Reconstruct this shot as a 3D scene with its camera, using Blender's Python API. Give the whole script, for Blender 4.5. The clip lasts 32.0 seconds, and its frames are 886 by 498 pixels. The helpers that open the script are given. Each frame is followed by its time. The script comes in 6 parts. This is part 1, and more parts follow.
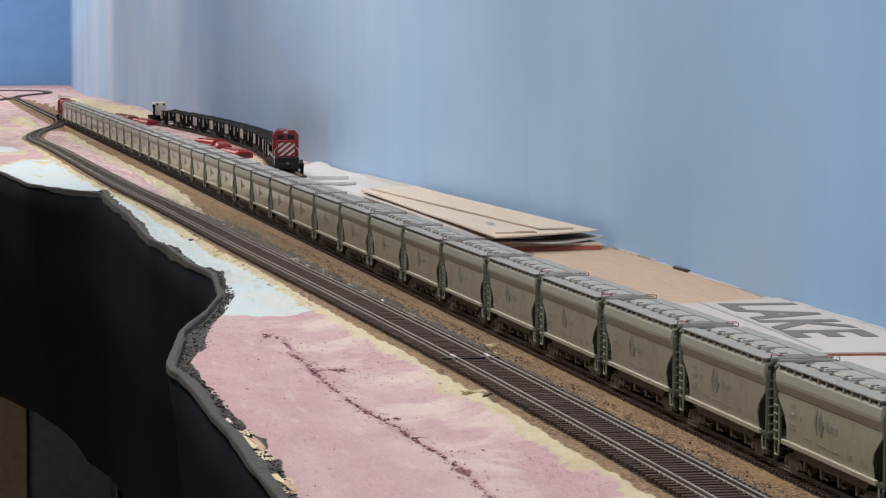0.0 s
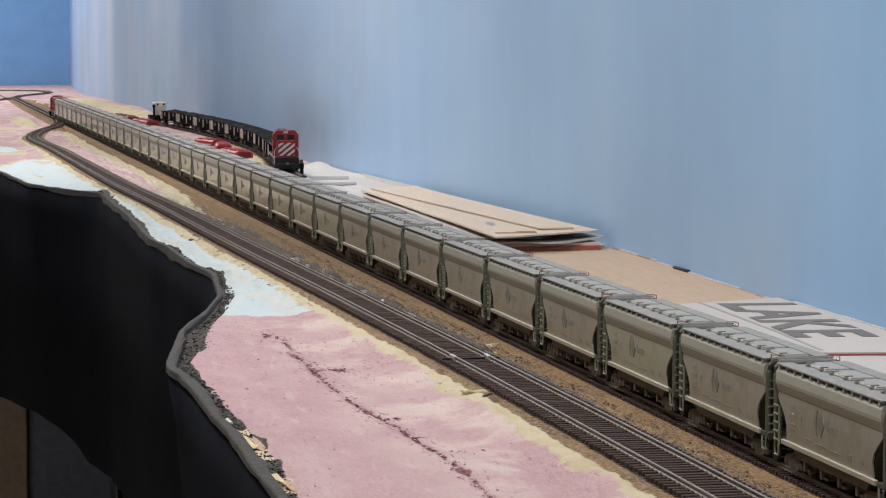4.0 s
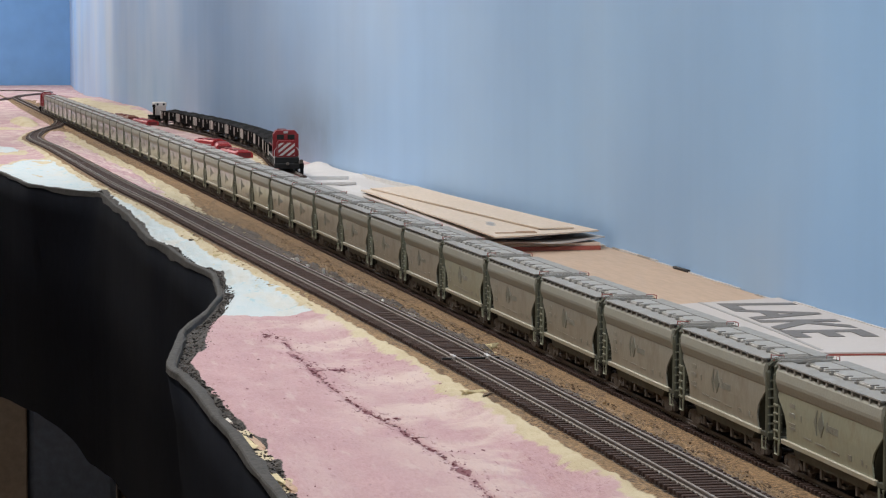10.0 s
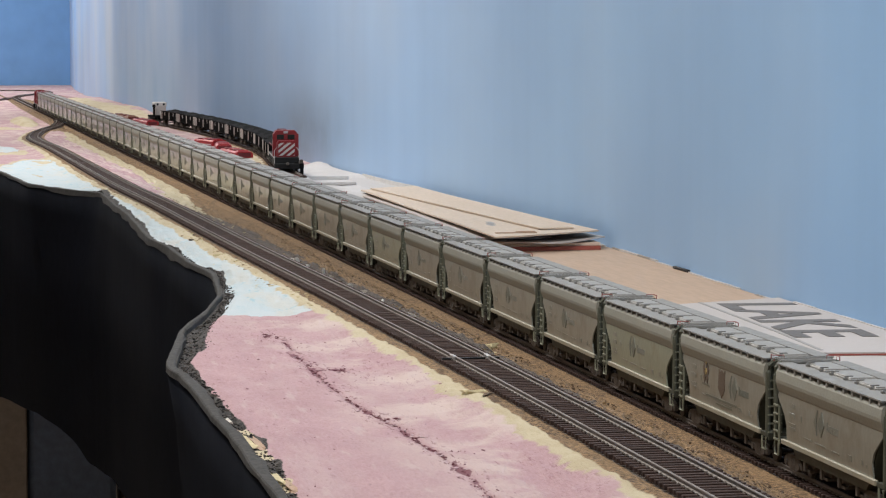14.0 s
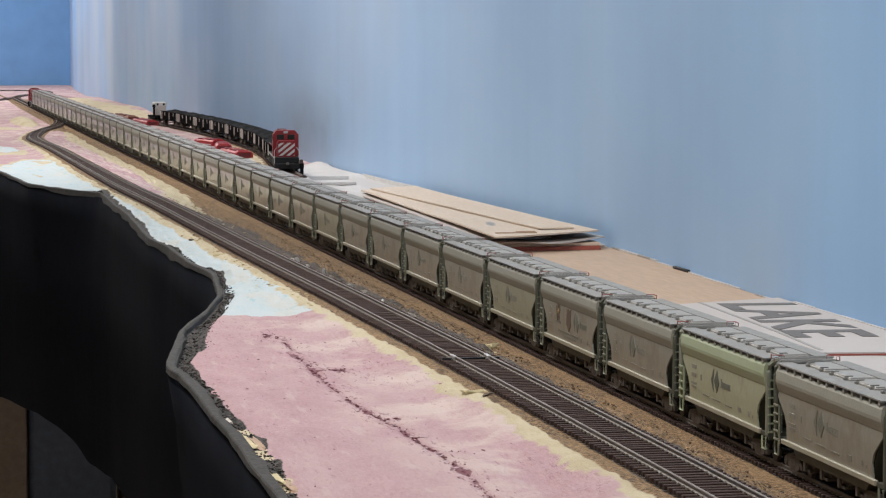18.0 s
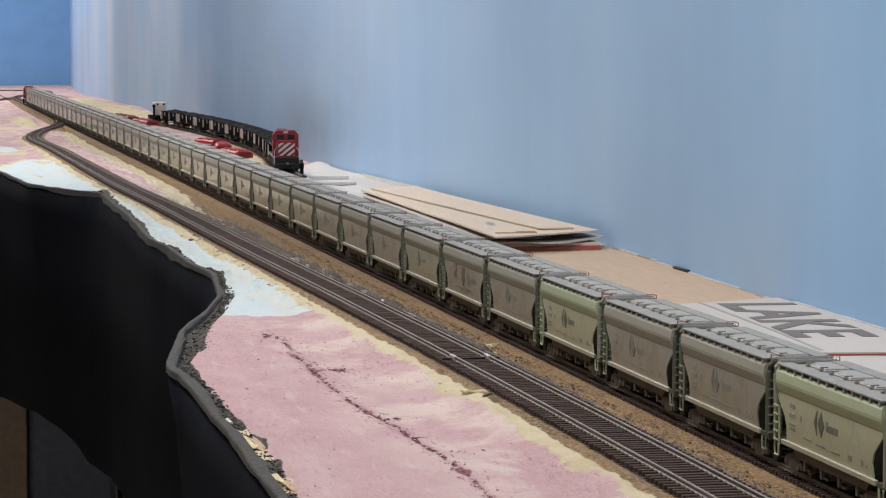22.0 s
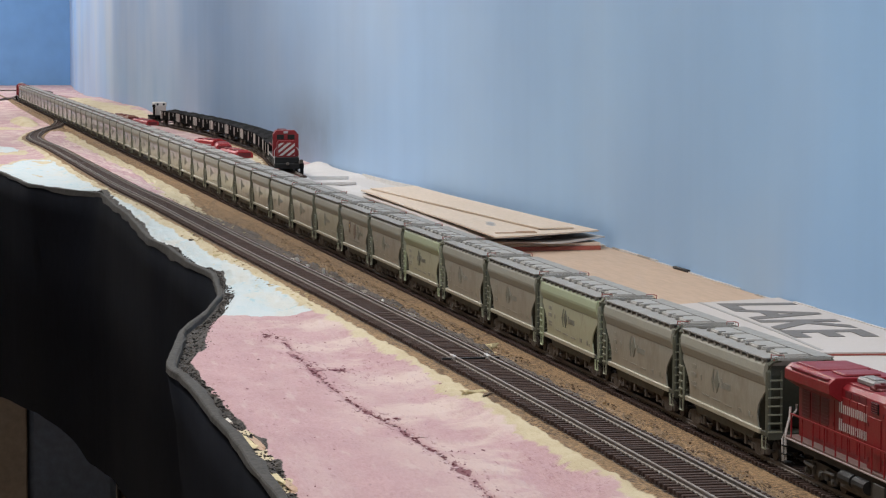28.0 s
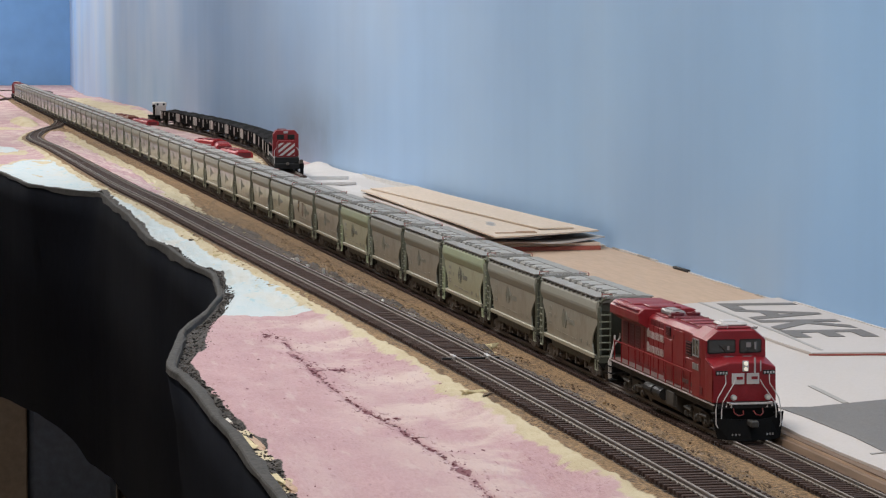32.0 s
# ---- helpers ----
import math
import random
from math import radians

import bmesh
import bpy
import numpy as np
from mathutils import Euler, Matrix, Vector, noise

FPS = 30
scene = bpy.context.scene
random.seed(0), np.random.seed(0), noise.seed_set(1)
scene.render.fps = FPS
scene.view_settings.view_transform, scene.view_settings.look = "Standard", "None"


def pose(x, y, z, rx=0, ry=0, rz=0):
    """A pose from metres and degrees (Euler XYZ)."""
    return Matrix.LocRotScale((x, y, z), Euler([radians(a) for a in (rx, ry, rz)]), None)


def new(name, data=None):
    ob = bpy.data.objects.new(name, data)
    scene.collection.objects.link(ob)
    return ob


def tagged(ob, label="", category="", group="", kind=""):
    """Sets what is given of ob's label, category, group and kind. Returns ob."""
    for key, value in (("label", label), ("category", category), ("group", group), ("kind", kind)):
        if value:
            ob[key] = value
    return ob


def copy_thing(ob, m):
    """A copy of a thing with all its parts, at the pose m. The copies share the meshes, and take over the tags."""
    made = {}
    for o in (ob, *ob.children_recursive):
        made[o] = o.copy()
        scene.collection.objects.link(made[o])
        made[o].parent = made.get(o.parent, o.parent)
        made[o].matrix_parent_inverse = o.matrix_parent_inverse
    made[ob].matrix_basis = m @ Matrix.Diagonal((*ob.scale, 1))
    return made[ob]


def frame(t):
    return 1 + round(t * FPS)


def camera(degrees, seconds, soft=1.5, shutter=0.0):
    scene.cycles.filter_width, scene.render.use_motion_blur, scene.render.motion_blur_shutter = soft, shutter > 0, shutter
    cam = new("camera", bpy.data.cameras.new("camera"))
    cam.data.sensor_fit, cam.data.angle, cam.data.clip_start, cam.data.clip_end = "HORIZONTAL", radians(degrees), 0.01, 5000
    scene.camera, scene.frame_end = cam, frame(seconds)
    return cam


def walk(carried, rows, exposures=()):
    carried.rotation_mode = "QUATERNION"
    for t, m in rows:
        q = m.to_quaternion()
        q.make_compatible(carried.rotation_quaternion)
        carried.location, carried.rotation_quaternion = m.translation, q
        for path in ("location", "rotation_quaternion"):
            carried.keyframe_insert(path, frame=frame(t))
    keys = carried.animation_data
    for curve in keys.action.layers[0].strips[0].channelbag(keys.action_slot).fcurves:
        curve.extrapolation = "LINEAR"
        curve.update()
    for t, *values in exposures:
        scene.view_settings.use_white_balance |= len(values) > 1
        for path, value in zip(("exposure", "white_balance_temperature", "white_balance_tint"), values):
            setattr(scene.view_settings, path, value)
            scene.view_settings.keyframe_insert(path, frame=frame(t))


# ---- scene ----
cam = camera(17.089, 32.0, 1.2)
EYE = pose(-0.4449, 0.0, 0.2128, 90 - 4.1126, 0, -10.640) @ pose(0, 0, 0, 0, 0, -0.067)
walk(cam, [(0.0, EYE), (32.0, EYE)], exposures=[(0.0, 0.0), (32.0, 0.0)])

# ---------------------------------------------------------------- light
world = bpy.data.worlds.new("room_air")
scene.world = world
world.use_nodes = True
world.node_tree.nodes["Background"].inputs[0].default_value = (0.62, 0.70, 0.82, 1)
world.node_tree.nodes["Background"].inputs[1].default_value = 0.05


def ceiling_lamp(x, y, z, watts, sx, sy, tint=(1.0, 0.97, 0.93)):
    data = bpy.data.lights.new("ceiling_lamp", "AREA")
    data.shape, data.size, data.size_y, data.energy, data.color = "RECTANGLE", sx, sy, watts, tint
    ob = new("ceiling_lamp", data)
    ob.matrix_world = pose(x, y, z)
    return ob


# Unseen overhead lamps without fixtures; some turned up where the layout came out dim.
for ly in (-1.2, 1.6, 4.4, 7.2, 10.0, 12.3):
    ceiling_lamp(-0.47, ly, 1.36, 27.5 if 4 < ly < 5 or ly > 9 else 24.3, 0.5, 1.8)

# ---------------------------------------------------------------- materials


def nodes_of(name):
    m = bpy.data.materials.new(name)
    m.use_nodes = True
    nt = m.node_tree
    return m, nt, nt.nodes["Principled BSDF"]


def link(nt, a, b):
    nt.links.new(a, b)


def noise_node(nt, coord, scale, detail=4.0, stretch=(1, 1, 1), rough=0.55):
    mp = nt.nodes.new("ShaderNodeMapping")
    mp.inputs["Scale"].default_value = stretch
    link(nt, coord, mp.inputs["Vector"])
    n = nt.nodes.new("ShaderNodeTexNoise")
    n.inputs["Scale"].default_value = scale
    n.inputs["Detail"].default_value = detail
    n.inputs["Roughness"].default_value = rough
    link(nt, mp.outputs["Vector"], n.inputs["Vector"])
    return n.outputs["Fac"]


def ramp(nt, fac, stops):
    r = nt.nodes.new("ShaderNodeValToRGB")
    el = r.color_ramp.elements
    while len(el) < len(stops):
        el.new(0.5)
    for e, (p, c) in zip(el, stops):
        e.position = p
        e.color = (*c, 1) if len(c) == 3 else c
    link(nt, fac, r.inputs["Fac"])
    return r.outputs["Color"]


def mix(nt, fac, a, b, mode="MIX"):
    n = nt.nodes.new("ShaderNodeMix")
    n.data_type, n.blend_type = "RGBA", mode
    for k, v in ((0, fac), (6, a), (7, b)):
        if isinstance(v, (int, float)):
            n.inputs[k].default_value = v
        elif isinstance(v, tuple):
            n.inputs[k].default_value = (*v, 1)
        else:
            link(nt, v, n.inputs[k])
    return n.outputs[2]


def scaled(c, k):
    return tuple(min(1.0, v * k) for v in c)


def surface(name, colour, rough=0.6, metal=0.0, grain=900.0, stain=60.0, vary=0.12, wear=None, wear_at=0.62,
            bump=0.15, stretch=(1, 1, 1), per_object=0.0, coat=0.0, world_space=False, spec=0.5, coat_rough=0.28):
    """Painted or raw surface: fine grain, broad stains, an optional wear colour and a little relief."""
    m, nt, b = nodes_of(name)
    tc = nt.nodes.new("ShaderNodeTexCoord")
    co = tc.outputs["Object"]
    if world_space:
        geo = nt.nodes.new("ShaderNodeNewGeometry")
        co = geo.outputs["Position"]
    fine = noise_node(nt, co, grain, 3.0, stretch)
    broad = noise_node(nt, co, stain, 5.0, stretch)
    c1 = ramp(nt, fine, [(0.3, scaled(colour, 1 - vary)), (0.7, scaled(colour, 1 + vary))])
    c2 = ramp(nt, broad, [(0.3, (1 - vary,) * 3), (0.7, (1 + vary * 0.6,) * 3)])
    col = mix(nt, 1.0, c1, c2, "MULTIPLY")
    if wear:
        dirt = noise_node(nt, co, stain * 2.3, 7.0, stretch, 0.65)
        f = ramp(nt, dirt, [(wear_at - 0.08, (0, 0, 0)), (wear_at + 0.1, (1, 1, 1))])
        col = mix(nt, f, col, wear)
    if per_object:
        oi = nt.nodes.new("ShaderNodeObjectInfo")
        k = ramp(nt, oi.outputs["Random"], [(0.0, (1 - per_object,) * 3), (1.0, (1 + per_object * 0.5,) * 3)])
        col = mix(nt, 1.0, col, k, "MULTIPLY")
    link(nt, col, b.inputs["Base Color"])
    rr = ramp(nt, broad, [(0.3, (max(0.0, rough - 0.08),) * 3), (0.7, (min(1.0, rough + 0.08),) * 3)])
    link(nt, rr, b.inputs["Roughness"])
    b.inputs["Metallic"].default_value = metal
    b.inputs["Specular IOR Level"].default_value = spec
    b.inputs["Coat Weight"].default_value = coat
    b.inputs["Coat Roughness"].default_value = coat_rough
    if bump:
        bn = nt.nodes.new("ShaderNodeBump")
        bn.inputs["Strength"].default_value = bump
        bn.inputs["Distance"].default_value = 0.0006
        link(nt, fine, bn.inputs["Height"])
        link(nt, bn.outputs["Normal"], b.inputs["Normal"])
    return m


def glow(name, colour, strength):
    m, nt, b = nodes_of(name)
    b.inputs["Base Color"].default_value = (*colour, 1)
    b.inputs["Emission Color"].default_value = (*colour, 1)
    b.inputs["Emission Strength"].default_value = strength
    return m


HOPPER_KHAKI = surface("hopper_khaki_weathered", (0.258, 0.264, 0.230), 0.38, grain=700, stain=45, vary=0.08,
                       wear=(0.192, 0.181, 0.150), wear_at=0.56, stretch=(1, 0.5, 0.35), coat=0.75, coat_rough=0.16, per_object=0.10)
HOPPER_SAGE = surface("hopper_sage_green", (0.365, 0.392, 0.27), 0.46, grain=700, stain=45, vary=0.06,
                      wear=(0.25, 0.235, 0.16), wear_at=0.64, stretch=(1, 0.5, 0.35), coat=0.75, coat_rough=0.16, per_object=0.04)
HOPPER_MOSS = surface("hopper_dull_green", (0.272, 0.295, 0.222), 0.46, grain=700, stain=45, vary=0.08,
                      wear=(0.22, 0.20, 0.14), wear_at=0.62, stretch=(1, 0.5, 0.35), coat=0.75, coat_rough=0.16, per_object=0.06)
CHORD_GREEN = surface("hopper_chord_green", (0.315, 0.308, 0.260), 0.55, grain=800, stain=60, vary=0.08)
CHORD_SAGE = surface("hopper_chord_sage", (0.38, 0.43, 0.285), 0.5, grain=800, stain=60, vary=0.06)
ROOF_GREY = surface("hopper_roof_grey", (0.262, 0.252, 0.232), 0.55, grain=600, stain=70, vary=0.12, wear=(0.36, 0.35, 0.335))
HATCH_GREY = surface("hatch_grey", (0.318, 0.306, 0.284), 0.5, grain=600, stain=90, vary=0.08)
LATCH_GREY = surface("latch_grey", (0.20, 0.193, 0.180), 0.6, vary=0.12)
SILL_CREAM = surface("sill_cream", (0.33, 0.31, 0.24), 0.55, grain=700, stain=80, vary=0.08, wear=(0.33, 0.29, 0.2), wear_at=0.64)
# Car-end green, darkened to carry the shade between the cars.
END_SHADE_GREEN = surface("end_dark_green", (0.052, 0.056, 0.041), 0.6, grain=700, stain=90, vary=0.12)
LADDER_GREEN = surface("ladder_green", (0.235, 0.245, 0.185), 0.55, vary=0.06)
# Post green also has the shade of the gaps put into it.
POST_SHADE_GREEN = surface("post_green", (0.095, 0.100, 0.073), 0.6, vary=0.1)
UNDER_BLACK = surface("underframe_black", (0.018, 0.016, 0.014), 0.85, grain=900, stain=150, vary=0.25)
TRUCK_BROWN = surface("truck_grimy_brown", (0.082, 0.066, 0.054), 0.8, grain=900, stain=200, vary=0.25)
WHEEL_STEEL = surface("wheel_steel", (0.075, 0.064, 0.055), 0.6, metal=0.2, vary=0.15)
IRON_RED = surface("grab_iron_red", (0.30, 0.06, 0.05), 0.5, vary=0.08)
LOGO_GREEN = surface("logo_dark_green", (0.150, 0.154, 0.126), 0.6, vary=0.15, bump=0)
LOGO_DEEP = surface("logo_deep_green", (0.085, 0.092, 0.070), 0.6, vary=0.15, bump=0)
LOGO_FAINT = surface("faded_lettering", (0.215, 0.212, 0.180), 0.65, vary=0.15, bump=0)
LOGO_BROWN = surface("logo_brown", (0.12, 0.085, 0.06), 0.6, vary=0.15, bump=0)
LOGO_GOLD = surface("logo_gold", (0.33, 0.23, 0.08), 0.6, vary=0.15, bump=0)
LOCO_RED = surface("loco_red", (0.205, 0.0052, 0.0105), 0.45, grain=800, stain=60, vary=0.09, spec=0.4)
LOCO_ROOF_RED = surface("loco_roof_red", (0.205, 0.016, 0.022), 0.5, grain=800, stain=60, vary=0.08)
LOCO_DARK_RED = surface("loco_grille_red", (0.11, 0.007, 0.012), 0.55, grain=1500, vary=0.2)
LOCO_BLACK = surface("loco_black", (0.010, 0.010, 0.011), 0.6, vary=0.2, spec=0.25)
LOCO_WHITE = surface("loco_white", (0.50, 0.47, 0.46), 0.5, vary=0.05)
SILL_DULL = surface("sill_dull_white", (0.30, 0.25, 0.24), 0.6, vary=0.12, wear=(0.16, 0.09, 0.08), wear_at=0.6)
LOCO_DULL = surface("loco_dull_silver", (0.25, 0.235, 0.23), 0.5, metal=0.2, vary=0.15)
PLOW_BLACK = surface("plow_black", (0.0045, 0.0045, 0.005), 0.8, vary=0.2, spec=0.1)
LOCO_GREY = surface("loco_silver_grey", (0.42, 0.43, 0.44), 0.4, metal=0.3, vary=0.1)
SLIVER_TAN = surface("sliver_tan", (0.42, 0.28, 0.19), 0.75, vary=0.12)
TANK_GREY = surface("fuel_tank_grime", (0.04, 0.036, 0.032), 0.65, vary=0.2)
WALK_TAN = surface("walkway_grime", (0.125, 0.075, 0.068), 0.7, vary=0.12)
LENS_WARM = glow("headlight_lens", (1.0, 0.93, 0.76), 0.32)
LENS_CLEAR = surface("lamp_lens", (0.62, 0.60, 0.55), 0.15, vary=0.03, bump=0)
HOSE_RED = surface("hose_red", (0.19, 0.022, 0.020), 0.45)
RAIL_STEEL = surface("rail_steel", (0.225, 0.198, 0.178), 0.68, metal=0.0, spec=0.15, grain=900, stain=40, vary=0.14, world_space=True)
JOINER_STEEL = surface("joiner_steel", (0.50, 0.47, 0.44), 0.4, metal=0.3, vary=0.1)
SPIKE_GREY = surface("rail_chair_grey", (0.27, 0.235, 0.21), 0.6, vary=0.15, world_space=True)
TIE_BROWN = surface("tie_dark_brown", (0.058, 0.036, 0.030), 0.85, grain=700, stain=120, vary=0.2, per_object=0.22, world_space=True, spec=0.2)
WOOD_DECK = surface("deck_plywood", (0.545, 0.385, 0.27), 0.7, grain=260, stain=9, vary=0.07, stretch=(1, 0.12, 1), world_space=True)
WOOD_EDGE = surface("wood_edge_brown", (0.185, 0.120, 0.080), 0.75, grain=300, stain=30, vary=0.15, stretch=(1, 0.1, 1), world_space=True)
BALLAST_TAN = surface("ballast_tan", (0.29, 0.20, 0.105), 0.85, vary=0.25, world_space=True)
BALLAST_DARK = surface("ballast_dark", (0.115, 0.075, 0.043), 0.85, vary=0.2, world_space=True)
BOARD_TAN = surface("board_tan", (0.67, 0.545, 0.43), 0.75, grain=300, stain=8, vary=0.06, stretch=(1, 0.2, 1))
BOARD_SMUDGE = surface("board_smudge", (0.40, 0.385, 0.37), 0.75, vary=0.2)
BOARD_RED = surface("board_red_brown", (0.33, 0.085, 0.06), 0.7, vary=0.15)
CARD_WHITE = surface("card_white", (0.545, 0.495, 0.465), 0.7, grain=500, stain=6, vary=0.04, world_space=True, wear=(0.47, 0.42, 0.38), wear_at=0.70)
CARD_PRINT = surface("card_print_grey", (0.165, 0.152, 0.143), 0.7, grain=700, stain=40, vary=0.12, world_space=True)
CARD_LINE = surface("card_line_grey", (0.36, 0.34, 0.32), 0.7, vary=0.08, world_space=True)
PAPER_WHITE = surface("plaster_white", (0.58, 0.55, 0.53), 0.8, grain=300, stain=20, vary=0.06)
PAPER_GREY = surface("card_band_grey", (0.68, 0.665, 0.65), 0.8, vary=0.08)
FASCIA_BLACK = surface("fascia_black", (0.0052, 0.0060, 0.0092), 0.95, grain=60, stain=4, vary=0.2, bump=0.05, spec=0.02, world_space=True)
CRUMB_BLACK = surface("crumb_black", (0.022, 0.020, 0.019), 0.9, vary=0.25, world_space=True, spec=0.2)
FASCIA_RIM = surface("fascia_rim_grey", (0.055, 0.050, 0.045), 0.9, grain=420, stain=150, vary=0.3, wear=(0.022, 0.020, 0.018), wear_at=0.52, world_space=True)
FLOOR_BROWN = surface("floor_brown", (0.40, 0.33, 0.26), 0.7, grain=60, stain=3, vary=0.15, world_space=True)
ROOM_GREY = surface("room_paint", (0.74, 0.74, 0.74), 0.9, grain=60, stain=2, vary=0.05, world_space=True)
BIN_BLUE = surface("bin_blue", (0.105, 0.125, 0.17), 0.6, grain=60, stain=8, vary=0.15)
BOX_BROWN = surface("carton_brown", (0.27, 0.21, 0.16), 0.8, grain=80, stain=8, vary=0.12)
FOAM_TORN = surface("foam_torn_red", (0.155, 0.052, 0.064), 0.9, vary=0.25, world_space=True, spec=0.2)
FOAM_SPECK = surface("foam_speck_pink", (0.27, 0.135, 0.155), 0.9, vary=0.25, world_space=True, spec=0.2)
FOAM_FLAP = surface("foam_flap_pink", (0.50, 0.36, 0.37), 0.9, vary=0.15, world_space=True, spec=0.2)
FOAM_YELLOW = surface("foam_yellow", (0.55, 0.46, 0.27), 0.85, grain=400, stain=60, vary=0.12)
FOAM_WHITE = surface("foam_scrap_white", (0.52, 0.47, 0.41), 0.85, grain=400, stain=60, vary=0.12)
CAR_BLACK = surface("gondola_black", (0.008, 0.0075, 0.008), 0.8, vary=0.2, spec=0.04)
CAR_RIB = surface("gondola_rib_grey", (0.52, 0.46, 0.43), 0.6, vary=0.15)
CAR_MAROON = surface("gondola_maroon", (0.055, 0.016, 0.016), 0.8, vary=0.3, spec=0.1)
SHELL_RED = surface("shell_red", (0.30, 0.012, 0.018), 0.5, vary=0.12)
SHELL_RUST = surface("shell_rust", (0.17, 0.055, 0.025), 0.6, vary=0.15)
LOAD_BLACK = surface("coal_load", (0.010, 0.010, 0.011), 0.9, grain=500, stain=90, vary=0.3, bump=0.6, spec=0.1)


def glass_dark():
    m, nt, b = nodes_of("cab_glass")
    b.inputs["Base Color"].default_value = (0.022, 0.024, 0.024, 1)
    b.inputs["Roughness"].default_value = 0.06
    b.inputs["Specular IOR Level"].default_value = 0.45
    return m


GLASS = glass_dark()


def sky_paint():
    """Hand-brushed backdrop paint: upright streaks of blue, greyer, whiter, lighter and darker along the wall."""
    m, nt, b = nodes_of("backdrop_sky_paint")
    geo = nt.nodes.new("ShaderNodeNewGeometry")
    pos = geo.outputs["Position"]
    sep = nt.nodes.new("ShaderNodeSeparateXYZ")
    link(nt, pos, sep.inputs[0])
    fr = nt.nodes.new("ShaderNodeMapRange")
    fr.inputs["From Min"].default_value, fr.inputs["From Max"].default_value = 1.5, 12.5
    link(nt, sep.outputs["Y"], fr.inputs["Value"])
    # Brightness steps along Y are in the paint, partly to offset uneven lamp light.
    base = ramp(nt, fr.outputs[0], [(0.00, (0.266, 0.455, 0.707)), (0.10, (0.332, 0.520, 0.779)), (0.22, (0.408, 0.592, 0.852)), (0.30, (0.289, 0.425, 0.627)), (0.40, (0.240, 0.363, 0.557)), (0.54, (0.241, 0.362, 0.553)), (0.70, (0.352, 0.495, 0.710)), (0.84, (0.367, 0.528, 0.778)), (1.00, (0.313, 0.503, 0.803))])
    warm = noise_node(nt, pos, 2.2, 2.0, (1, 0.55, 0.8))
    base = mix(nt, ramp(nt, warm, [(0.46, (0, 0, 0)), (0.70, (0.45, 0.45, 0.45))]), base, (0.455, 0.515, 0.60))
    streak = noise_node(nt, pos, 1.0, 4.0, (0.5, 2.2, 0.35))
    c = mix(nt, 1.0, base, ramp(nt, streak, [(0.3, (0.94, 0.945, 0.955)), (0.7, (1.06, 1.055, 1.045))]), "MULTIPLY")
    patch = noise_node(nt, pos, 3.0, 3.0, (1, 0.6, 1))
    c = mix(nt, 1.0, c, ramp(nt, patch, [(0.35, (0.95, 0.95, 0.96)), (0.65, (1.05, 1.05, 1.04))]), "MULTIPLY")
    brush = noise_node(nt, pos, 1.0, 5.0, (0.5, 16.0, 0.7), 0.6)
    c = mix(nt, 1.0, c, ramp(nt, brush, [(0.3, (0.98, 0.982, 0.985)), (0.7, (1.02, 1.018, 1.015))]), "MULTIPLY")
    # Pale upright streaks over the far part of the wall.
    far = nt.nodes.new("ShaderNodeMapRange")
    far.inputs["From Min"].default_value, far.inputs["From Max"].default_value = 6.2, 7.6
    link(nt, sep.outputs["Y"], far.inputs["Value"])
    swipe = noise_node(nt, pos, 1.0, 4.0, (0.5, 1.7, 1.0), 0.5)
    pale_streak = mix(nt, 1.0, ramp(nt, swipe, [(0.45, (0, 0, 0)), (0.70, (0.55, 0.55, 0.55))]), far.outputs[0], "MULTIPLY")
    c = mix(nt, pale_streak, c, (0.54, 0.58, 0.64))
    # Darker grey blotch low on the wall, ragged towards its edge.
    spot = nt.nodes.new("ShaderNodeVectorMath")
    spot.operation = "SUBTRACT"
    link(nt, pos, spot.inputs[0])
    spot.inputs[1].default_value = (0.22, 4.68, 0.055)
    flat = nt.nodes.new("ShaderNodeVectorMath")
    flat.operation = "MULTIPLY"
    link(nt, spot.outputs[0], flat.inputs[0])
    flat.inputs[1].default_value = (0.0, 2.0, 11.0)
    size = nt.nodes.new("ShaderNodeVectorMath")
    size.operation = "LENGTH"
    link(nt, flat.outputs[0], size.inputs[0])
    grey_blotch = mix(nt, 1.0, ramp(nt, size.outputs["Value"], [(0.25, (1, 1, 1)), (1.0, (0, 0, 0))]), ramp(nt, noise_node(nt, pos, 7.0, 4.0, (1, 1, 1.4)), [(0.3, (0.15, 0.15, 0.15)), (0.65, (0.5, 0.5, 0.5))]), "MULTIPLY")
    c = mix(nt, grey_blotch, c, (0.205, 0.222, 0.270))
    link(nt, c, b.inputs["Base Color"])
    b.inputs["Roughness"].default_value = 0.75
    bn = nt.nodes.new("ShaderNodeBump")
    bn.inputs["Strength"].default_value, bn.inputs["Distance"].default_value = 0.1, 0.002
    link(nt, noise_node(nt, pos, 25.0, 3.0, (1, 1, 0.2)), bn.inputs["Height"])
    link(nt, bn.outputs["Normal"], b.inputs["Normal"])
    return m


SKY_SIDE = sky_paint()
SKY_END = surface("backdrop_deep_blue", (0.175, 0.355, 0.635), 0.75, grain=12, stain=1.0, vary=0.05, world_space=True)


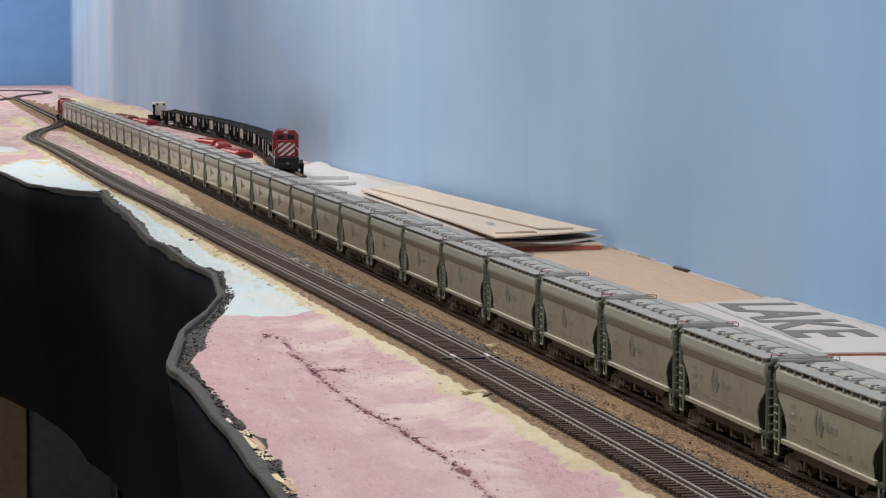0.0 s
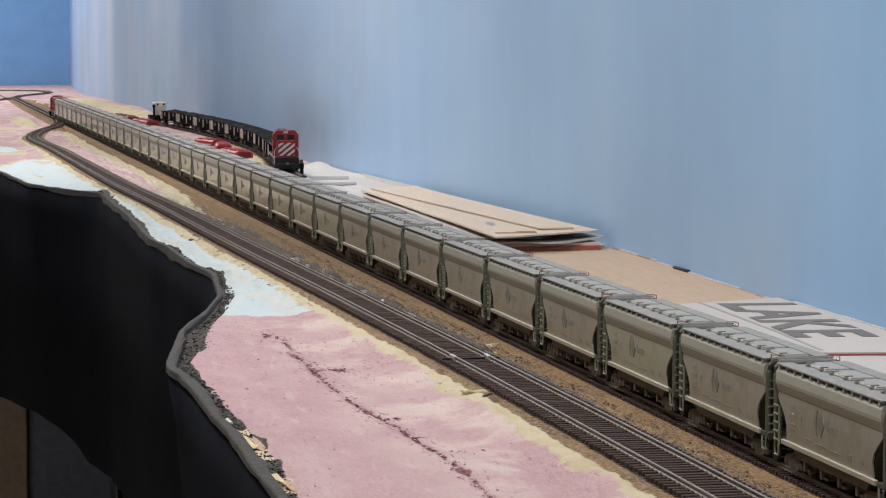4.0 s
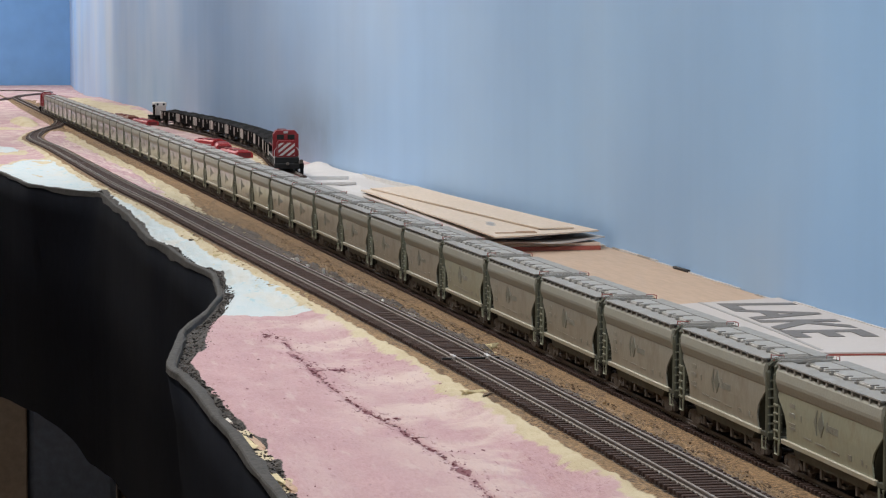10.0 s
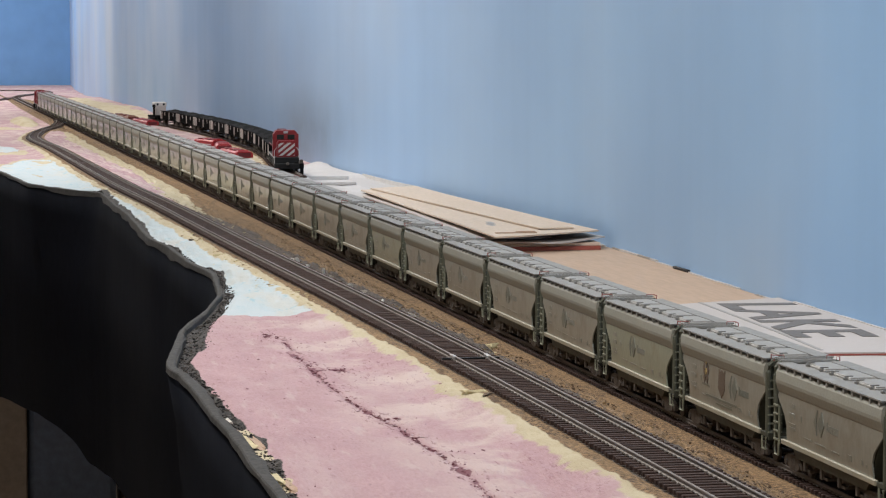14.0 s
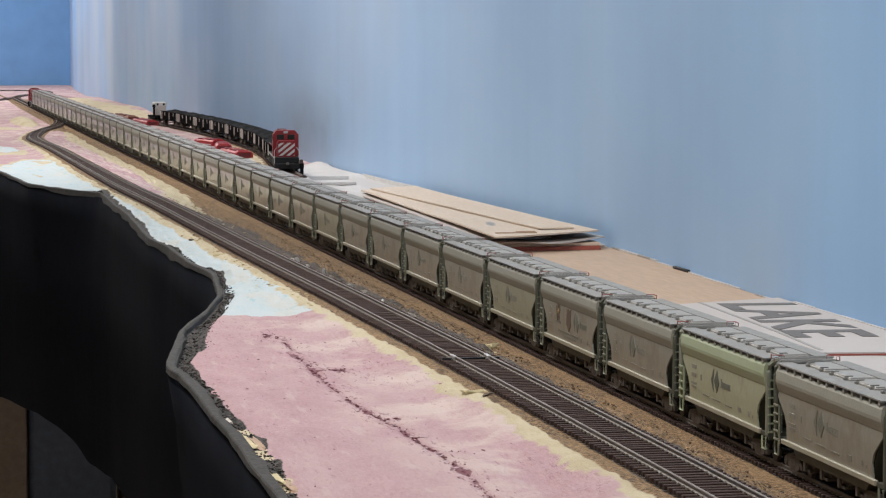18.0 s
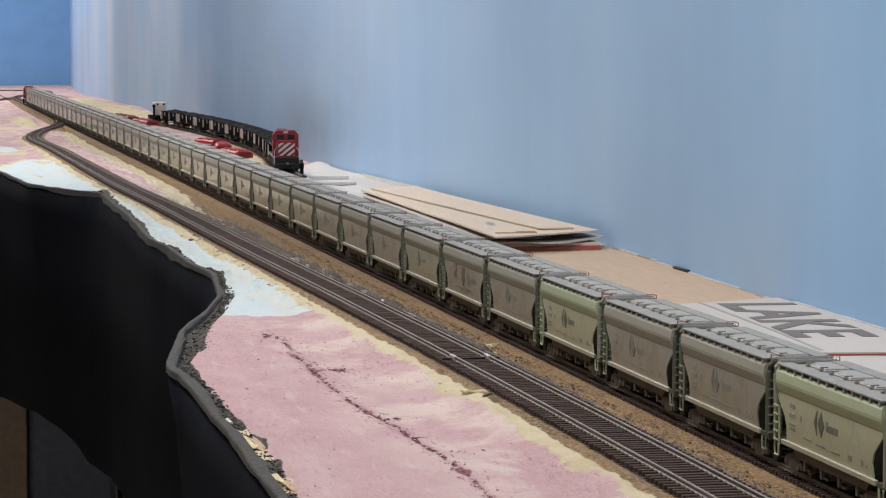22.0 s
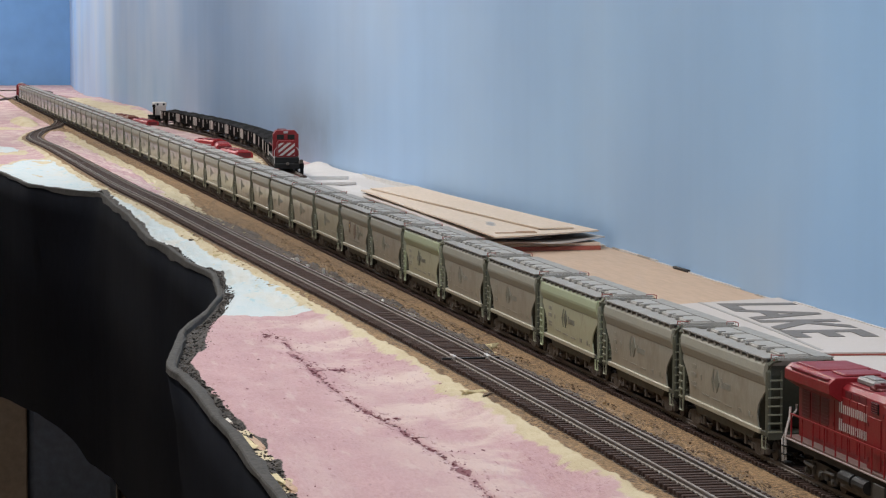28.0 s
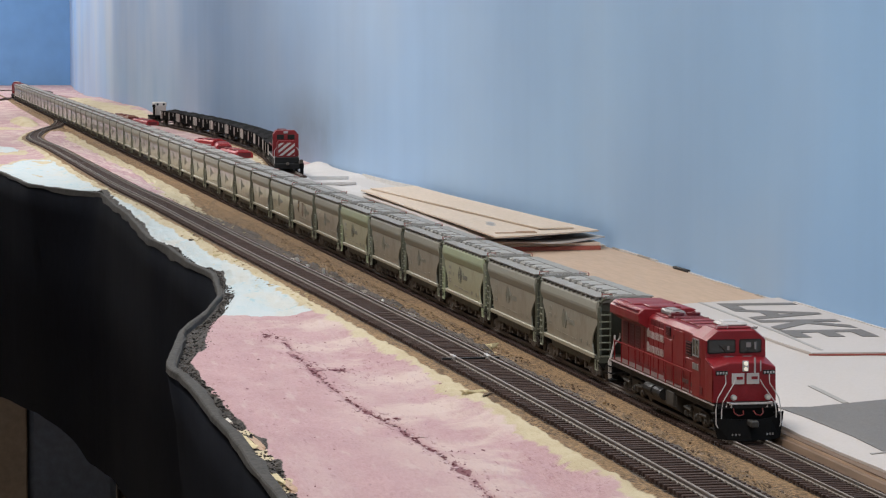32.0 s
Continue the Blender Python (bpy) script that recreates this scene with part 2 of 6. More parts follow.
def ground_mat():
    """Foam board, plaster, yellow foam edges, ballast: mixed by the zone layers of the ground."""
    m, nt, b = nodes_of("layout_ground")
    geo = nt.nodes.new("ShaderNodeNewGeometry")
    pos = geo.outputs["Position"]

    def layer(name):
        a = nt.nodes.new("ShaderNodeAttribute")
        a.attribute_name = name
        return a.outputs["Fac"]

    def sharp(fac, scale, lo=0.38, hi=0.62):
        n = noise_node(nt, pos, scale, 6.0)
        s = nt.nodes.new("ShaderNodeMath")
        s.operation = "MULTIPLY_ADD"
        link(nt, n, s.inputs[0])
        s.inputs[1].default_value = 0.9
        s.inputs[2].default_value = -0.45
        t = nt.nodes.new("ShaderNodeMath")
        t.operation = "ADD"
        link(nt, fac, t.inputs[0])
        link(nt, s.outputs[0], t.inputs[1])
        return ramp(nt, t.outputs[0], [(lo, (0, 0, 0)), (hi, (1, 1, 1))])

    fine = noise_node(nt, pos, 800.0, 4.0, (1, 0.28, 1), 0.7)
    mid = noise_node(nt, pos, 50.0, 6.0, (1, 0.32, 1), 0.62)
    smear = noise_node(nt, pos, 16.0, 6.0, (1.6, 0.35, 1), 0.65)
    pink = mix(nt, 1.0, ramp(nt, fine, [(0.3, (0.432, 0.272, 0.284)), (0.7, (0.517, 0.344, 0.354))]),
               ramp(nt, mid, [(0.3, (0.90, 0.865, 0.875)), (0.7, (1.05, 1.05, 1.05))]), "MULTIPLY")
    stroke = noise_node(nt, pos, 26.0, 5.0, (0.7, 0.55, 1), 0.6)
    side = nt.nodes.new("ShaderNodeSeparateXYZ")
    link(nt, pos, side.inputs[0])
    track_side = nt.nodes.new("ShaderNodeMapRange")
    track_side.inputs["From Min"].default_value, track_side.inputs["From Max"].default_value = -0.262, -0.205
    link(nt, side.outputs["X"], track_side.inputs["Value"])
    pale = mix(nt, 1.0, ramp(nt, stroke, [(0.47, (0, 0, 0)), (0.60, (0.95, 0.95, 0.95))]), track_side.outputs[0], "MULTIPLY")
    pink = mix(nt, ramp(nt, smear, [(0.50, (0, 0, 0)), (0.70, (0.45, 0.45, 0.45))]), pink, (0.56, 0.43, 0.41))
    pink = mix(nt, pale, pink, (0.60, 0.475, 0.435))
    white = mix(nt, ramp(nt, mid, [(0.45, (0, 0, 0)), (0.75, (1, 1, 1))]), (0.53, 0.585, 0.60), (0.45, 0.555, 0.59))
    white = mix(nt, ramp(nt, smear, [(0.52, (0, 0, 0)), (0.62, (0.8, 0.8, 0.8))]), white, (0.56, 0.56, 0.525))
    dab = noise_node(nt, pos, 55.0, 4.0, (1.4, 0.5, 1), 0.7)
    white = mix(nt, ramp(nt, dab, [(0.60, (0, 0, 0)), (0.66, (0.7, 0.7, 0.7))]), white, (0.30, 0.49, 0.56))
    white = mix(nt, ramp(nt, dab, [(0.30, (0.75, 0.75, 0.75)), (0.36, (0, 0, 0))]), white, (0.58, 0.48, 0.28))
    yellow = mix(nt, fine, (0.47, 0.39, 0.250), (0.62, 0.545, 0.385))
    yellow = mix(nt, ramp(nt, mid, [(0.46, (0, 0, 0)), (0.66, (0.6, 0.6, 0.6))]), yellow, (0.40, 0.31, 0.18))
    gravel = noise_node(nt, pos, 480.0, 3.0, (1, 1, 1), 0.7)
    brown = mix(nt, ramp(nt, gravel, [(0.40, (0, 0, 0)), (0.60, (1, 1, 1))]), (0.055, 0.033, 0.017), (0.34, 0.213, 0.110))
    brown = mix(nt, ramp(nt, mid, [(0.42, (0, 0, 0)), (0.66, (0.6, 0.6, 0.6))]), brown, (0.285, 0.178, 0.088))
    clump = noise_node(nt, pos, 110.0, 4.0, (1, 0.3, 1), 0.7)
    brown = mix(nt, ramp(nt, clump, [(0.58, (0, 0, 0)), (0.66, (0.75, 0.75, 0.75))]), brown, (0.075, 0.046, 0.026))
    grime = mix(nt, ramp(nt, gravel, [(0.40, (0, 0, 0)), (0.62, (1, 1, 1))]), (0.048, 0.037, 0.030), (0.175, 0.138, 0.110))
    crumbs = mix(nt, ramp(nt, gravel, [(0.45, (0, 0, 0)), (0.68, (1, 1, 1))]), (0.018, 0.016, 0.015), (0.13, 0.112, 0.098))
    speck = noise_node(nt, pos, 420.0, 4.0, (1, 0.22, 1), 0.75)
    pits = noise_node(nt, pos, 9.0, 3.0)
    cluster = mix(nt, 1.0, ramp(nt, speck, [(0.565, (0, 0, 0)), (0.655, (0.8, 0.8, 0.8))]), ramp(nt, pits, [(0.44, (0.12, 0.12, 0.12)), (0.64, (1, 1, 1))]), "MULTIPLY")
    pink = mix(nt, cluster, pink, (0.25, 0.115, 0.14))
    scratch = noise_node(nt, pos, 70.0, 3.0, (2.2, 0.35, 1), 0.6)
    pink = mix(nt, ramp(nt, scratch, [(0.60, (0, 0, 0)), (0.70, (0.45, 0.45, 0.45))]), pink, (0.56, 0.44, 0.42))
    col = mix(nt, sharp(layer("plaster"), 40.0), pink, white)
    cut = noise_node(nt, pos, 260.0, 5.0, (1, 0.3, 1), 0.72)
    near = nt.nodes.new("ShaderNodeMath")
    near.operation = "MULTIPLY_ADD"
    link(nt, cut, near.inputs[0])
    near.inputs[1].default_value = 0.30
    link(nt, layer("gouge"), near.inputs[2])
    deep = nt.nodes.new("ShaderNodeMath")
    deep.operation = "SUBTRACT"
    link(nt, near.outputs[0], deep.inputs[0])
    deep.inputs[1].default_value = 0.6
    col = mix(nt, ramp(nt, deep.outputs[0], [(0.36, (0, 0, 0)), (0.47, (0.35, 0.35, 0.35))]), col, (0.32, 0.16, 0.18))
    col = mix(nt, ramp(nt, deep.outputs[0], [(0.485, (0, 0, 0)), (0.515, (0.92, 0.92, 0.92))]), col, (0.185, 0.068, 0.085))
    ragged = mix(nt, 1.0, ramp(nt, layer("gouge"), [(0.55, (0, 0, 0)), (0.80, (1, 1, 1))]), ramp(nt, speck, [(0.57, (0, 0, 0)), (0.62, (0.85, 0.85, 0.85))]), "MULTIPLY")
    col = mix(nt, ragged, col, (0.17, 0.07, 0.085))
    col = mix(nt, sharp(layer("paper"), 60.0), col, (0.56, 0.53, 0.51))
    col = mix(nt, sharp(layer("foam_edge"), 130.0, 0.36, 0.58), col, yellow)
    col = mix(nt, sharp(layer("ballast"), 70.0), col, brown)
    col = mix(nt, sharp(layer("dark_bed"), 90.0), col, grime)
    col = mix(nt, sharp(layer("crumb"), 80.0), col, crumbs)
    link(nt, col, b.inputs["Base Color"])
    b.inputs["Roughness"].default_value = 0.85
    b.inputs["Specular IOR Level"].default_value = 0.3
    bn = nt.nodes.new("ShaderNodeBump")
    bn.inputs["Strength"].default_value, bn.inputs["Distance"].default_value = 0.9, 0.0022
    link(nt, mix(nt, 0.5, fine, mid), bn.inputs["Height"])
    link(nt, bn.outputs["Normal"], b.inputs["Normal"])
    return m


GROUND = ground_mat()

# ---------------------------------------------------------------- mesh tools


def mesh_of(name, bm, material, smooth=False):
    me = bpy.data.meshes.new(name)
    bmesh.ops.recalc_face_normals(bm, faces=bm.faces)
    bm.to_mesh(me)
    bm.free()
    me.materials.append(material)
    if smooth:
        for p in me.polygons:
            p.use_smooth = True
    return me


def part(name, bm, material, parent, label="", smooth=False):
    """Links a bmesh as one mesh object under a thing or a part."""
    ob = new(name, mesh_of(name, bm, material, smooth))
    ob.parent = parent
    if label:
        tagged(ob, label)
    return ob


def again(ob, parent, m):
    """The same piece once more, under parent at pose m."""
    o = new(ob.name.split(".")[0], ob.data)
    o.parent = parent
    o.matrix_basis = m
    if "label" in ob:
        o["label"] = ob["label"]
    return o


def thing(name, label, category, group="", kind="", m=None):
    ob = new(name)
    ob.empty_display_size = 0.01
    tagged(ob, label, category, group, kind)
    if m is not None:
        ob.matrix_basis = m
    return ob


def box(bm, cx, cy, cz, sx, sy, sz, bev=0.0):
    r = bmesh.ops.create_cube(bm, size=1.0, matrix=Matrix.Translation((cx, cy, cz)) @ Matrix.Diagonal((sx, sy, sz, 1)))
    if bev:
        ed = list({e for v in r["verts"] for e in v.link_edges})
        bmesh.ops.bevel(bm, geom=ed, offset=bev, segments=1, affect="EDGES", profile=0.5)


def prism(bm, pts, a, b, axis="y"):
    """Extrudes a closed outline from a to b. axis y: outline in (x, z); axis x: in (y, z); axis z: in (x, y)."""
    put = {"y": lambda p, s: (p[0], s, p[1]), "x": lambda p, s: (s, p[0], p[1]), "z": lambda p, s: (p[0], p[1], s)}[axis]
    v0 = [bm.verts.new(put(p, a)) for p in pts]
    v1 = [bm.verts.new(put(p, b)) for p in pts]
    n = len(pts)
    bm.faces.new(v0)
    bm.faces.new(list(reversed(v1)))
    for i in range(n):
        bm.faces.new((v0[i], v1[i], v1[(i + 1) % n], v0[(i + 1) % n]))


def tube(bm, pts, r, seg=5):
    pts = [Vector(p) for p in pts]
    rings = []
    for i, p in enumerate(pts):
        d = (pts[min(i + 1, len(pts) - 1)] - pts[max(i - 1, 0)]).normalized()
        u = d.orthogonal().normalized() if abs(d.z) > 0.95 else d.cross(Vector((0, 0, 1))).normalized()
        w = d.cross(u)
        rings.append([bm.verts.new(p + r * (math.cos(6.28319 * k / seg) * u + math.sin(6.28319 * k / seg) * w)) for k in range(seg)])
    for a, b in zip(rings, rings[1:]):
        for k in range(seg):
            bm.faces.new((a[k], a[(k + 1) % seg], b[(k + 1) % seg], b[k]))
    bm.faces.new(rings[0])
    bm.faces.new(list(reversed(rings[-1])))


def disc(bm, centre, axis, r, thick, seg=14):
    c, a = Vector(centre), Vector(axis).normalized()
    tube(bm, [c - a * thick / 2, c + a * thick / 2], r, seg)


def boxes(*rows):
    bm = bmesh.new()
    for r in rows:
        box(bm, *r)
    return bm


def lerp_table(v, xs, ys):
    return float(np.interp(v, xs, ys))


def smooth01(v):
    v = min(1.0, max(0.0, v))
    return v * v * (3 - 2 * v)

# ---------------------------------------------------------------- plan
GAUGE = 0.0165
PITCH = 0.1771
SIDE_X = [0.0735, 0.0835, 0.102, 0.124, 0.139, 0.146, 0.148, 0.147, 0.141, 0.131, 0.117, 0.101]
SIDE_Y = [3.80, 3.98, 4.18, 4.42, 4.66, 4.90, 5.15, 5.40, 5.65, 5.90, 6.15, 6.40]
LINE_Y = [-1.8, 1.3, 1.45, 1.8, 2.15, 3.05, 4.1, 4.93, 5.77, 6.12, 6.45, 6.79, 7.2, 7.7, 8.2]
LINE_X = [-0.157, -0.159, -0.1625, -0.167, -0.176, -0.189, -0.180, -0.1715, -0.166, -0.155, -0.130, -0.100, -0.045, -0.004, 0.0]
GRADE_Y = [-1.8, 2.9, 3.4, 4.13, 5.0, 5.75, 6.1, 6.8, 7.3]
GRADE_Z = [0.055, 0.055, 0.048, 0.040, 0.030, 0.018, 0.012, 0.005, 0.0]
RIM_Y = [-1.8, 1.08, 1.25, 1.40, 1.52, 1.667, 1.80, 1.92, 2.084, 2.19, 2.34, 2.445, 2.757, 2.945, 3.28, 3.363, 3.57, 4.03, 4.6, 13.0]
RIM_X = [-0.310, -0.3068, -0.3045, -0.3044, -0.3026, -0.2834, -0.2528, -0.2326, -0.2206, -0.2279, -0.2264, -0.2333, -0.2246, -0.2235, -0.2138, -0.2398, -0.281, -0.298, -0.42, -0.55]
WALL_Y = [-1.8, 1.0, 2.0, 2.25, 2.5, 2.75, 3.0, 3.3, 3.6, 4.0, 5.0, 6.5, 8.5, 10.5, 12.5, 13.7]
WALL_X = [0.262, 0.2535, 0.2480, 0.2515, 0.258, 0.271, 0.272, 0.259, 0.243, 0.231, 0.213, 0.206, 0.218, 0.264, 0.326, 0.384]


def line_x(y):
    return lerp_table(y, LINE_Y, LINE_X)


def line_z(y):
    return lerp_table(y, GRADE_Y, GRADE_Z)


def rim_x(y):
    return lerp_table(y, RIM_Y, RIM_X)


def wall_x(y):
    return lerp_table(y, WALL_Y, WALL_X)


def soft(fn, y, w=0.12):
    return (fn(y - w) + 2 * fn(y) + fn(y + w)) / 4


def shelf_z(y):
    return lerp_table(y, [-1.8, 3.60, 3.80, 6.6, 8.5, 10.0, 10.4, 12.6], [-0.001, -0.001, 0.0305, 0.0305, 0.014, 0.004, -0.0055, -0.0055])


def left_z(y):
    """Land level at the outer rim."""
    return lerp_table(y, [-1.8, 2.9, 3.4, 4.13, 5.0, 5.75, 6.8, 7.4, 9.5, 10.2, 12.6], [0.045, 0.045, 0.038, 0.030, 0.021, 0.010, -0.006, -0.015, -0.013, -0.0055, -0.0055])


def rough_z(x, y):
    return 0.0022 * noise.noise((x * 22, y * 12, 0)) + 0.0010 * noise.noise((x * 90, y * 60, 3)) + 0.00045 * noise.noise((x * 330, y * 240, 7))


# gouges in the pink foam: (x, y) runs
GOUGES = (((-0.2327, 1.5983), (-0.2345, 1.5286), (-0.2374, 1.4545), (-0.2379, 1.4007), (-0.2366, 1.3416), (-0.2343, 1.2909), (-0.2303, 1.2547), (-0.2298, 1.2085), (-0.2280, 1.1854), (-0.2289, 1.1505), (-0.2284, 1.0992), (-0.2289, 1.0454), (-0.2298, 1.0192)),
          ((-0.2370, 1.4570), (-0.2292, 1.4631), (-0.2199, 1.4638)),
          ((-0.2352, 1.6299), (-0.2300, 1.6163)),
          ((-0.2345, 1.6554), (-0.2403, 1.6246)),
          ((-0.2345, 1.2710), (-0.2252, 1.2771)))


def gouge_at(x, y):
    if not 1.0 < y < 1.8:
        return 0.0
    best = 1.0
    wob = 0.0020 * noise.noise((x * 120, y * 60, 11)) + 0.0015 * noise.noise((x * 30, y * 25, 12))
    for run in GOUGES:
        for (ax, ay), (bx, by) in zip(run, run[1:]):
            dx, dy = bx - ax, by - ay
            t = min(1.0, max(0.0, ((x - ax) * dx + (y - ay) * dy) / (dx * dx + dy * dy)))
            best = min(best, math.hypot(x - ax - t * dx, (y - ay - t * dy) * 0.35 + 0.0) + wob)
    k = 0.5 + 0.9 * noise.noise((x * 60, y * 40, 5))
    return max(0.0, 1.0 - best / 0.020) * (0.93 + 0.07 * min(1.0, max(0.0, k + 0.4)))


def ground_point(s, k, y):
    """Point k of n in strip s of the cross-section at y: x, z and the zone weights."""
    bx, bz = soft(line_x, y), soft(line_z, y)
    x2 = min(bx + 0.0175, -0.024)
    x1 = min(bx - 0.0175, x2 - 0.006)
    x0 = min(rim_x(y), x1 - 0.004)
    zl = left_z(y)
    merged = smooth01((y - 6.9) / 0.5)
    shoulder = (bz - 0.0042) * (1 - merged) + (-0.006) * merged
    ballast = edge = white = dark = 0.0
    if s == 0:
        x = x0 + (x1 - x0) * k
        d = x1 - x
        fall = smooth01(d / 0.030)
        z = shoulder + (zl - shoulder) * fall
        if y > 7.3:
            z = shoulder + (zl - shoulder) * smooth01(d / 0.012)
        z += rough_z(x, y) * smooth01(d / 0.02) + 0.0012 * noise.noise((x * 170, y * 70, 4)) * smooth01(d / 0.004) * (1 - smooth01((d - 0.022) / 0.01))
        wob = (0.0012 if y < 2 else 0.004) * noise.noise((x * 10, y * 7, 20)) + 0.0014 * noise.noise((x * 90, y * 45, 22))
        thin = min(1.0, max(0.25, (x1 - x0) / 0.06))
        ballast = 1.0 - smooth01((d - 0.0025 * thin + wob * thin) / (0.005 * thin))
        edge = 1.0 - smooth01((d - 0.0062 * thin - (0.0004 + 0.0055 * noise.noise((x * 25, y * 16, 24)) + 0.003 * noise.noise((x * 90, y * 60, 25)) if y < 1.9 else 0.0) + 1.1 * wob * thin - 0.0075 * thin * smooth01((y - 1.9) / 0.3) * (1 - 0.6 * smooth01((y - 3.0) / 0.5))) / (0.012 if y < 1.9 else 0.007))
        if y < 1.85:
            edge *= 0.80
        f0 = 1.775 + 0.10 * noise.noise((x * 12, 3, 1))
        f1 = 4.50 - 0.28 * smooth01((d - 0.05) / 0.05) + 0.15 * noise.noise((x * 20, 5, 2))
        if f0 < y < f1:
            white = 1.0
        if abs(y - f1 - 0.03) < 0.03:
            edge = max(edge, 0.75)
        if 4.55 < y < 7.3:
            w = 0.25 * noise.noise((x * 30, y * 4, 33)) + 0.12 * noise.noise((x * 90, y * 14, 34))
            spot = 1 - math.hypot((x + 0.262) / 0.040, (y - 5.18) / 0.26) + w
            white = max(white, smooth01(spot / 0.15))
            edge = max(edge, 0.9 * smooth01((1 - math.hypot((x + 0.255) / 0.050, (y - 4.98) / 0.20) + w) / 0.2) * (1 - smooth01(spot / 0.1)))
            edge = max(edge, 0.85 * smooth01((noise.noise((x * 9, y * 1.6, 40)) - 0.32) / 0.1))
        if 3.6 < y < 4.6:
            w = 0.004 * noise.noise((x * 60, y * 20, 35))
            for sx, sy, rx, ry in ((-0.221, 4.42, 0.012, 0.10), (-0.255, 3.86, 0.004, 0.07), (-0.205, 4.50, 0.010, 0.12)):
                q = 1 - math.hypot((x - sx + w + (y - sy) * 0.08) / rx, (y - sy) / ry)
                edge = max(edge, smooth01(q / 0.4))
                white *= 1 - 0.9 * smooth01(q / 0.4)
        if y > 7.3:
            dd = 0.021
            ballast = (1.0 - smooth01((d - dd + 0.016) / 0.006)) * (1.0 if y < 10.6 else 0.0)
            edge = 0.9 * smooth01((noise.noise((x * 5, y * 0.9, 40)) - 0.10) / 0.1)
        e = x - x0
        cw = (0.0052 if y < 1.95 else 0.0015) + 0.0075 * math.exp(-((y - 1.63) / 0.075) ** 4) + 0.005 * noise.noise((y * 7, 3, 60)) + 0.003 * noise.noise((y * 30, x * 40, 61))
        crumb = 1.0 - smooth01((e - 0.003 - cw) / 0.003)
        if y > 4.4:
            crumb = 0.0
        if 1.02 < y < 1.30 and noise.noise((y * 26, 5, 66)) > 0.10:
            edge = max(edge, 1.0 - smooth01((e - 0.0085 - 0.005 * noise.noise((y * 60, 2, 1))) / 0.003))
            crumb *= smooth01((0.006 - e) / 0.002)
        z -= 0.0014 * (1.0 - smooth01((e - 0.008) / 0.006))
        if 7.4 < y < 8.4:
            hump = max(0.0, 1 - ((x + 0.092) / 0.035) ** 2 - ((y - 7.9) / 0.42) ** 2)
            z += 0.016 * hump
            edge = max(edge, smooth01(hump * 4))
        g = gouge_at(x, y) if white < 0.5 else 0.0
        z -= 0.0009 * max(0.0, g - 0.85) / 0.15
        return x, z, (white, g, edge, ballast, 0.0, crumb, 0.0)
    if s == 1:
        x = x1 + (x2 - x1) * k
        z = shoulder - 0.0004
        return x, z + 0.0003 * noise.noise((x * 400, y * 300, 2)), (0, 0, 0, 1.0, 1.0 if abs(x - bx) < 0.0145 else 0.0, 0, 0)
    if s == 2:
        x = x2 + (-0.024 - x2) * k
        far = smooth01((y - 2.45) / 0.4) * (1 - smooth01((y - 6.6) / 0.3))
        t = 1.1 * k - 0.1 * k * k
        drop = 0.006
        z = shoulder + (-drop - shoulder) * t + (rough_z(x, y) * 0.8 + 0.0050 * noise.noise((x * 85, y * 48, 31)) + 0.0026 * noise.noise((x * 260, y * 150, 32)) + 0.0010 * noise.noise((x * 600, y * 400, 33))) * math.sin(math.pi * k)
        n1 = 0.18 * noise.noise((x * 18, y * 8, 15)) + 0.1 * noise.noise((x * 60, y * 30, 16))
        kp = 0.05 + 0.43 * smooth01((y - 2.9) / 1.4)
        ballast = 1.0 - far * smooth01((kp + 0.30 + 0.06 * smooth01((y - 3.0) / 0.5) - k + 0.5 * n1) / 0.06) * smooth01((k - 0.03) / 0.04)
        edge = far * smooth01((k + 0.7 * n1 - kp) / 0.08)
        grit = (1 - smooth01((k + 0.7 * n1 - 0.16 - 0.26 * smooth01((y - 1.25) / 0.5)) / 0.08)) * (1 - smooth01((y - 2.7) / 0.5))
        return x, z, (0, 0, edge, ballast, 0.85 * grit, 0, 0)
    if s == 3:
        x = -0.024 + 0.045 * k
        bed = 1.0 if y < 10.6 else 0.0
        return x, -0.0046 + 0.0003 * noise.noise((x * 400, y * 300, 2)), (0, 0, 0, bed, 0.0, 0.92 * bed if abs(x) < 0.0152 else 0.0, 0)
    x3 = 0.021
    x = x3 + (wall_x(y) - x3) * k
    sz = soft(shelf_z, y)
    d = x - x3
    z = -0.0052 + (sz + 0.0052) * smooth01(d / 0.022)
    side = lerp_table(y, SIDE_Y, SIDE_X)
    if y > 3.55:
        z -= 0.0185 * smooth01((x - side - 0.020) / 0.025) * (1 - smooth01((y - 6.0) / 0.6)) * smooth01((y - 3.55) / 0.15)
        z += rough_z(x, y) * smooth01(d / 0.02) * 0.8 * (smooth01((abs(x - side) - 0.016) / 0.006) if y < 6.5 else 1)
    if y > 7.4:
        z += 0.009 * smooth01((d - 0.09) / 0.06) * smooth01((y - 7.4) / 0.5) * (1 - smooth01((y - 9.8) / 0.8))
    n1 = 0.012 * noise.noise((x * 14, y * 5, 25))
    ballast = 1.0 - smooth01((d - 0.012 + n1) / 0.006)
    edge = smooth01((y - 4.2) / 0.3) * (1 - smooth01((d - 0.024 + n1) / 0.01)) * (1 - smooth01((y - 6.9) / 0.4))
    if 6.7 < y < 9.9:
        edge = max(edge, 0.95 * smooth01((0.95 + n1 * 25 - abs(d - 0.118) * 9)))
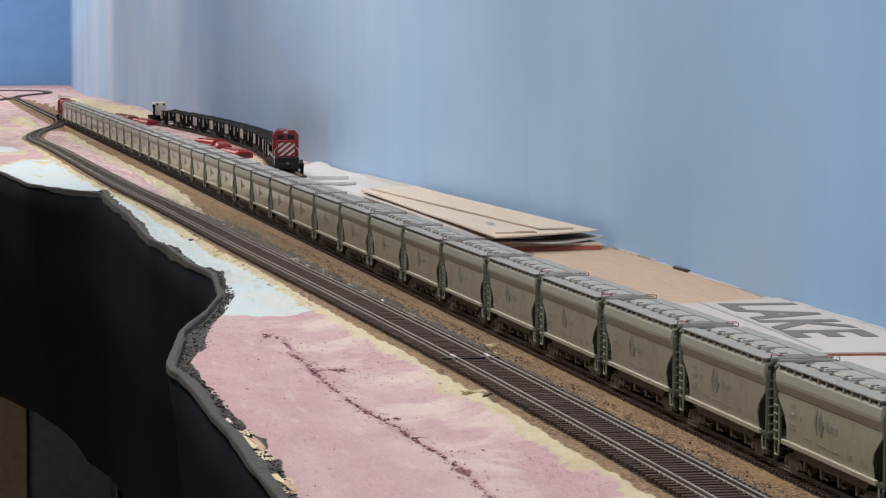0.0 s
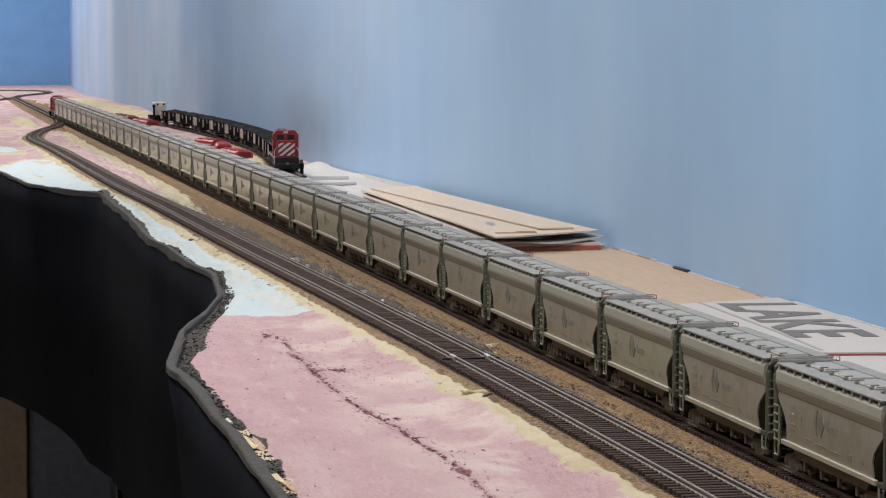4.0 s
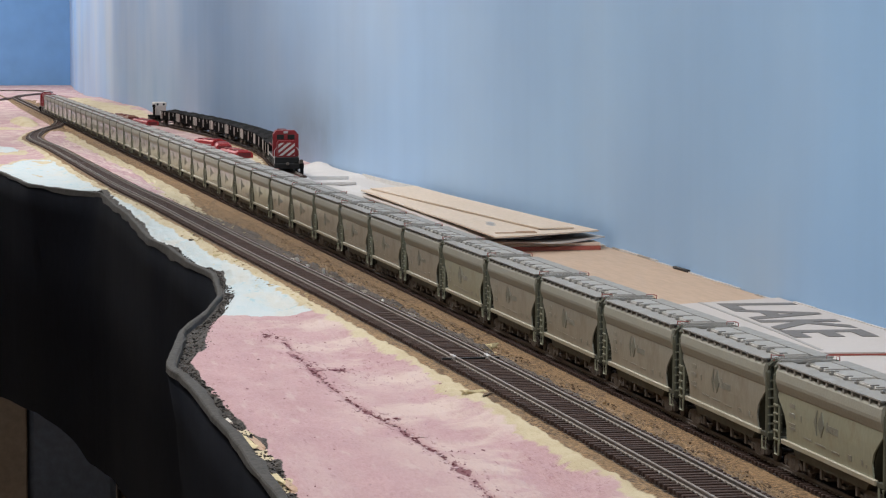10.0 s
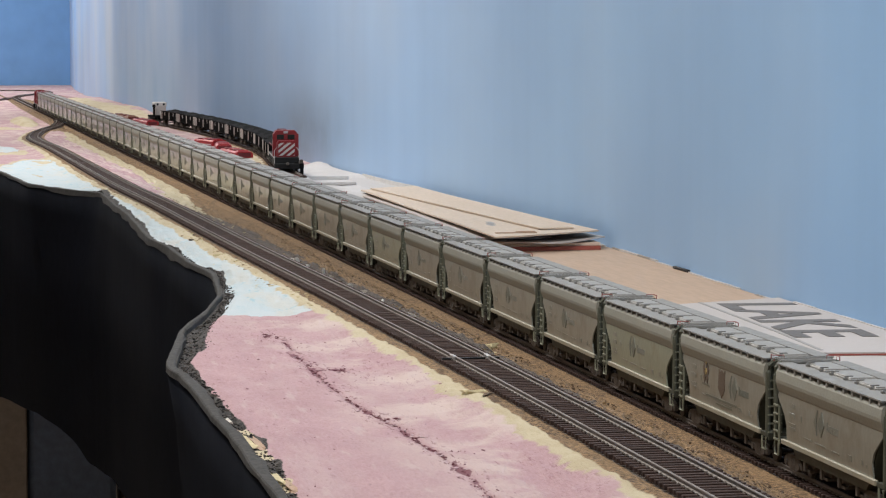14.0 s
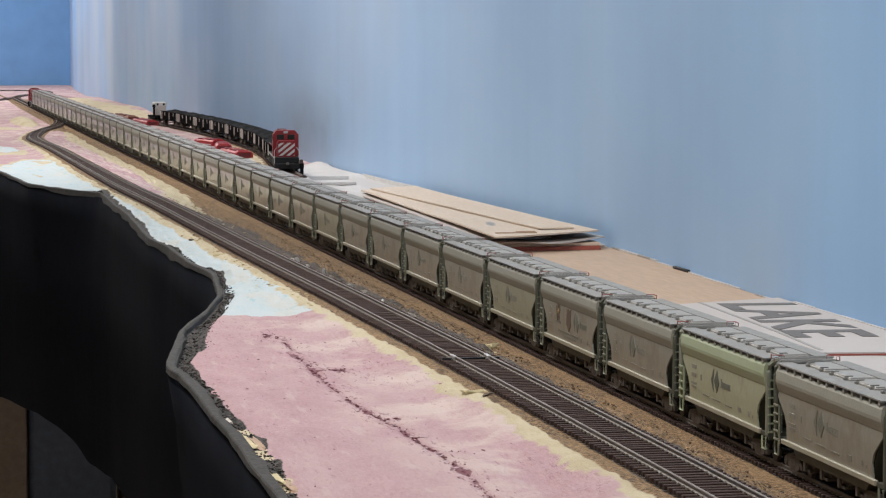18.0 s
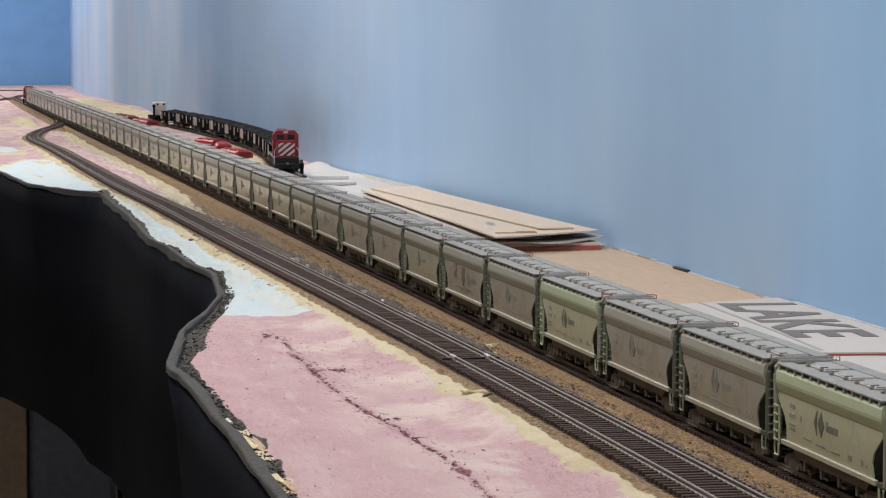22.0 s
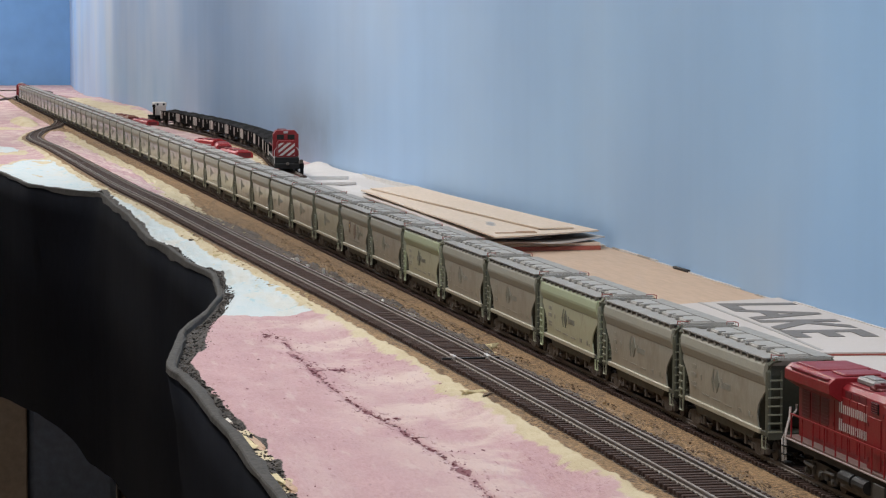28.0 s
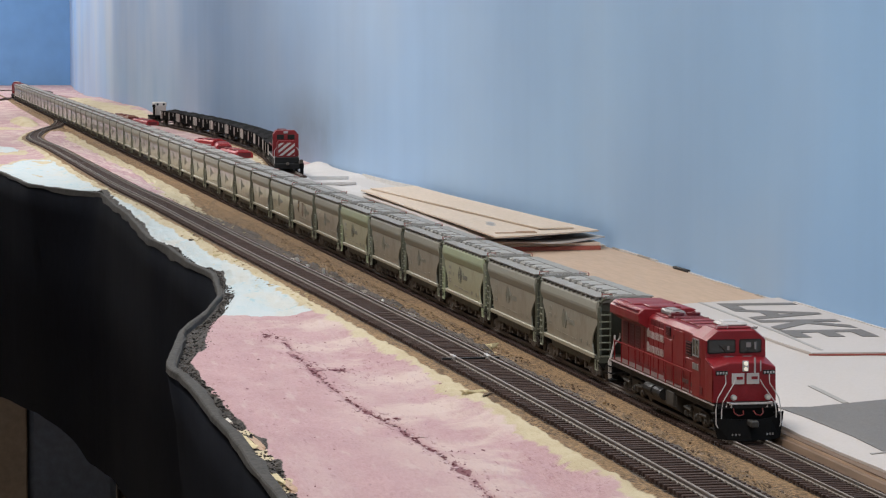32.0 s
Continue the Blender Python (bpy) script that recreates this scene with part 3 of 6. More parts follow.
    if 3.95 < y < 6.4:
        sd = side - x
        ballast = max(ballast, 1.0 - smooth01((abs(sd) - 0.019 + n1 * 0.3) / 0.004))
        if y < 5.0:
            edge = max(edge, smooth01((sd - 0.019) / 0.003) * (1 - smooth01((sd - 0.034 + n1) / 0.004)))
    white = 1.0 - smooth01((y - 4.15 + n1 * 8) / 0.25)
    if y > 9.0:
        white = 0.0
    paper = 1.0 - smooth01((y - 4.45 + n1 * 8) / 0.2)
    if y > 10.5:
        ballast = 0.0
    return x, z, (white, 0.0, edge, ballast, 0.0, 0.0, paper)


def ground():
    ys, y = [], -1.8
    while y < 13.66:
        ys.append(y)
        y += 0.04 if y < 0.9 else 0.0036 if y < 2.1 else 0.008 if y < 4.2 else 0.018 if y < 7.5 else 0.035
    strips = ((0, 96), (1, 8), (2, 50), (3, 22), (4, 26))
    cols = [(s, i / n) for s, n in strips for i in range(n + (1 if s == 4 else 0))]
    verts, zones = [], []
    for y in ys:
        for s, k in cols:
            x, z, w = ground_point(s, k, y)
            verts.append((x, y, z))
            zones.append(w)
    nc = len(cols)
    faces = [(r * nc + c, r * nc + c + 1, (r + 1) * nc + c + 1, (r + 1) * nc + c) for r in range(len(ys) - 1) for c in range(nc - 1)]
    me = bpy.data.meshes.new("ground")
    me.from_pydata(verts, [], faces)
    for i, name in enumerate(("plaster", "gouge", "foam_edge", "ballast", "dark_bed", "crumb", "paper")):
        a = me.attributes.new(name, "FLOAT", "POINT")
        a.data.foreach_set("value", [w[i] for w in zones])
    me.materials.append(GROUND)
    me.polygons.foreach_set("use_smooth", [True] * len(me.polygons))
    me.update()
    ob = new("ground", me)
    tagged(ob, "carved pink foam, white plaster and brown ballast layout ground", "ground", kind="structure")
    return ob


ground()


def ground_z(x, y):
    """Ground level from the cross-section at y."""
    rows = []
    for s, n in ((0, 40), (1, 3), (2, 24), (3, 3), (4, 30)):
        for i in range(n + 1):
            gx, gz, _ = ground_point(s, i / n, y)
            rows.append((gx, gz))
    rows.sort()
    return float(np.interp(x, [r[0] for r in rows], [r[1] for r in rows]))


# ---------------------------------------------------------------- fascia, backdrop, room
def fascia():
    ys = [-1.8 + 0.1 * i for i in range(28)] + [0.95 + 0.02 * i for i in range(180)] + [4.55 + 0.1 * i for i in range(92)]
    panel, rim = bmesh.new(), bmesh.new()
    ppts, rpts = [], []
    for y in ys:
        x = soft(rim_x, y, 0.02) + 0.0016 * noise.noise((y * 12, 4, 4)) + 0.0009 * noise.noise((y * 40, 4, 9))
        x -= 0.0036 * smooth01((y - 1.445) / 0.02) * (1 - smooth01((y - 1.505) / 0.012))
        z = left_z(y) + 0.0005
        zb = lerp_table(y, [-1.8, 2.4, 2.6, 2.8, 3.0, 3.15, 3.28, 3.36, 3.45, 3.57, 3.7, 3.85, 4.03, 13.0],
                        [-0.225, -0.225, -0.222, -0.2285, -0.241, -0.2545, -0.260, -0.2468, -0.2417, -0.2400, -0.2485, -0.2592, -0.272, -0.330])
        w = 0.0022 * noise.noise((y * 9, 1, 1)) + 0.0016 * noise.noise((y * 31, 2, 1)) - 0.0016 * smooth01((y - 1.55) / 0.2)
        n1 = 0.0018 * noise.noise((y * 14, 5, 1)) + 0.0012 * noise.noise((y * 45, 8, 1))
        xs = sum(rim_x(y + 0.05 * k) for k in range(-4, 5)) / 9
        ppts.append([(x - 0.0012, y, z - 0.002 + n1 * 0.6), (x * 0.5 + xs * 0.5 - 0.0012, y, z - 0.03), (xs - 0.0012, y, z - 0.09), (xs - 0.0012, y, zb), (xs + 0.0035, y, zb), (x + 0.0035, y, z - 0.004)])
        n2 = 0.0007 * noise.noise((y * 24, 9, 1))
        drip = 0.0016 + 0.0034 * smooth01((y - 2.0) / 0.3) * (1 - smooth01((y - 3.35) / 0.2)) + 0.0030 * noise.noise((y * 11, 3, 8)) * smooth01((y - 1.9) / 0.3) * (1 - smooth01((y - 3.5) / 0.3))
        rpts.append([(x - 0.0017, y, z - 0.0004 - max(0.0012, drip) + n1), (x - 0.0016 + n2, y, z + 0.0006), (x - 0.0010 + n2, y, z + 0.0012), (x + 0.0024 + 0.7 * w, y, z + 0.0013 + 1.5 * n2),
                     (x + 0.0040 + 1.3 * w, y, z + 0.0003 + n1 * 0.6), (x + 0.0047 + 1.3 * w, y, z - 0.006)])
    for bm, rows in ((panel, ppts), (rim, rpts)):
        rings = [[bm.verts.new(p) for p in r] for r in rows]
        n = len(rings[0])
        for a, b in zip(rings, rings[1:]):
            for k in range(n):
                bm.faces.new((a[k], a[(k + 1) % n], b[(k + 1) % n], b[k]))
        bm.faces.new(rings[0])
        bm.faces.new(rings[-1])
    ob = new("fascia", mesh_of("fascia", panel, FASCIA_BLACK, True))
    tagged(ob, "black painted curved hardboard fascia below the layout", "fascia", kind="structure")
    part("rim", rim, FASCIA_RIM, ob, "rough grey scraped rim of the fascia")


fascia()


def backdrop():
    bm = bmesh.new()
    ys = [-1.8 + 0.1 * i for i in range(156)]
    rings = []
    for y in ys:
        x = soft(wall_x, y, 0.3)
        rings.append([bm.verts.new(p) for p in ((x, y, -0.05), (x, y, 1.35), (x + 0.012, y, 1.35), (x + 0.012, y, -0.05))])
    for a, b in zip(rings, rings[1:]):
        for k in range(4):
            bm.faces.new((a[k], a[(k + 1) % 4], b[(k + 1) % 4], b[k]))
    bm.faces.new(rings[0])
    bm.faces.new(rings[-1])
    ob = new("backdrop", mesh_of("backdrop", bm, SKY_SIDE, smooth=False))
    tagged(ob, "hazy blue hand-painted sky backdrop board", "backdrop", kind="structure")
    # Stretched left out of view so the glossy car sides reflect blue.
    ob2 = new("wall_north", mesh_of("wall_north", boxes((-1.32, 13.68, 0.15, 3.48, 0.03, 2.5)), SKY_END))
    tagged(ob2, "deep blue painted end wall", "wall", kind="structure")


backdrop()


def room():
    # Room shell mostly out of view, added plain; pale colours bounce light onto the layout.
    for name, row, m, label in (
            ("floor", (-1.0, 5.85, -1.13, 5.0, 15.8, 0.06), FLOOR_BROWN, "dim brown floor under the layout"),
            ("ceiling", (-1.0, 5.85, 1.43, 5.0, 15.8, 0.06), ROOM_GREY, "plain grey ceiling"),
            ("wall_far", (-1.0, 13.74, 0.15, 5.0, 0.06, 2.62), ROOM_GREY, "plain grey room wall beyond the layout"),
            ("wall_south", (-1.0, -2.0, 0.15, 5.0, 0.06, 2.62), ROOM_GREY, "plain grey room wall"),
            ("wall_west", (-3.1, 5.85, 0.15, 0.06, 15.7, 2.62), ROOM_GREY, "plain grey room wall"),
            ("wall_east", (0.62, 5.85, 0.15, 0.06, 15.7, 2.62), ROOM_GREY, "plain grey room wall behind the backdrop")):
        ob = new(name, mesh_of(name, boxes(row), m))
        tagged(ob, label, name.split("_")[0], kind="structure")
    # dim storage below the layout
    bin_thing = thing("storage_bin", "tall blue-grey plastic storage bin with lid in shadow", "bin")
    part("body", boxes((-0.1017, 6.0, -0.755, 0.1705, 0.5, 0.69, 0.012)), BIN_BLUE, bin_thing)
    part("lid", boxes((-0.1017, 6.0, -0.39, 0.1705, 0.51, 0.04, 0.008)), BIN_BLUE, bin_thing)
    carton = thing("carton", "brown cardboard carton in shadow under the layout", "box")
    part("body", boxes((-0.3589, 5.97, -0.76, 0.34, 0.45, 0.68, 0.003)), BOX_BROWN, carton)
    part("flap", boxes((-0.3589, 5.86, -0.415, 0.33, 0.22, 0.006), (-0.3589, 6.09, -0.415, 0.33, 0.20, 0.006)), BOX_BROWN, carton)
    ob = new("table_leg", mesh_of("table_leg", boxes((0.03, 5.85, -0.575, 0.07, 0.07, 1.04, 0.004)), WOOD_EDGE))
    tagged(ob, "brown wooden leg under the layout", "leg")


room()

# ---------------------------------------------------------------- track


def run_of(path, step):
    """Even points along a polyline of (x, y, z), with their headings."""
    out, left = [], 0.0
    for a, b in zip(path, path[1:]):
        a, b = Vector(a), Vector(b)
        d = (b - a).length
        h = (b - a) / d
        while left <= d:
            out.append((a + h * left, h))
            left += step
        left -= d
    return out


def rail_pair(parent, path):
    prof = [(-0.0010, -0.0021), (0.0010, -0.0021), (0.0010, -0.0018), (0.00025, -0.0015), (0.00025, -0.0007), (0.00055, -0.0005),
            (0.00055, -0.0001), (0.0004, 0.0), (-0.0004, 0.0), (-0.00055, -0.0001), (-0.00055, -0.0005), (-0.00025, -0.0007), (-0.00025, -0.0015), (-0.0010, -0.0018)]
    for side in (-1, 1):
        bm = bmesh.new()
        rings = []
        for i, p in enumerate(path):
            h = (Vector(path[min(i + 1, len(path) - 1)]) - Vector(path[max(i - 1, 0)]))
            h.z = 0
            n = Vector((h.y, -h.x, 0)).normalized()
            c = Vector(p) + n * side * (GAUGE / 2 + 0.0004)
            rings.append([bm.verts.new(c + n * u + Vector((0, 0, w))) for u, w in prof])
        k = len(prof)
        for a, b in zip(rings, rings[1:]):
            for j in range(k):
                bm.faces.new((a[j], a[(j + 1) % k], b[(j + 1) % k], b[j]))
        bm.faces.new(rings[0])
        bm.faces.new(rings[-1])
        part("rail", bm, RAIL_STEEL, parent)


def tie_mesh():
    bm = bmesh.new()
    box(bm, 0, 0, -0.0031, 0.0305, 0.0028, 0.0019, 0.0002)
    return mesh_of("tie", bm, TIE_BROWN)


TIE = tie_mesh()


def joined_boxes(name, rows, material, parent, label):
    """Many small boxes in one mesh: rows of centre, heading, and size."""
    verts, faces = [], []
    for c, h, (sx, sy, sz) in rows:
        u = Vector((h.y, -h.x, 0)).normalized() * sx / 2
        v = Vector((h.x, h.y, 0)).normalized() * sy / 2
        w = Vector((0, 0, sz / 2))
        b = len(verts)
        for p in ((-1, -1, -1), (1, -1, -1), (1, 1, -1), (-1, 1, -1), (-1, -1, 1), (1, -1, 1), (1, 1, 1), (-1, 1, 1)):
            verts.append(tuple(c + u * p[0] + v * p[1] + w * p[2]))
        faces += [tuple(b + i for i in f) for f in ((4, 5, 6, 7), (0, 1, 5, 4), (1, 2, 6, 5), (2, 3, 7, 6), (3, 0, 4, 7))]
    me = bpy.data.meshes.new(name)
    me.from_pydata(verts, [], faces)
    me.materials.append(material)
    ob = new(name, me)
    ob.parent = parent
    tagged(ob, label, kind="stuff")


def track(name, label, path, step, piece_from, piece_to, chairs=True):
    t = thing(name, label, "track", kind="structure")
    rail_pair(t, path)
    rest, chair, count = [], [], 0
    for c, h in run_of(path, step):
        jit = random.uniform(-0.0003, 0.0003)
        if piece_from < c.y < piece_to and count < 290:
            o = new("tie", TIE)
            o.parent = t
            o.matrix_basis = Matrix.Translation(c + Vector((jit, 0, random.uniform(-0.0001, 0.0001)))) @ pose(0, 0, 0, 0, 0, math.degrees(math.atan2(-h.x, h.y)) + random.uniform(-0.6, 0.6))
            count += 1
        else:
            rest.append((c + Vector((jit, 0, -0.0031)), h, (0.0305, 0.0028, 0.0019)))
        if chairs and 0.8 < c.y < 4.0:
            n = Vector((h.y, -h.x, 0)).normalized()
            for s in (-1, 1):
                for o2 in (-0.0011, 0.0011):
                    chair.append((c + n * (s * (GAUGE / 2 + 0.0004) + o2) + Vector((0, 0, -0.00185)), h, (0.0011, 0.0017, 0.0007)))
    joined_boxes("tie_rows", rest, TIE_BROWN, t, "dark brown plastic ties further along")
    if chair:
        joined_boxes("rail_chairs", chair, SPIKE_GREY, t, "pale moulded rail fixings")
    return t


MAIN_PATH = [(0, -1.8, 0), (0, 2.0, 0), (0, 6.0, 0), (0, 10.3, 0), (0.002, 10.6, 0), (0.014, 10.85, 0), (0.045, 11.1, 0), (0.085, 11.25, 0), (0.13, 11.42, 0),
             (0.165, 11.6, 0), (0.182, 11.78, 0), (0.175, 11.95, 0), (0.14, 12.08, 0), (0.09, 12.14, 0), (0.0, 12.17, 0), (-0.3, 12.18, 0)]
track("main_track", "weathered steel rails on dark brown ties, straight main line", MAIN_PATH, 0.0058, 0.95, 2.60)
BRANCH_PATH = [(soft(line_x, y, 0.2), y, soft(line_z, y, 0.15)) for y in [-1.8 + 0.15 * i for i in range(65)]]
branch = track("branch_track", "brown-tied track on the raised bank beside the rim", BRANCH_PATH, 0.0062, 0.70, 2.40)
JOINT_Y = 1.432
for s in (-1, 1):
    part("rail_joiner", boxes((soft(line_x, JOINT_Y, 0.2) + s * (GAUGE / 2 + 0.0004), JOINT_Y, 0.0543, 0.0018, 0.011, 0.0016, 0.0002)), JOINER_STEEL, branch, "bright rail joiner")
part("joint_gap", boxes((soft(line_x, JOINT_Y, 0.2), JOINT_Y, 0.0532, 0.029, 0.0024, 0.0012)), LOCO_BLACK, branch)
track("spur_track", "short spur joining the far end of the main line", [(-0.30, 9.6, 0), (-0.12, 10.1, 0), (-0.05, 10.4, 0), (-0.02, 10.7, 0)], 0.0058, 0, 0, False)
SIDE_Z = 0.0345
SIDE_PATH = [(x, y, SIDE_Z) for x, y in zip(SIDE_X, SIDE_Y)]
track("siding_track", "curved siding under the parked black train", SIDE_PATH, 0.006, 0, 0, False)

# ---------------------------------------------------------------- deck, cards, board stack


def sheet(bm, outline, z, thick, curl=0.0, wav=0.0):
    """A flat sheet of an (x, y) outline, its rim cut in small steps and slightly uneven."""
    pts = []
    for i, (a, b) in enumerate(zip(outline, outline[1:] + outline[:1])):
        n = max(1, int(math.dist(a, b) / 0.03))
        for k in range(n):
            x, y = a[0] + (b[0] - a[0]) * k / n, a[1] + (b[1] - a[1]) * k / n
            pts.append((x + wav * noise.noise((x * 40, y * 18, 4)), y + wav * 0.6 * noise.noise((x * 40, y * 18, 9))))
    prism(bm, pts, z, z + thick, "z")


def deck():
    bm = bmesh.new()
    sheet(bm, [(0.0215, -1.8)] + [(soft(wall_x, y, 0.3) - 0.0008, y) for y in (-1.8, 1.0, 1.8, 2.0, 2.2, 2.4, 2.6, 2.8, 3.0, 3.2, 3.4, 3.7)] + [(0.0215, 3.7)], -0.004, 0.0052, 0, 0.0006)
    ob = new("deck", mesh_of("deck", bm, WOOD_DECK))
    tagged(ob, "pale orange plywood deck behind the main line", "deck", kind="structure")
    bm = bmesh.new()
    prism(bm, [(0.0172, -0.0055), (0.0215, -0.0055), (0.0215, 0.0), (0.0195, -0.0006)], -1.8, 3.7, "y")
    part("edge_strip", bm, WOOD_EDGE, ob, "dark brown cork edge along the track")
    bm = bmesh.new()
    prism(bm, [(0.0216, 0.0012), (0.034, 0.0012), (0.034, 0.0017), (0.0216, 0.0017)], -1.8, 2.15, "y")
    part("bare_strip", bm, WOOD_EDGE, ob, "bare brown wood strip")


deck()


def cards():
    bm = bmesh.new()
    sheet(bm, [(0.0265, 0.2), (0.252, 0.2), (0.250, 1.0), (0.2478, 2.0), (0.2495, 2.225), (0.0275, 2.19), (0.0262, 1.45)], 0.0018, 0.0014, 0, 0.0022)
    b = new("card_sheet", mesh_of("card_sheet", bm, CARD_WHITE))
    tagged(b, "white cardboard sheet with grey printed patch lying on deck", "cardboard")
    z = 0.0034
    bm = bmesh.new()
    prism(bm, [(0.047, 1.596), (0.066, 1.593), (0.117, 1.617), (0.247, 1.64), (0.247, 1.2), (0.045, 1.375), (0.050, 1.47), (0.0495, 1.55)], z, z + 0.0002, "z")
    part("printed_patch", bm, CARD_PRINT, b, "dark grey printed patch")
    bm = bmesh.new()
    prism(bm, [(0.0955, 1.690), (0.0990, 1.690), (0.0935, 1.607), (0.0895, 1.607)], z, z + 0.0003, "z")
    part("printed_line", bm, CARD_LINE, b)
    bm = bmesh.new()
    prism(bm, [(0.038, 1.405), (0.0535, 1.412), (0.0535, 1.414), (0.038, 1.408)], z, z + 0.0003, "z")
    part("printed_line", bm, CARD_LINE, b)
    bm = bmesh.new()
    sheet(bm, [(0.150, 1.853), (0.158, 1.853), (0.235, 1.843), (0.2475, 1.8415), (0.2478, 2.0), (0.2500, 2.20), (0.2510, 2.254), (0.150, 2.210)], 0.0036, 0.0016, 0, 0.0010)
    a = new("card_sheet", mesh_of("card_sheet", bm, CARD_WHITE))
    tagged(a, "white cardboard carton flap printed with large grey letters", "cardboard")
    z = 0.0053
    bm = bmesh.new()
    prism(bm, [(0.1755, 2.222), (0.1785, 2.222), (0.1700, 1.99), (0.1625, 1.866), (0.1595, 1.866), (0.1670, 1.99)], z, z + 0.0002, "z")
    part("printed_line", bm, CARD_LINE, a)
    bm = bmesh.new()
    prism(bm, [(0.148, 1.8525), (0.158, 1.8495), (0.235, 1.8395), (0.2470, 1.8375), (0.2470, 1.8388), (0.235, 1.8408), (0.158, 1.8512)], 0.0034, 0.0045, "z")
    part("cut_edge", bm, BOARD_RED, a, "torn red-brown cut edge")
    # large printed word, read from the far end towards the near end
    cu = bpy.data.curves.new("printed_word", "FONT")
    cu.body, cu.size, cu.offset, cu.extrude = "LAKE", 0.090, 0.0026, 0.0001
    cu.space_character = 1.08
    tmp = bpy.data.objects.new("printed_word", cu)
    me = bpy.data.meshes.new_from_object(tmp)
    bpy.data.objects.remove(tmp)
    me.materials.clear()
    me.materials.append(CARD_PRINT)
    xs = [v.co.x for v in me.vertices]
    ys = [v.co.y for v in me.vertices]
    w, h = max(xs) - min(xs), max(ys) - min(ys)
    me.transform(Matrix.Diagonal((0.262 / w, 0.060 / h, 1, 1)) @ Matrix.Translation((-min(xs), -min(ys), 0)))
    word = new("printed_word", me)
    word.parent = a
    word.matrix_basis = Matrix.Translation((0.1872, 2.209, z + 0.0002)) @ pose(0, 0, 0, 0, 0, -92.4) @ Matrix(((1, 0.06, 0, 0), (0, 1, 0, 0), (0, 0, 1, 0), (0, 0, 0, 1)))
    tagged(word, "bold grey printed word")


cards()


def warped_board(name, near, far, level, thick, m, label):
    """A thin sheet between a near and a far edge of (x, y) points; level(u, v) is its height across and along."""
    bm = bmesh.new()
    nu, nv = 14, 40

    def along(edge, u):
        k = u * (len(edge) - 1)
        i = min(int(k), len(edge) - 2)
        return Vector(edge[i]).lerp(Vector(edge[i + 1]), k - i)

    grids = []
    for lift in (0.0, thick):
        rows = []
        for b in range(nv + 1):
            v = b / nv
            row = []
            for a in range(nu + 1):
                u = a / nu
                p = along(near, u).lerp(along(far, u), v)
                rag = 0.0007 * noise.noise((p.x * 60, p.y * 30, 4)) if a in (0, nu) or b in (0, nv) else 0.0
                row.append(bm.verts.new((p.x + rag, p.y + 2 * rag, level(u, v) + lift)))
            rows.append(row)
        grids.append(rows)
    for g in grids:
        for r0, r1 in zip(g, g[1:]):
            for a in range(nu):
                bm.faces.new((r0[a], r0[a + 1], r1[a + 1], r1[a]))
    lo, hi = grids
    for a in range(nu):
        for b in (0, nv):
            bm.faces.new((lo[b][a], lo[b][a + 1], hi[b][a + 1], hi[b][a]))
    for b in range(nv):
        for a in (0, nu):
            bm.faces.new((lo[b][a], lo[b + 1][a], hi[b + 1][a], hi[b][a]))
    ob = new(name, mesh_of(name, bm, m))
    tagged(ob, label, "board", "pile of boards")
    return ob


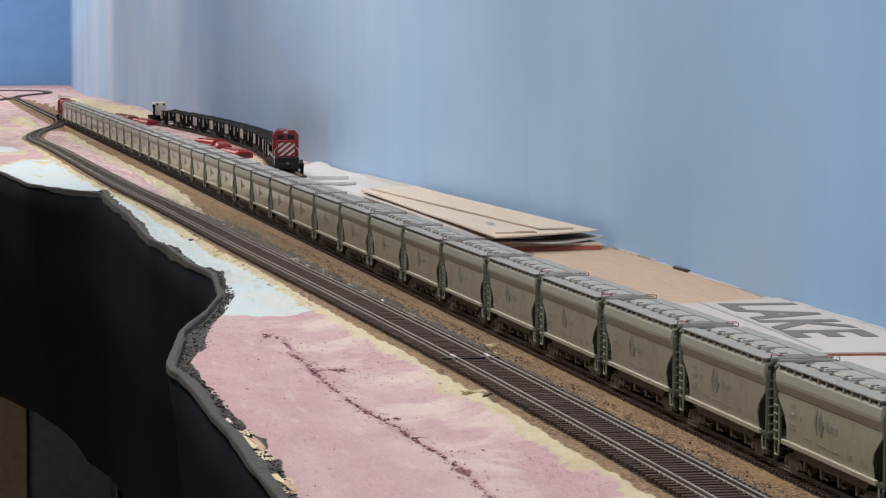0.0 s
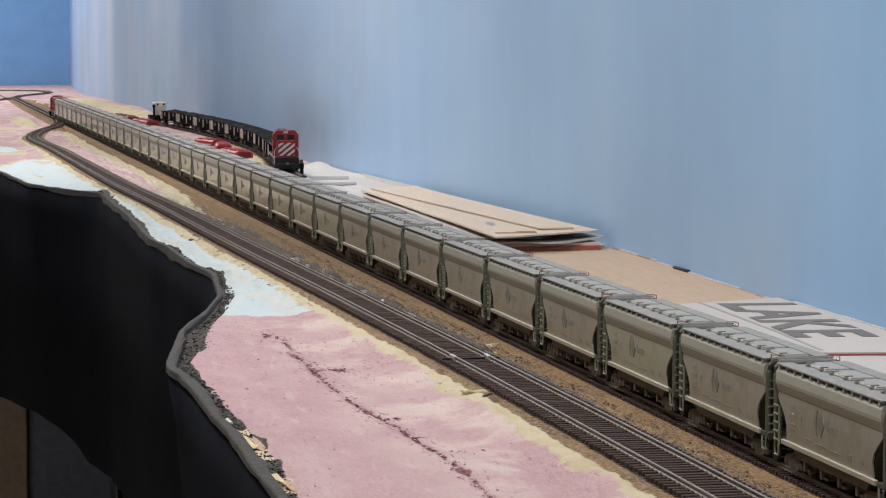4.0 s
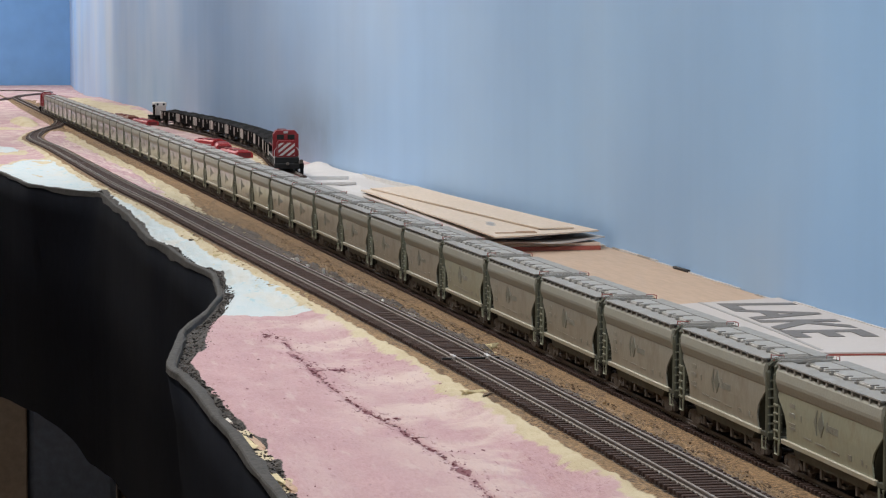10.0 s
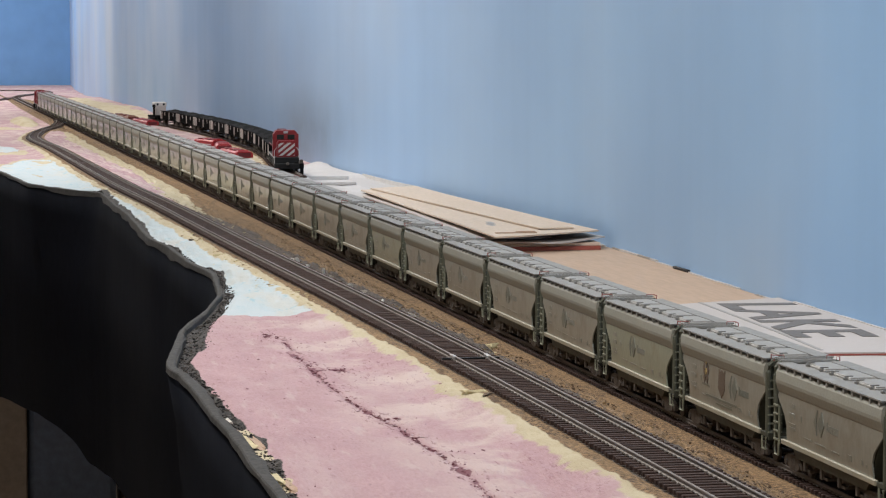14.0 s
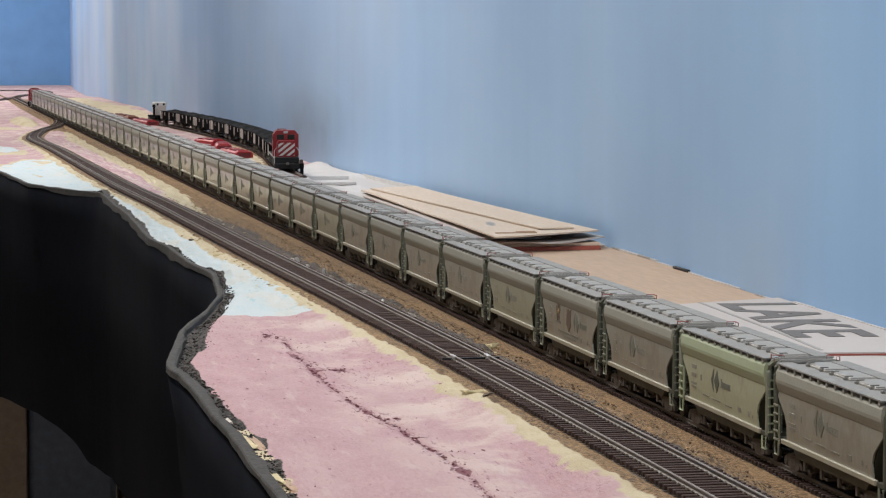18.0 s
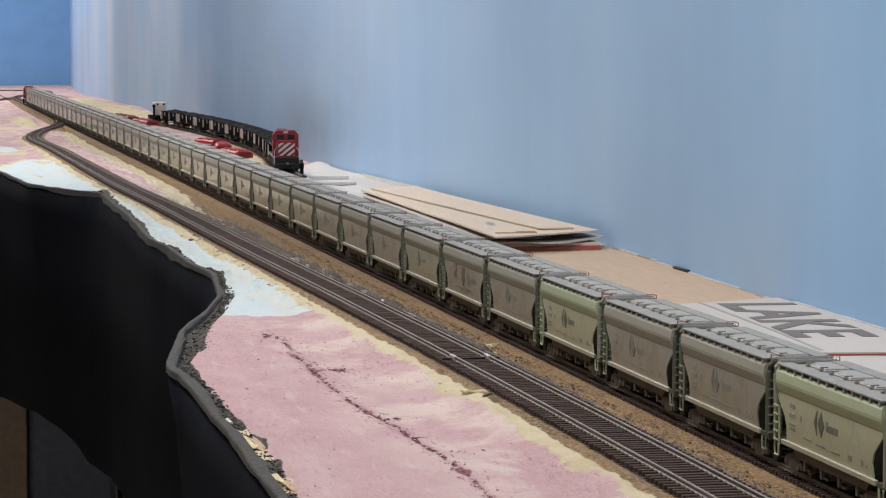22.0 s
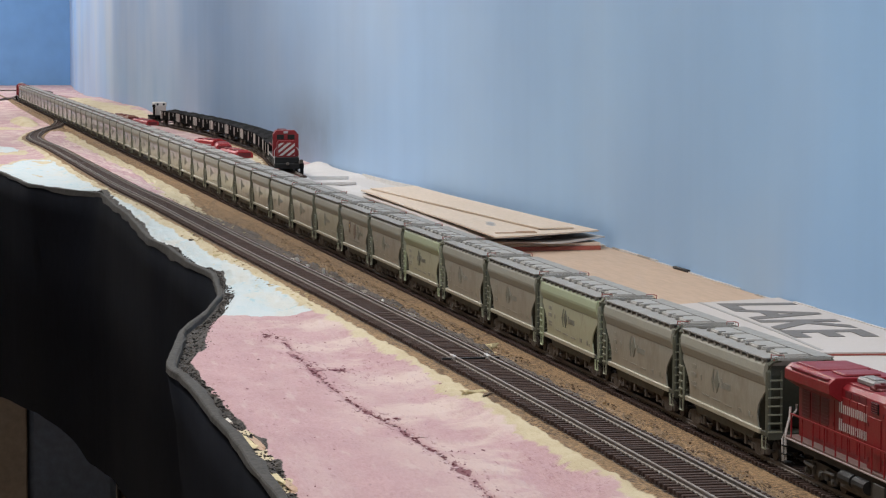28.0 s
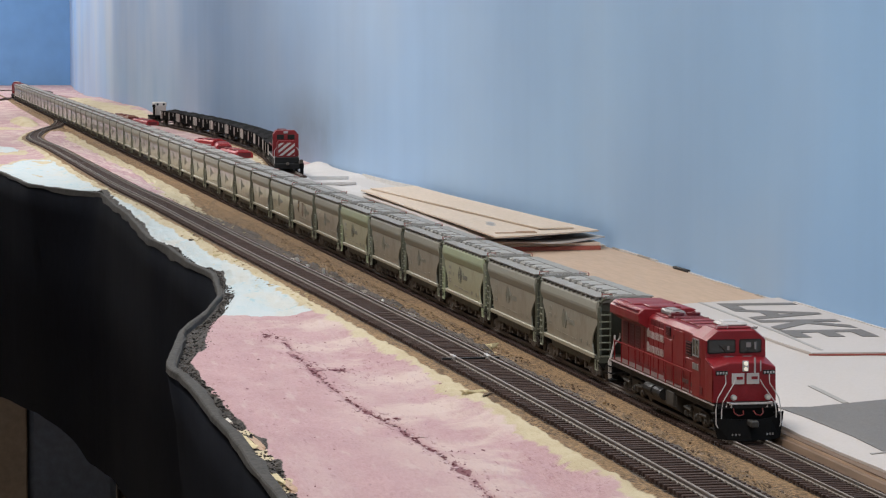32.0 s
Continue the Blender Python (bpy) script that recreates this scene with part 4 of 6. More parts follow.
def board_stack():
    warped_board("board", [(0.142, 2.842), (0.2500, 2.848)], [(0.150, 3.70), (0.232, 3.70)], lambda u, v: 0.0014, 0.0040, BOARD_RED,
                 "red-brown edged board at the bottom of the pile")
    warped_board("board", [(0.140, 2.846), (0.2505, 2.852)], [(0.150, 3.62), (0.230, 3.62)], lambda u, v: 0.0055, 0.0030, BOARD_TAN,
                 "tan fibreboard offcut packed in the pile")
    warped_board("board", [(0.122, 2.845), (0.165, 2.838), (0.1945, 2.828), (0.222, 2.842), (0.2600, 2.872)], [(0.130, 3.62), (0.233, 3.60)],
                 lambda u, v: 0.0091 + (1 - v) ** 6 * (0.0006 * math.sin(u * 9 - 1.2) + 0.0022 * u ** 3), 0.0013, CARD_WHITE, "warped white card in the pile")
    warped_board("board", [(0.150, 2.95), (0.236, 2.95)], [(0.152, 3.60), (0.228, 3.60)], lambda u, v: 0.0112, 0.0042, BOARD_TAN,
                 "tan fibreboard offcut packed in the pile")
    warped_board("board", [(0.124, 2.865), (0.205, 2.875)], [(0.146, 3.86), (0.215, 3.86)],
                 lambda u, v: 0.0118 + 0.0016 * math.sin(v * 4) * (1 - u), 0.0014, CARD_WHITE, "pale card sheet under the broad board")
    main = warped_board("board", [(0.1325, 2.797), (0.165, 2.812), (0.2545, 2.876)], [(0.147, 3.72), (0.230, 3.74)],
                        lambda u, v: 0.0168 + 0.0010 * (1 - v) ** 4 + 0.0006 * math.sin(min(1, v * 2.2) * 3.14) * (1 - u), 0.0015, BOARD_TAN,
                        "broad tan fibreboard sheet on the pile")
    for k in range(3):
        part("smudge", boxes((0.1645 + 0.004 * k, 2.9774 + 0.02 * k, 0.0190, 0.006, 0.030, 0.0002)), BOARD_SMUDGE, main, "faded blue-grey smudge")
    warped_board("board", [(0.1965, 2.885), (0.2335, 2.895)], [(0.160, 3.72), (0.226, 3.76)],
                 lambda u, v: 0.0188 + 0.0005 * (1 - u) * math.sin(min(1.0, 0.2 + v) * 3.14) + 0.0010 * (1 - v) ** 6, 0.0014, BOARD_TAN,
                 "curled tan fibreboard sheet on top of the pile")
    for x, y, w in ((0.163, 2.845, 0.042), (0.176, 2.86, 0.02)):
        ob = new("wood_sliver", mesh_of("wood_sliver", boxes((x, y, 0.0198, w, 0.004, 0.0010, 0.0003)), SLIVER_TAN))
        tagged(ob, "thin brown wood sliver on the boards", "offcut")


board_stack()


def white_scraps():
    # white plaster rise and carton behind the boards, against the backdrop
    def rise(x, y):
        z = 0.0140 + 0.0010 * smooth01((y - 3.66) / 0.4) + 0.0065 * math.exp(-((x - 0.205) / 0.018) ** 2 - ((y - 4.52) / 0.07) ** 2)
        z -= 0.0095 * smooth01((x - 0.172) / 0.012) * (1 - smooth01((y - 4.08) / 0.10))
        z += 0.0022 * noise.noise((x * 28, y * 9, 2)) + 0.0010 * noise.noise((x * 90, y * 30, 5)) + 0.0005 * noise.noise((x * 260, y * 120, 6))
        return z
    bm = bmesh.new()
    nx, ny = 34, 44
    rows = []
    for i in range(ny + 1):
        y = 3.64 + 0.90 * i / ny
        row = []
        for k in range(nx + 1):
            lo = 0.092 + 0.03 * smooth01((y - 4.0) / 0.4) + 0.006 * noise.noise((y * 14, 1, 1))
            x = lo + (wall_x(y) - 0.003 - lo) * k / nx
            out = min(i, k, ny - i, 2) / 2
            row.append(bm.verts.new((x, y, 0.004 + (rise(x, y) - 0.004) * out ** 0.5)))
        rows.append(row)
    for a, b in zip(rows, rows[1:]):
        for k in range(nx):
            bm.faces.new((a[k], a[k + 1], b[k + 1], b[k]))
    ob = new("plaster_mound", mesh_of("plaster_mound", bm, PAPER_WHITE, True))
    tagged(ob, "low rough white plaster mound against the backdrop", "plaster", kind="stuff")
    c = thing("white_carton", "small flat white carton with grey printed band", "carton", m=pose(0.142, 3.905, 0.0152, 0, 0, 0.5))
    part("body", boxes((0, 0.03, 0.0020, 0.056, 0.070, 0.0040, 0.0006)), PAPER_WHITE, c)
    part("lid", boxes((-0.002, 0.085, 0.0046, 0.060, 0.050, 0.0092, 0.0004)), PAPER_WHITE, c)
    part("printed_band", boxes((-0.002, 0.0596, 0.0064, 0.058, 0.0008, 0.0050)), PAPER_GREY, c, "grey printed band")


white_scraps()


def card_ledge():
    """Grey card strip standing along the foot of the backdrop behind the boards."""
    bm = bmesh.new()
    rows = []
    for i in range(9):
        y = 3.78 + 0.05 * i
        top = 0.0182 - 0.001 * smooth01(i / 3)
        x = soft(wall_x, y, 0.3) - 0.004
        rows.append([bm.verts.new(p) for p in ((x - 0.0015, y, 0.006), (x - 0.0015, y, top), (x + 0.0005, y, top), (x + 0.0005, y, 0.006))])
    for a, b in zip(rows, rows[1:]):
        for k in range(4):
            bm.faces.new((a[k], a[(k + 1) % 4], b[(k + 1) % 4], b[k]))
    bm.faces.new(rows[0])
    bm.faces.new(rows[-1])
    ob = new("card_strip", mesh_of("card_strip", bm, PAPER_GREY))
    tagged(ob, "grey card strip standing along the backdrop foot", "cardboard")


card_ledge()


def scrap(name, x, y, size, m, label, cat, seed, z=None, turn=180):
    rnd = random.Random(seed)
    bm = bmesh.new()
    box(bm, 0, 0, size[2] / 2, *size)
    bmesh.ops.subdivide_edges(bm, edges=bm.edges[:], cuts=1, use_grid_fill=True)
    for v in bm.verts:
        v.co += Vector((rnd.uniform(-1, 1) * size[0], rnd.uniform(-1, 1) * size[1], rnd.uniform(-0.6, 1) * size[2])) * 0.22
    ob = new(name, mesh_of(name, bm, m))
    zz = ground_z(x, y) if z is None else z
    ob.matrix_basis = pose(x, y, zz - size[2] * 0.2, rnd.uniform(-8, 8) * min(1, turn / 30), rnd.uniform(-8, 8), rnd.uniform(0, turn))
    tagged(ob, label, cat, "scraps along the track")


scrap("foam_scrap", -0.1837, 1.3152, (0.0030, 0.010, 0.0018), FOAM_YELLOW, "broken yellow foam piece on the bank edge", "scrap", 71)
# Dark piece laid on the bank as the shade of a hole.
scrap("foam_chip", -0.1802, 1.3015, (0.0020, 0.008, 0.0008), BALLAST_DARK, "dark piece laid in for the hole beside the broken foam", "scrap", 72)
for x, y, size, m, label in ((-0.3000, 1.287, (0.0028, 0.012, 0.0012), FOAM_WHITE, "pale foam chunk wedged along the layout rim"),
                             (-0.2998, 1.213, (0.0036, 0.036, 0.0016), FOAM_YELLOW, "long broken yellow foam chunk along the layout rim"),
                             (-0.2968, 1.208, (0.0026, 0.030, 0.0012), SLIVER_TAN, "torn brown edge of foam along the layout rim"),
                             (-0.3012, 1.108, (0.0032, 0.022, 0.0016), FOAM_YELLOW, "broken yellow foam chunk along the layout rim"),
                             (-0.2982, 1.095, (0.0026, 0.022, 0.0012), SLIVER_TAN, "torn brown edge of foam along the layout rim")):
    scrap("foam_chunk", x, y, size, m, label, "scrap", int(y * 1000), turn=2)
for i in range(4):
    scrap("foam_scrap", -0.093 + 0.004 * i, 1.745 + 0.012 * i, (0.0022, 0.010, 0.0026), FOAM_YELLOW, "pale yellow foam crumb on the ballast", "scrap", 60 + i)
for i, (dx, y, h) in enumerate(((0.023, 2.10, 0.008), (0.024, 2.06, 0.004), (0.023, 1.99, 0.009), (0.024, 1.965, 0.004), (0.024, 1.78, 0.003), (0.025, 1.69, 0.003), (0.024, 1.85, 0.003), (0.026, 2.14, 0.003), (0.025, 1.90, 0.004))):
    scrap("plaster_crumb", line_x(y) + dx - 0.0055, y, (0.0012, 0.0030 if h > 0.005 else 0.0055, h * 0.55), FOAM_WHITE, "white plaster crumb beside the raised track", "scrap", 80 + i)


def foam_slab():
    bm = bmesh.new()
    pts = [(0.135, 10.35), (0.175, 9.75), (0.236, 9.20), (0.245, 9.62), (0.215, 10.2), (0.180, 10.45)]
    pts = [(x + 0.004 * noise.noise((x * 40, y * 9, 2)), y) for x, y in pts]
    z = 0.002
    prism(bm, pts, z, z + 0.0125, "z")
    bmesh.ops.bevel(bm, geom=bm.edges[:], offset=0.002, segments=1, affect="EDGES")
    ob = new("foam_slab", mesh_of("foam_slab", bm, FOAM_FLAP))
    tagged(ob, "loose pink foam slab lying against the far backdrop", "foam")


foam_slab()


def track_bumper():
    x, y = 0.0930, 3.905
    z = ground_z(x, y) + 0.0005
    t = thing("track_bumper", "small black track bumper beside the parked locomotive", "bumper", m=pose(x, y, z, 0, 0, -6))
    for s in (-1, 1):
        bm = bmesh.new()
        prism(bm, [(-0.010, 0.0), (0.012, 0.0), (0.010, 0.003), (-0.004, 0.016), (-0.008, 0.016)], s * 0.0038 - 0.0020, s * 0.0038 + 0.0020, "x")
        part("leg", bm, PLOW_BLACK, t)
    part("beam", boxes((0, -0.0065, 0.0110, 0.0130, 0.0040, 0.0070, 0.0010)), PLOW_BLACK, t)
    part("wheel", boxes((0.003, -0.0070, 0.0168, 0.0050, 0.0030, 0.0060, 0.0010)), TRUCK_BROWN, t)


track_bumper()


def pebbles():
    rnd = random.Random(77)
    rows = []
    for i in range(5200):
        y = 0.9 + 2.4 * rnd.random() ** 1.3
        x = line_x(y) + 0.0185 + rnd.random() ** 0.8 * (-line_x(y) - 0.0435)
        a = rnd.uniform(0, 3.1)
        r = rnd.uniform(0.0003, 0.0011)
        rows.append((Vector((x, y, pebble_z(x, y) + r * 0.15)), Vector((math.cos(a), math.sin(a), 0)), (r, r * rnd.uniform(0.7, 1.6), r * 0.9)))
    return rows


_sections = {}


def pebble_z(x, y):
    key = round(y, 2)
    if key not in _sections:
        pts = sorted(ground_point(s, i / n, key)[:2] for s, n in ((0, 40), (1, 3), (2, 30), (3, 3)) for i in range(n + 1))
        _sections[key] = ([p[0] for p in pts], [p[1] for p in pts])
    return float(np.interp(x, *_sections[key]))


def pebble_field():
    t = thing("ballast_stones", "loose tan and brown ballast stones on the banks", "gravel", kind="stuff")
    rows = pebbles()
    for k, m in enumerate((WOOD_EDGE, BALLAST_TAN, BALLAST_DARK)):
        joined_boxes("stones", rows[k::3], m, t, "loose ballast stones")


pebble_field()


def rim_crumbs():
    """Black and grey crumbs of glue and foam along the inside of the rim."""
    rnd = random.Random(31)
    rows = []
    for i in range(2600):
        y = 1.0 + 1.5 * rnd.random() ** 1.2
        wide = 0.0062 + 0.0085 * math.exp(-((y - 1.63) / 0.075) ** 4)
        if y > 2.0:
            wide *= 0.5
        x = rim_x(y) + 0.0038 + wide * rnd.random() ** 1.4
        a, r = rnd.uniform(0, 3.1), rnd.uniform(0.0002, 0.0007)
        rows.append((Vector((x, y, pebble_z(x, y) + r * 0.2)), Vector((math.cos(a), math.sin(a), 0)), (r, r * rnd.uniform(0.8, 2.2), r)))
    t = thing("rim_crumbs", "black and grey crumbs along the layout rim", "debris", kind="stuff")
    joined_boxes("crumbs", rows[:1500], CRUMB_BLACK, t, "black crumbs")
    joined_boxes("crumbs", rows[1500:], TRUCK_BROWN, t, "grey crumbs")


rim_crumbs()


def foam_tears():
    """Torn flecks along the gouges and pits over the pink foam."""
    rnd = random.Random(19)
    dark, pale, specks = [], [], []

    def fleck(out, x, y, w, n):
        a = rnd.gauss(0, 0.5)
        out.append((Vector((x, y, pebble_z(x, y) + 0.0001)), Vector((math.sin(a), math.cos(a), 0)), (w, n, 0.0004)))

    for run in GOUGES:
        for (ax, ay), (bx, by) in zip(run, run[1:]):
            n = int(math.hypot(bx - ax, (by - ay)) / 0.0010 * (0.12 + max(0.0, 1.5 * noise.noise((ax * 90, ay * 30, 3))))) + 5
            for i in range(n):
                t = rnd.random()
                x, y = ax + (bx - ax) * t, ay + (by - ay) * t
                fleck(dark, x + rnd.gauss(0, 0.0005), y + rnd.gauss(0, 0.003), rnd.uniform(0.0002, 0.0008), rnd.uniform(0.0006, 0.003))
                if i % 2:
                    fleck(pale, x + rnd.gauss(0, 0.0022), y + rnd.gauss(0, 0.006), rnd.uniform(0.0004, 0.0012), rnd.uniform(0.001, 0.004))
                else:
                    fleck(specks, x + rnd.gauss(0, 0.003), y + rnd.gauss(0, 0.008), rnd.uniform(0.0002, 0.0005), rnd.uniform(0.0006, 0.002))
    for i in range(240):
        y = 1.0 + 0.76 * rnd.random() ** 0.7
        x = rim_x(y) + 0.008 + rnd.random() * (line_x(y) - 0.034 - rim_x(y))
        if noise.noise((x * 30, y * 12, 8)) > rnd.uniform(-0.4, 0.5):
            fleck(specks if i % 3 else pale, x, y, rnd.uniform(0.0002, 0.00045), rnd.uniform(0.0004, 0.0016))
    t = thing("foam_tears", "torn dark red flecks along the gouges in pink foam", "debris", kind="stuff")
    joined_boxes("flecks", dark, FOAM_TORN, t, "dark red torn flecks")
    joined_boxes("flecks", pale, FOAM_FLAP, t, "pale pink flaps")
    joined_boxes("flecks", specks, FOAM_SPECK, t, "dull pink specks")


foam_tears()


def fringe_lumps():
    """Crumbled yellow foam and brown clods along both edges of the raised track bank."""
    rnd = random.Random(58)
    rows = []
    for i in range(800):
        left = i % 3 == 0
        y = 1.75 + 2.5 * rnd.random() ** 1.2 if left else 2.6 + 2.8 * rnd.random()
        if left:
            x = line_x(y) - 0.0185 - min(0.011, 0.3 * (line_x(y) - 0.0175 - rim_x(y))) * rnd.random()
        else:
            k = 0.05 + 0.43 * smooth01((y - 2.9) / 1.4) + rnd.uniform(0.0, 0.30)
            x0 = line_x(y) + 0.0175
            x = x0 + (-0.024 - x0) * k
        a, r = rnd.uniform(0, 3.1), rnd.uniform(0.0005, 0.0016)
        rows.append((Vector((x, y, pebble_z(x, y) + r * 0.05)), Vector((math.cos(a), math.sin(a), 0)), (r, r * rnd.uniform(0.8, 2.0), r * 0.5)))
    t = thing("fringe_lumps", "crumbled yellow foam lumps beside the raised track", "debris", kind="stuff")
    joined_boxes("lumps", rows[:620], FOAM_YELLOW, t, "yellow foam lumps")
    joined_boxes("lumps", rows[620:], BALLAST_TAN, t, "brown clods")


fringe_lumps()
for i, (y, d) in enumerate(((2.36, 0.028), (2.20, 0.027))):
    scrap("foam_chip", line_x(y) - d, y, (0.0024, 0.005, 0.0014), TIE_BROWN if i < 1 else FOAM_YELLOW, "small chip lodged in the yellow foam edge", "scrap", 900 + i)


def base_scuffs():
    """Uneven pale bead where the deck meets the backdrop, with gaps."""
    rnd = random.Random(41)
    t = thing("wall_bead", "chipped white bead along the foot of the backdrop", "trim", kind="structure")
    y = 1.95
    while y < 3.4:
        n = rnd.uniform(0.02, 0.07)
        if rnd.random() < 0.9:
            x = soft(wall_x, y + n / 2, 0.3)
            part("bead", boxes((x - 0.0012, y + n / 2, 0.0014 + (0.0036 if y < 2.17 else 0), 0.0024, n * 0.95, (0.0022 if 2.62 < y < 2.86 else 0.0010) + 0.0012 * rnd.random())), PAPER_WHITE if rnd.random() < 0.85 else CARD_LINE, t)
        y += n
    x = soft(wall_x, 2.58, 0.3) - 0.002
    ob = new("binder_clip", mesh_of("binder_clip", boxes((x, 2.58, 0.0024, 0.0034, 0.050, 0.0024, 0.0006)), LOCO_BLACK))
    tagged(ob, "small black clip on the deck against the backdrop", "clip")


base_scuffs()

# ---------------------------------------------------------------- hopper cars


def mirror(m_y):
    return pose(0, 0, 0, 0, 0, 180) if m_y else Matrix.Identity(4)


def side_x(z):
    """Half width of the gently bellied car side at height z."""
    return 0.0174 - 0.0011 * ((z - 0.029) / 0.0175) ** 2


def decal(bm, s, pts, lift=0.00028):
    """A thin painted shape of (y, z) points that follows the car side."""
    a = [bm.verts.new((s * (side_x(z) + lift), y, z)) for y, z in pts]
    b = [bm.verts.new((s * (side_x(z) - 0.0003), y, z)) for y, z in pts]
    n = len(pts)
    bm.faces.new(a)
    for i in range(n):
        bm.faces.new((a[i], a[(i + 1) % n], b[(i + 1) % n], b[i]))


def bar(bm, s, y, z, w, h, lift=0.0002):
    decal(bm, s, [(y - w / 2, z - h / 2), (y + w / 2, z - h / 2), (y + w / 2, z + h / 2), (y - w / 2, z + h / 2)], lift)


def diamond(bm, y, z, w, h, s, lift=0.00028):
    for q in (-1, 1):
        decal(bm, s, [(y - w / 2, z), (y, z + q * h / 2), (y + w / 2, z)], lift)


def railcar_truck(parent, y, wheelbase=0.0195, r=0.0050, mat=None):
    tr = part("truck", boxes((0, y, 0.0088, 0.027, 0.0042, 0.0030), (0, y, 0.0108, 0.008, 0.006, 0.0016)), UNDER_BLACK, parent)
    for s in (-1, 1):
        bm = bmesh.new()
        x = s * 0.0140
        prism(bm, [(y - 0.0142, 0.0066), (y - 0.0125, 0.0080), (y - 0.006, 0.0098), (y + 0.006, 0.0098), (y + 0.0125, 0.0080), (y + 0.0142, 0.0066), (y + 0.0142, 0.0040),
                   (y + 0.0085, 0.0040), (y + 0.0048, 0.0024), (y - 0.0048, 0.0024), (y - 0.0085, 0.0040), (y - 0.0142, 0.0040)], x - 0.0009, x + 0.0009, "x")
        for k in (-0.0016, 0.0, 0.0016):
            tube(bm, [(x + s * 0.0006, y + k, 0.0030), (x + s * 0.0006, y + k, 0.0085)], 0.0008, 6)
        for k in (-1, 1):
            disc(bm, (x + s * 0.0010, y + k * wheelbase / 2, 0.0052), (1, 0, 0), 0.0016, 0.0012, 8)
        part("side_frame", bm, mat or TRUCK_BROWN, tr)
    for k in (-1, 1):
        bm = bmesh.new()
        tube(bm, [(-0.0135, y + k * wheelbase / 2, r), (0.0135, y + k * wheelbase / 2, r)], 0.0009, 6)
        for s in (-1, 1):
            disc(bm, (s * 0.0088, y + k * wheelbase / 2, r), (1, 0, 0), r, 0.0014, 18)
            disc(bm, (s * 0.0078, y + k * wheelbase / 2, r), (1, 0, 0), r + 0.0005, 0.0005, 18)
        part("wheelset", bm, WHEEL_STEEL, tr)
    return tr


def hopper(label, skin, chord, crest=False, faded=False):
    t = thing("hopper_car", label, "railcar", "hopper cars of the long train")
    # tank with slope sheets
    bm = bmesh.new()
    prism(bm, [(-0.0765, 0.0490), (0.0765, 0.0490), (0.0765, 0.0440), (0.0600, 0.0160), (0.0520, 0.0095), (-0.0520, 0.0095), (-0.0600, 0.0160), (-0.0765, 0.0440)], -0.0160, 0.0160, "x")
    tank = part("tank", bm, END_SHADE_GREEN, t, "sloping end sheets, green darkened for the shade between cars")
    levels = [(0.0465, 0.0775), (0.0430, 0.0775), (0.0395, 0.0775), (0.0362, 0.0775), (0.0350, 0.0755), (0.0315, 0.0706), (0.0280, 0.0660), (0.0235, 0.0635), (0.0200, 0.0640), (0.0165, 0.0645)]
    for s in (-1, 1):
        bm = bmesh.new()
        rows = []
        for z, half in levels:
            rows.append([bm.verts.new((s * (side_x(z) - inset), y, z)) for inset, y in ((0, -half), (0, half), (0.0008, half), (0.0008, -half))])
        for a, b in zip(rows, rows[1:]):
            for k in range(4):
                bm.faces.new((a[k], a[(k + 1) % 4], b[(k + 1) % 4], b[k]))
        bm.faces.new(rows[0])
        bm.faces.new(rows[-1])
        part("side_panel", bm, skin, t)
    for s in (-1, 1):
        bm = bmesh.new()
        prism(bm, [(s * 0.0150, 0.0388), (s * 0.0170, 0.0390), (s * 0.0174, 0.0396), (s * 0.0185, 0.0436), (s * 0.0186, 0.0452), (s * 0.0181, 0.0492), (s * 0.0172, 0.0506), (s * 0.0150, 0.0509)], -0.0788, 0.0778, "y")
        part("top_chord", bm, chord, t)
    bm = bmesh.new()
    prism(bm, [(-0.0150, 0.0490), (0.0150, 0.0490), (0.0150, 0.0510), (0.0075, 0.0522), (-0.0075, 0.0522), (-0.0150, 0.0510)], -0.0775, 0.0775, "y")
    part("roof", bm, ROOF_GREY, t)
    for s in (-1, 1):
        bm = boxes((s * 0.0140, 0, 0.0528, 0.0084, 0.1560, 0.0007))
        for k in range(13):
            y = -0.0740 + 0.01233 * k
            box(bm, s * 0.0168, y, 0.0514, 0.0024, 0.0022, 0.0024)
        part("running_board", bm, ROOF_GREY, t)
    hatch = None
    for k in range(4):
        y = -0.0555 + 0.0370 * k
        m = Matrix.Translation((0.0012, y, 0))
        if hatch is None:
            bm = bmesh.new()
            box(bm, 0, 0, 0.0526, 0.0132, 0.0300, 0.0014, 0.0004)
            box(bm, 0, 0, 0.0535, 0.0122, 0.0290, 0.0006, 0.0003)
            hatch = part("hatch", bm, HATCH_GREY, t)
            hatch.matrix_basis = m
            first_latch = None
        else:
            hatch = again(hatch, t, m)
        for q in (-1, 1):
            if first_latch is None:
                bm = boxes((-0.0070, 0, 0.0528, 0.0020, 0.0026, 0.0016, 0.0003), (-0.0055, 0, 0.0540, 0.0040, 0.0009, 0.0006))
                first_latch = part("latch", bm, LATCH_GREY, hatch)
                first_latch.matrix_basis = Matrix.Translation((0, q * 0.0105, 0))
            else:
                again(first_latch, hatch, Matrix.Translation((0, q * 0.0105, 0)))
    firsts = {}

    def both(name, maker, mat, label=""):
        """A piece at each end of the car."""
        ob = part(name, maker(), mat, t, label)
        firsts[name] = ob
        again(ob, t, mirror(True))

    def platform():
        bm = boxes((0.0005, -0.0828, 0.0529, 0.0270, 0.0074, 0.0008))
        for k in range(4):
            box(bm, 0.0005, -0.0858 + 0.002 * k, 0.0535, 0.0268, 0.0006, 0.0006)
        return bm

    both("end_platform", platform, ROOF_GREY)

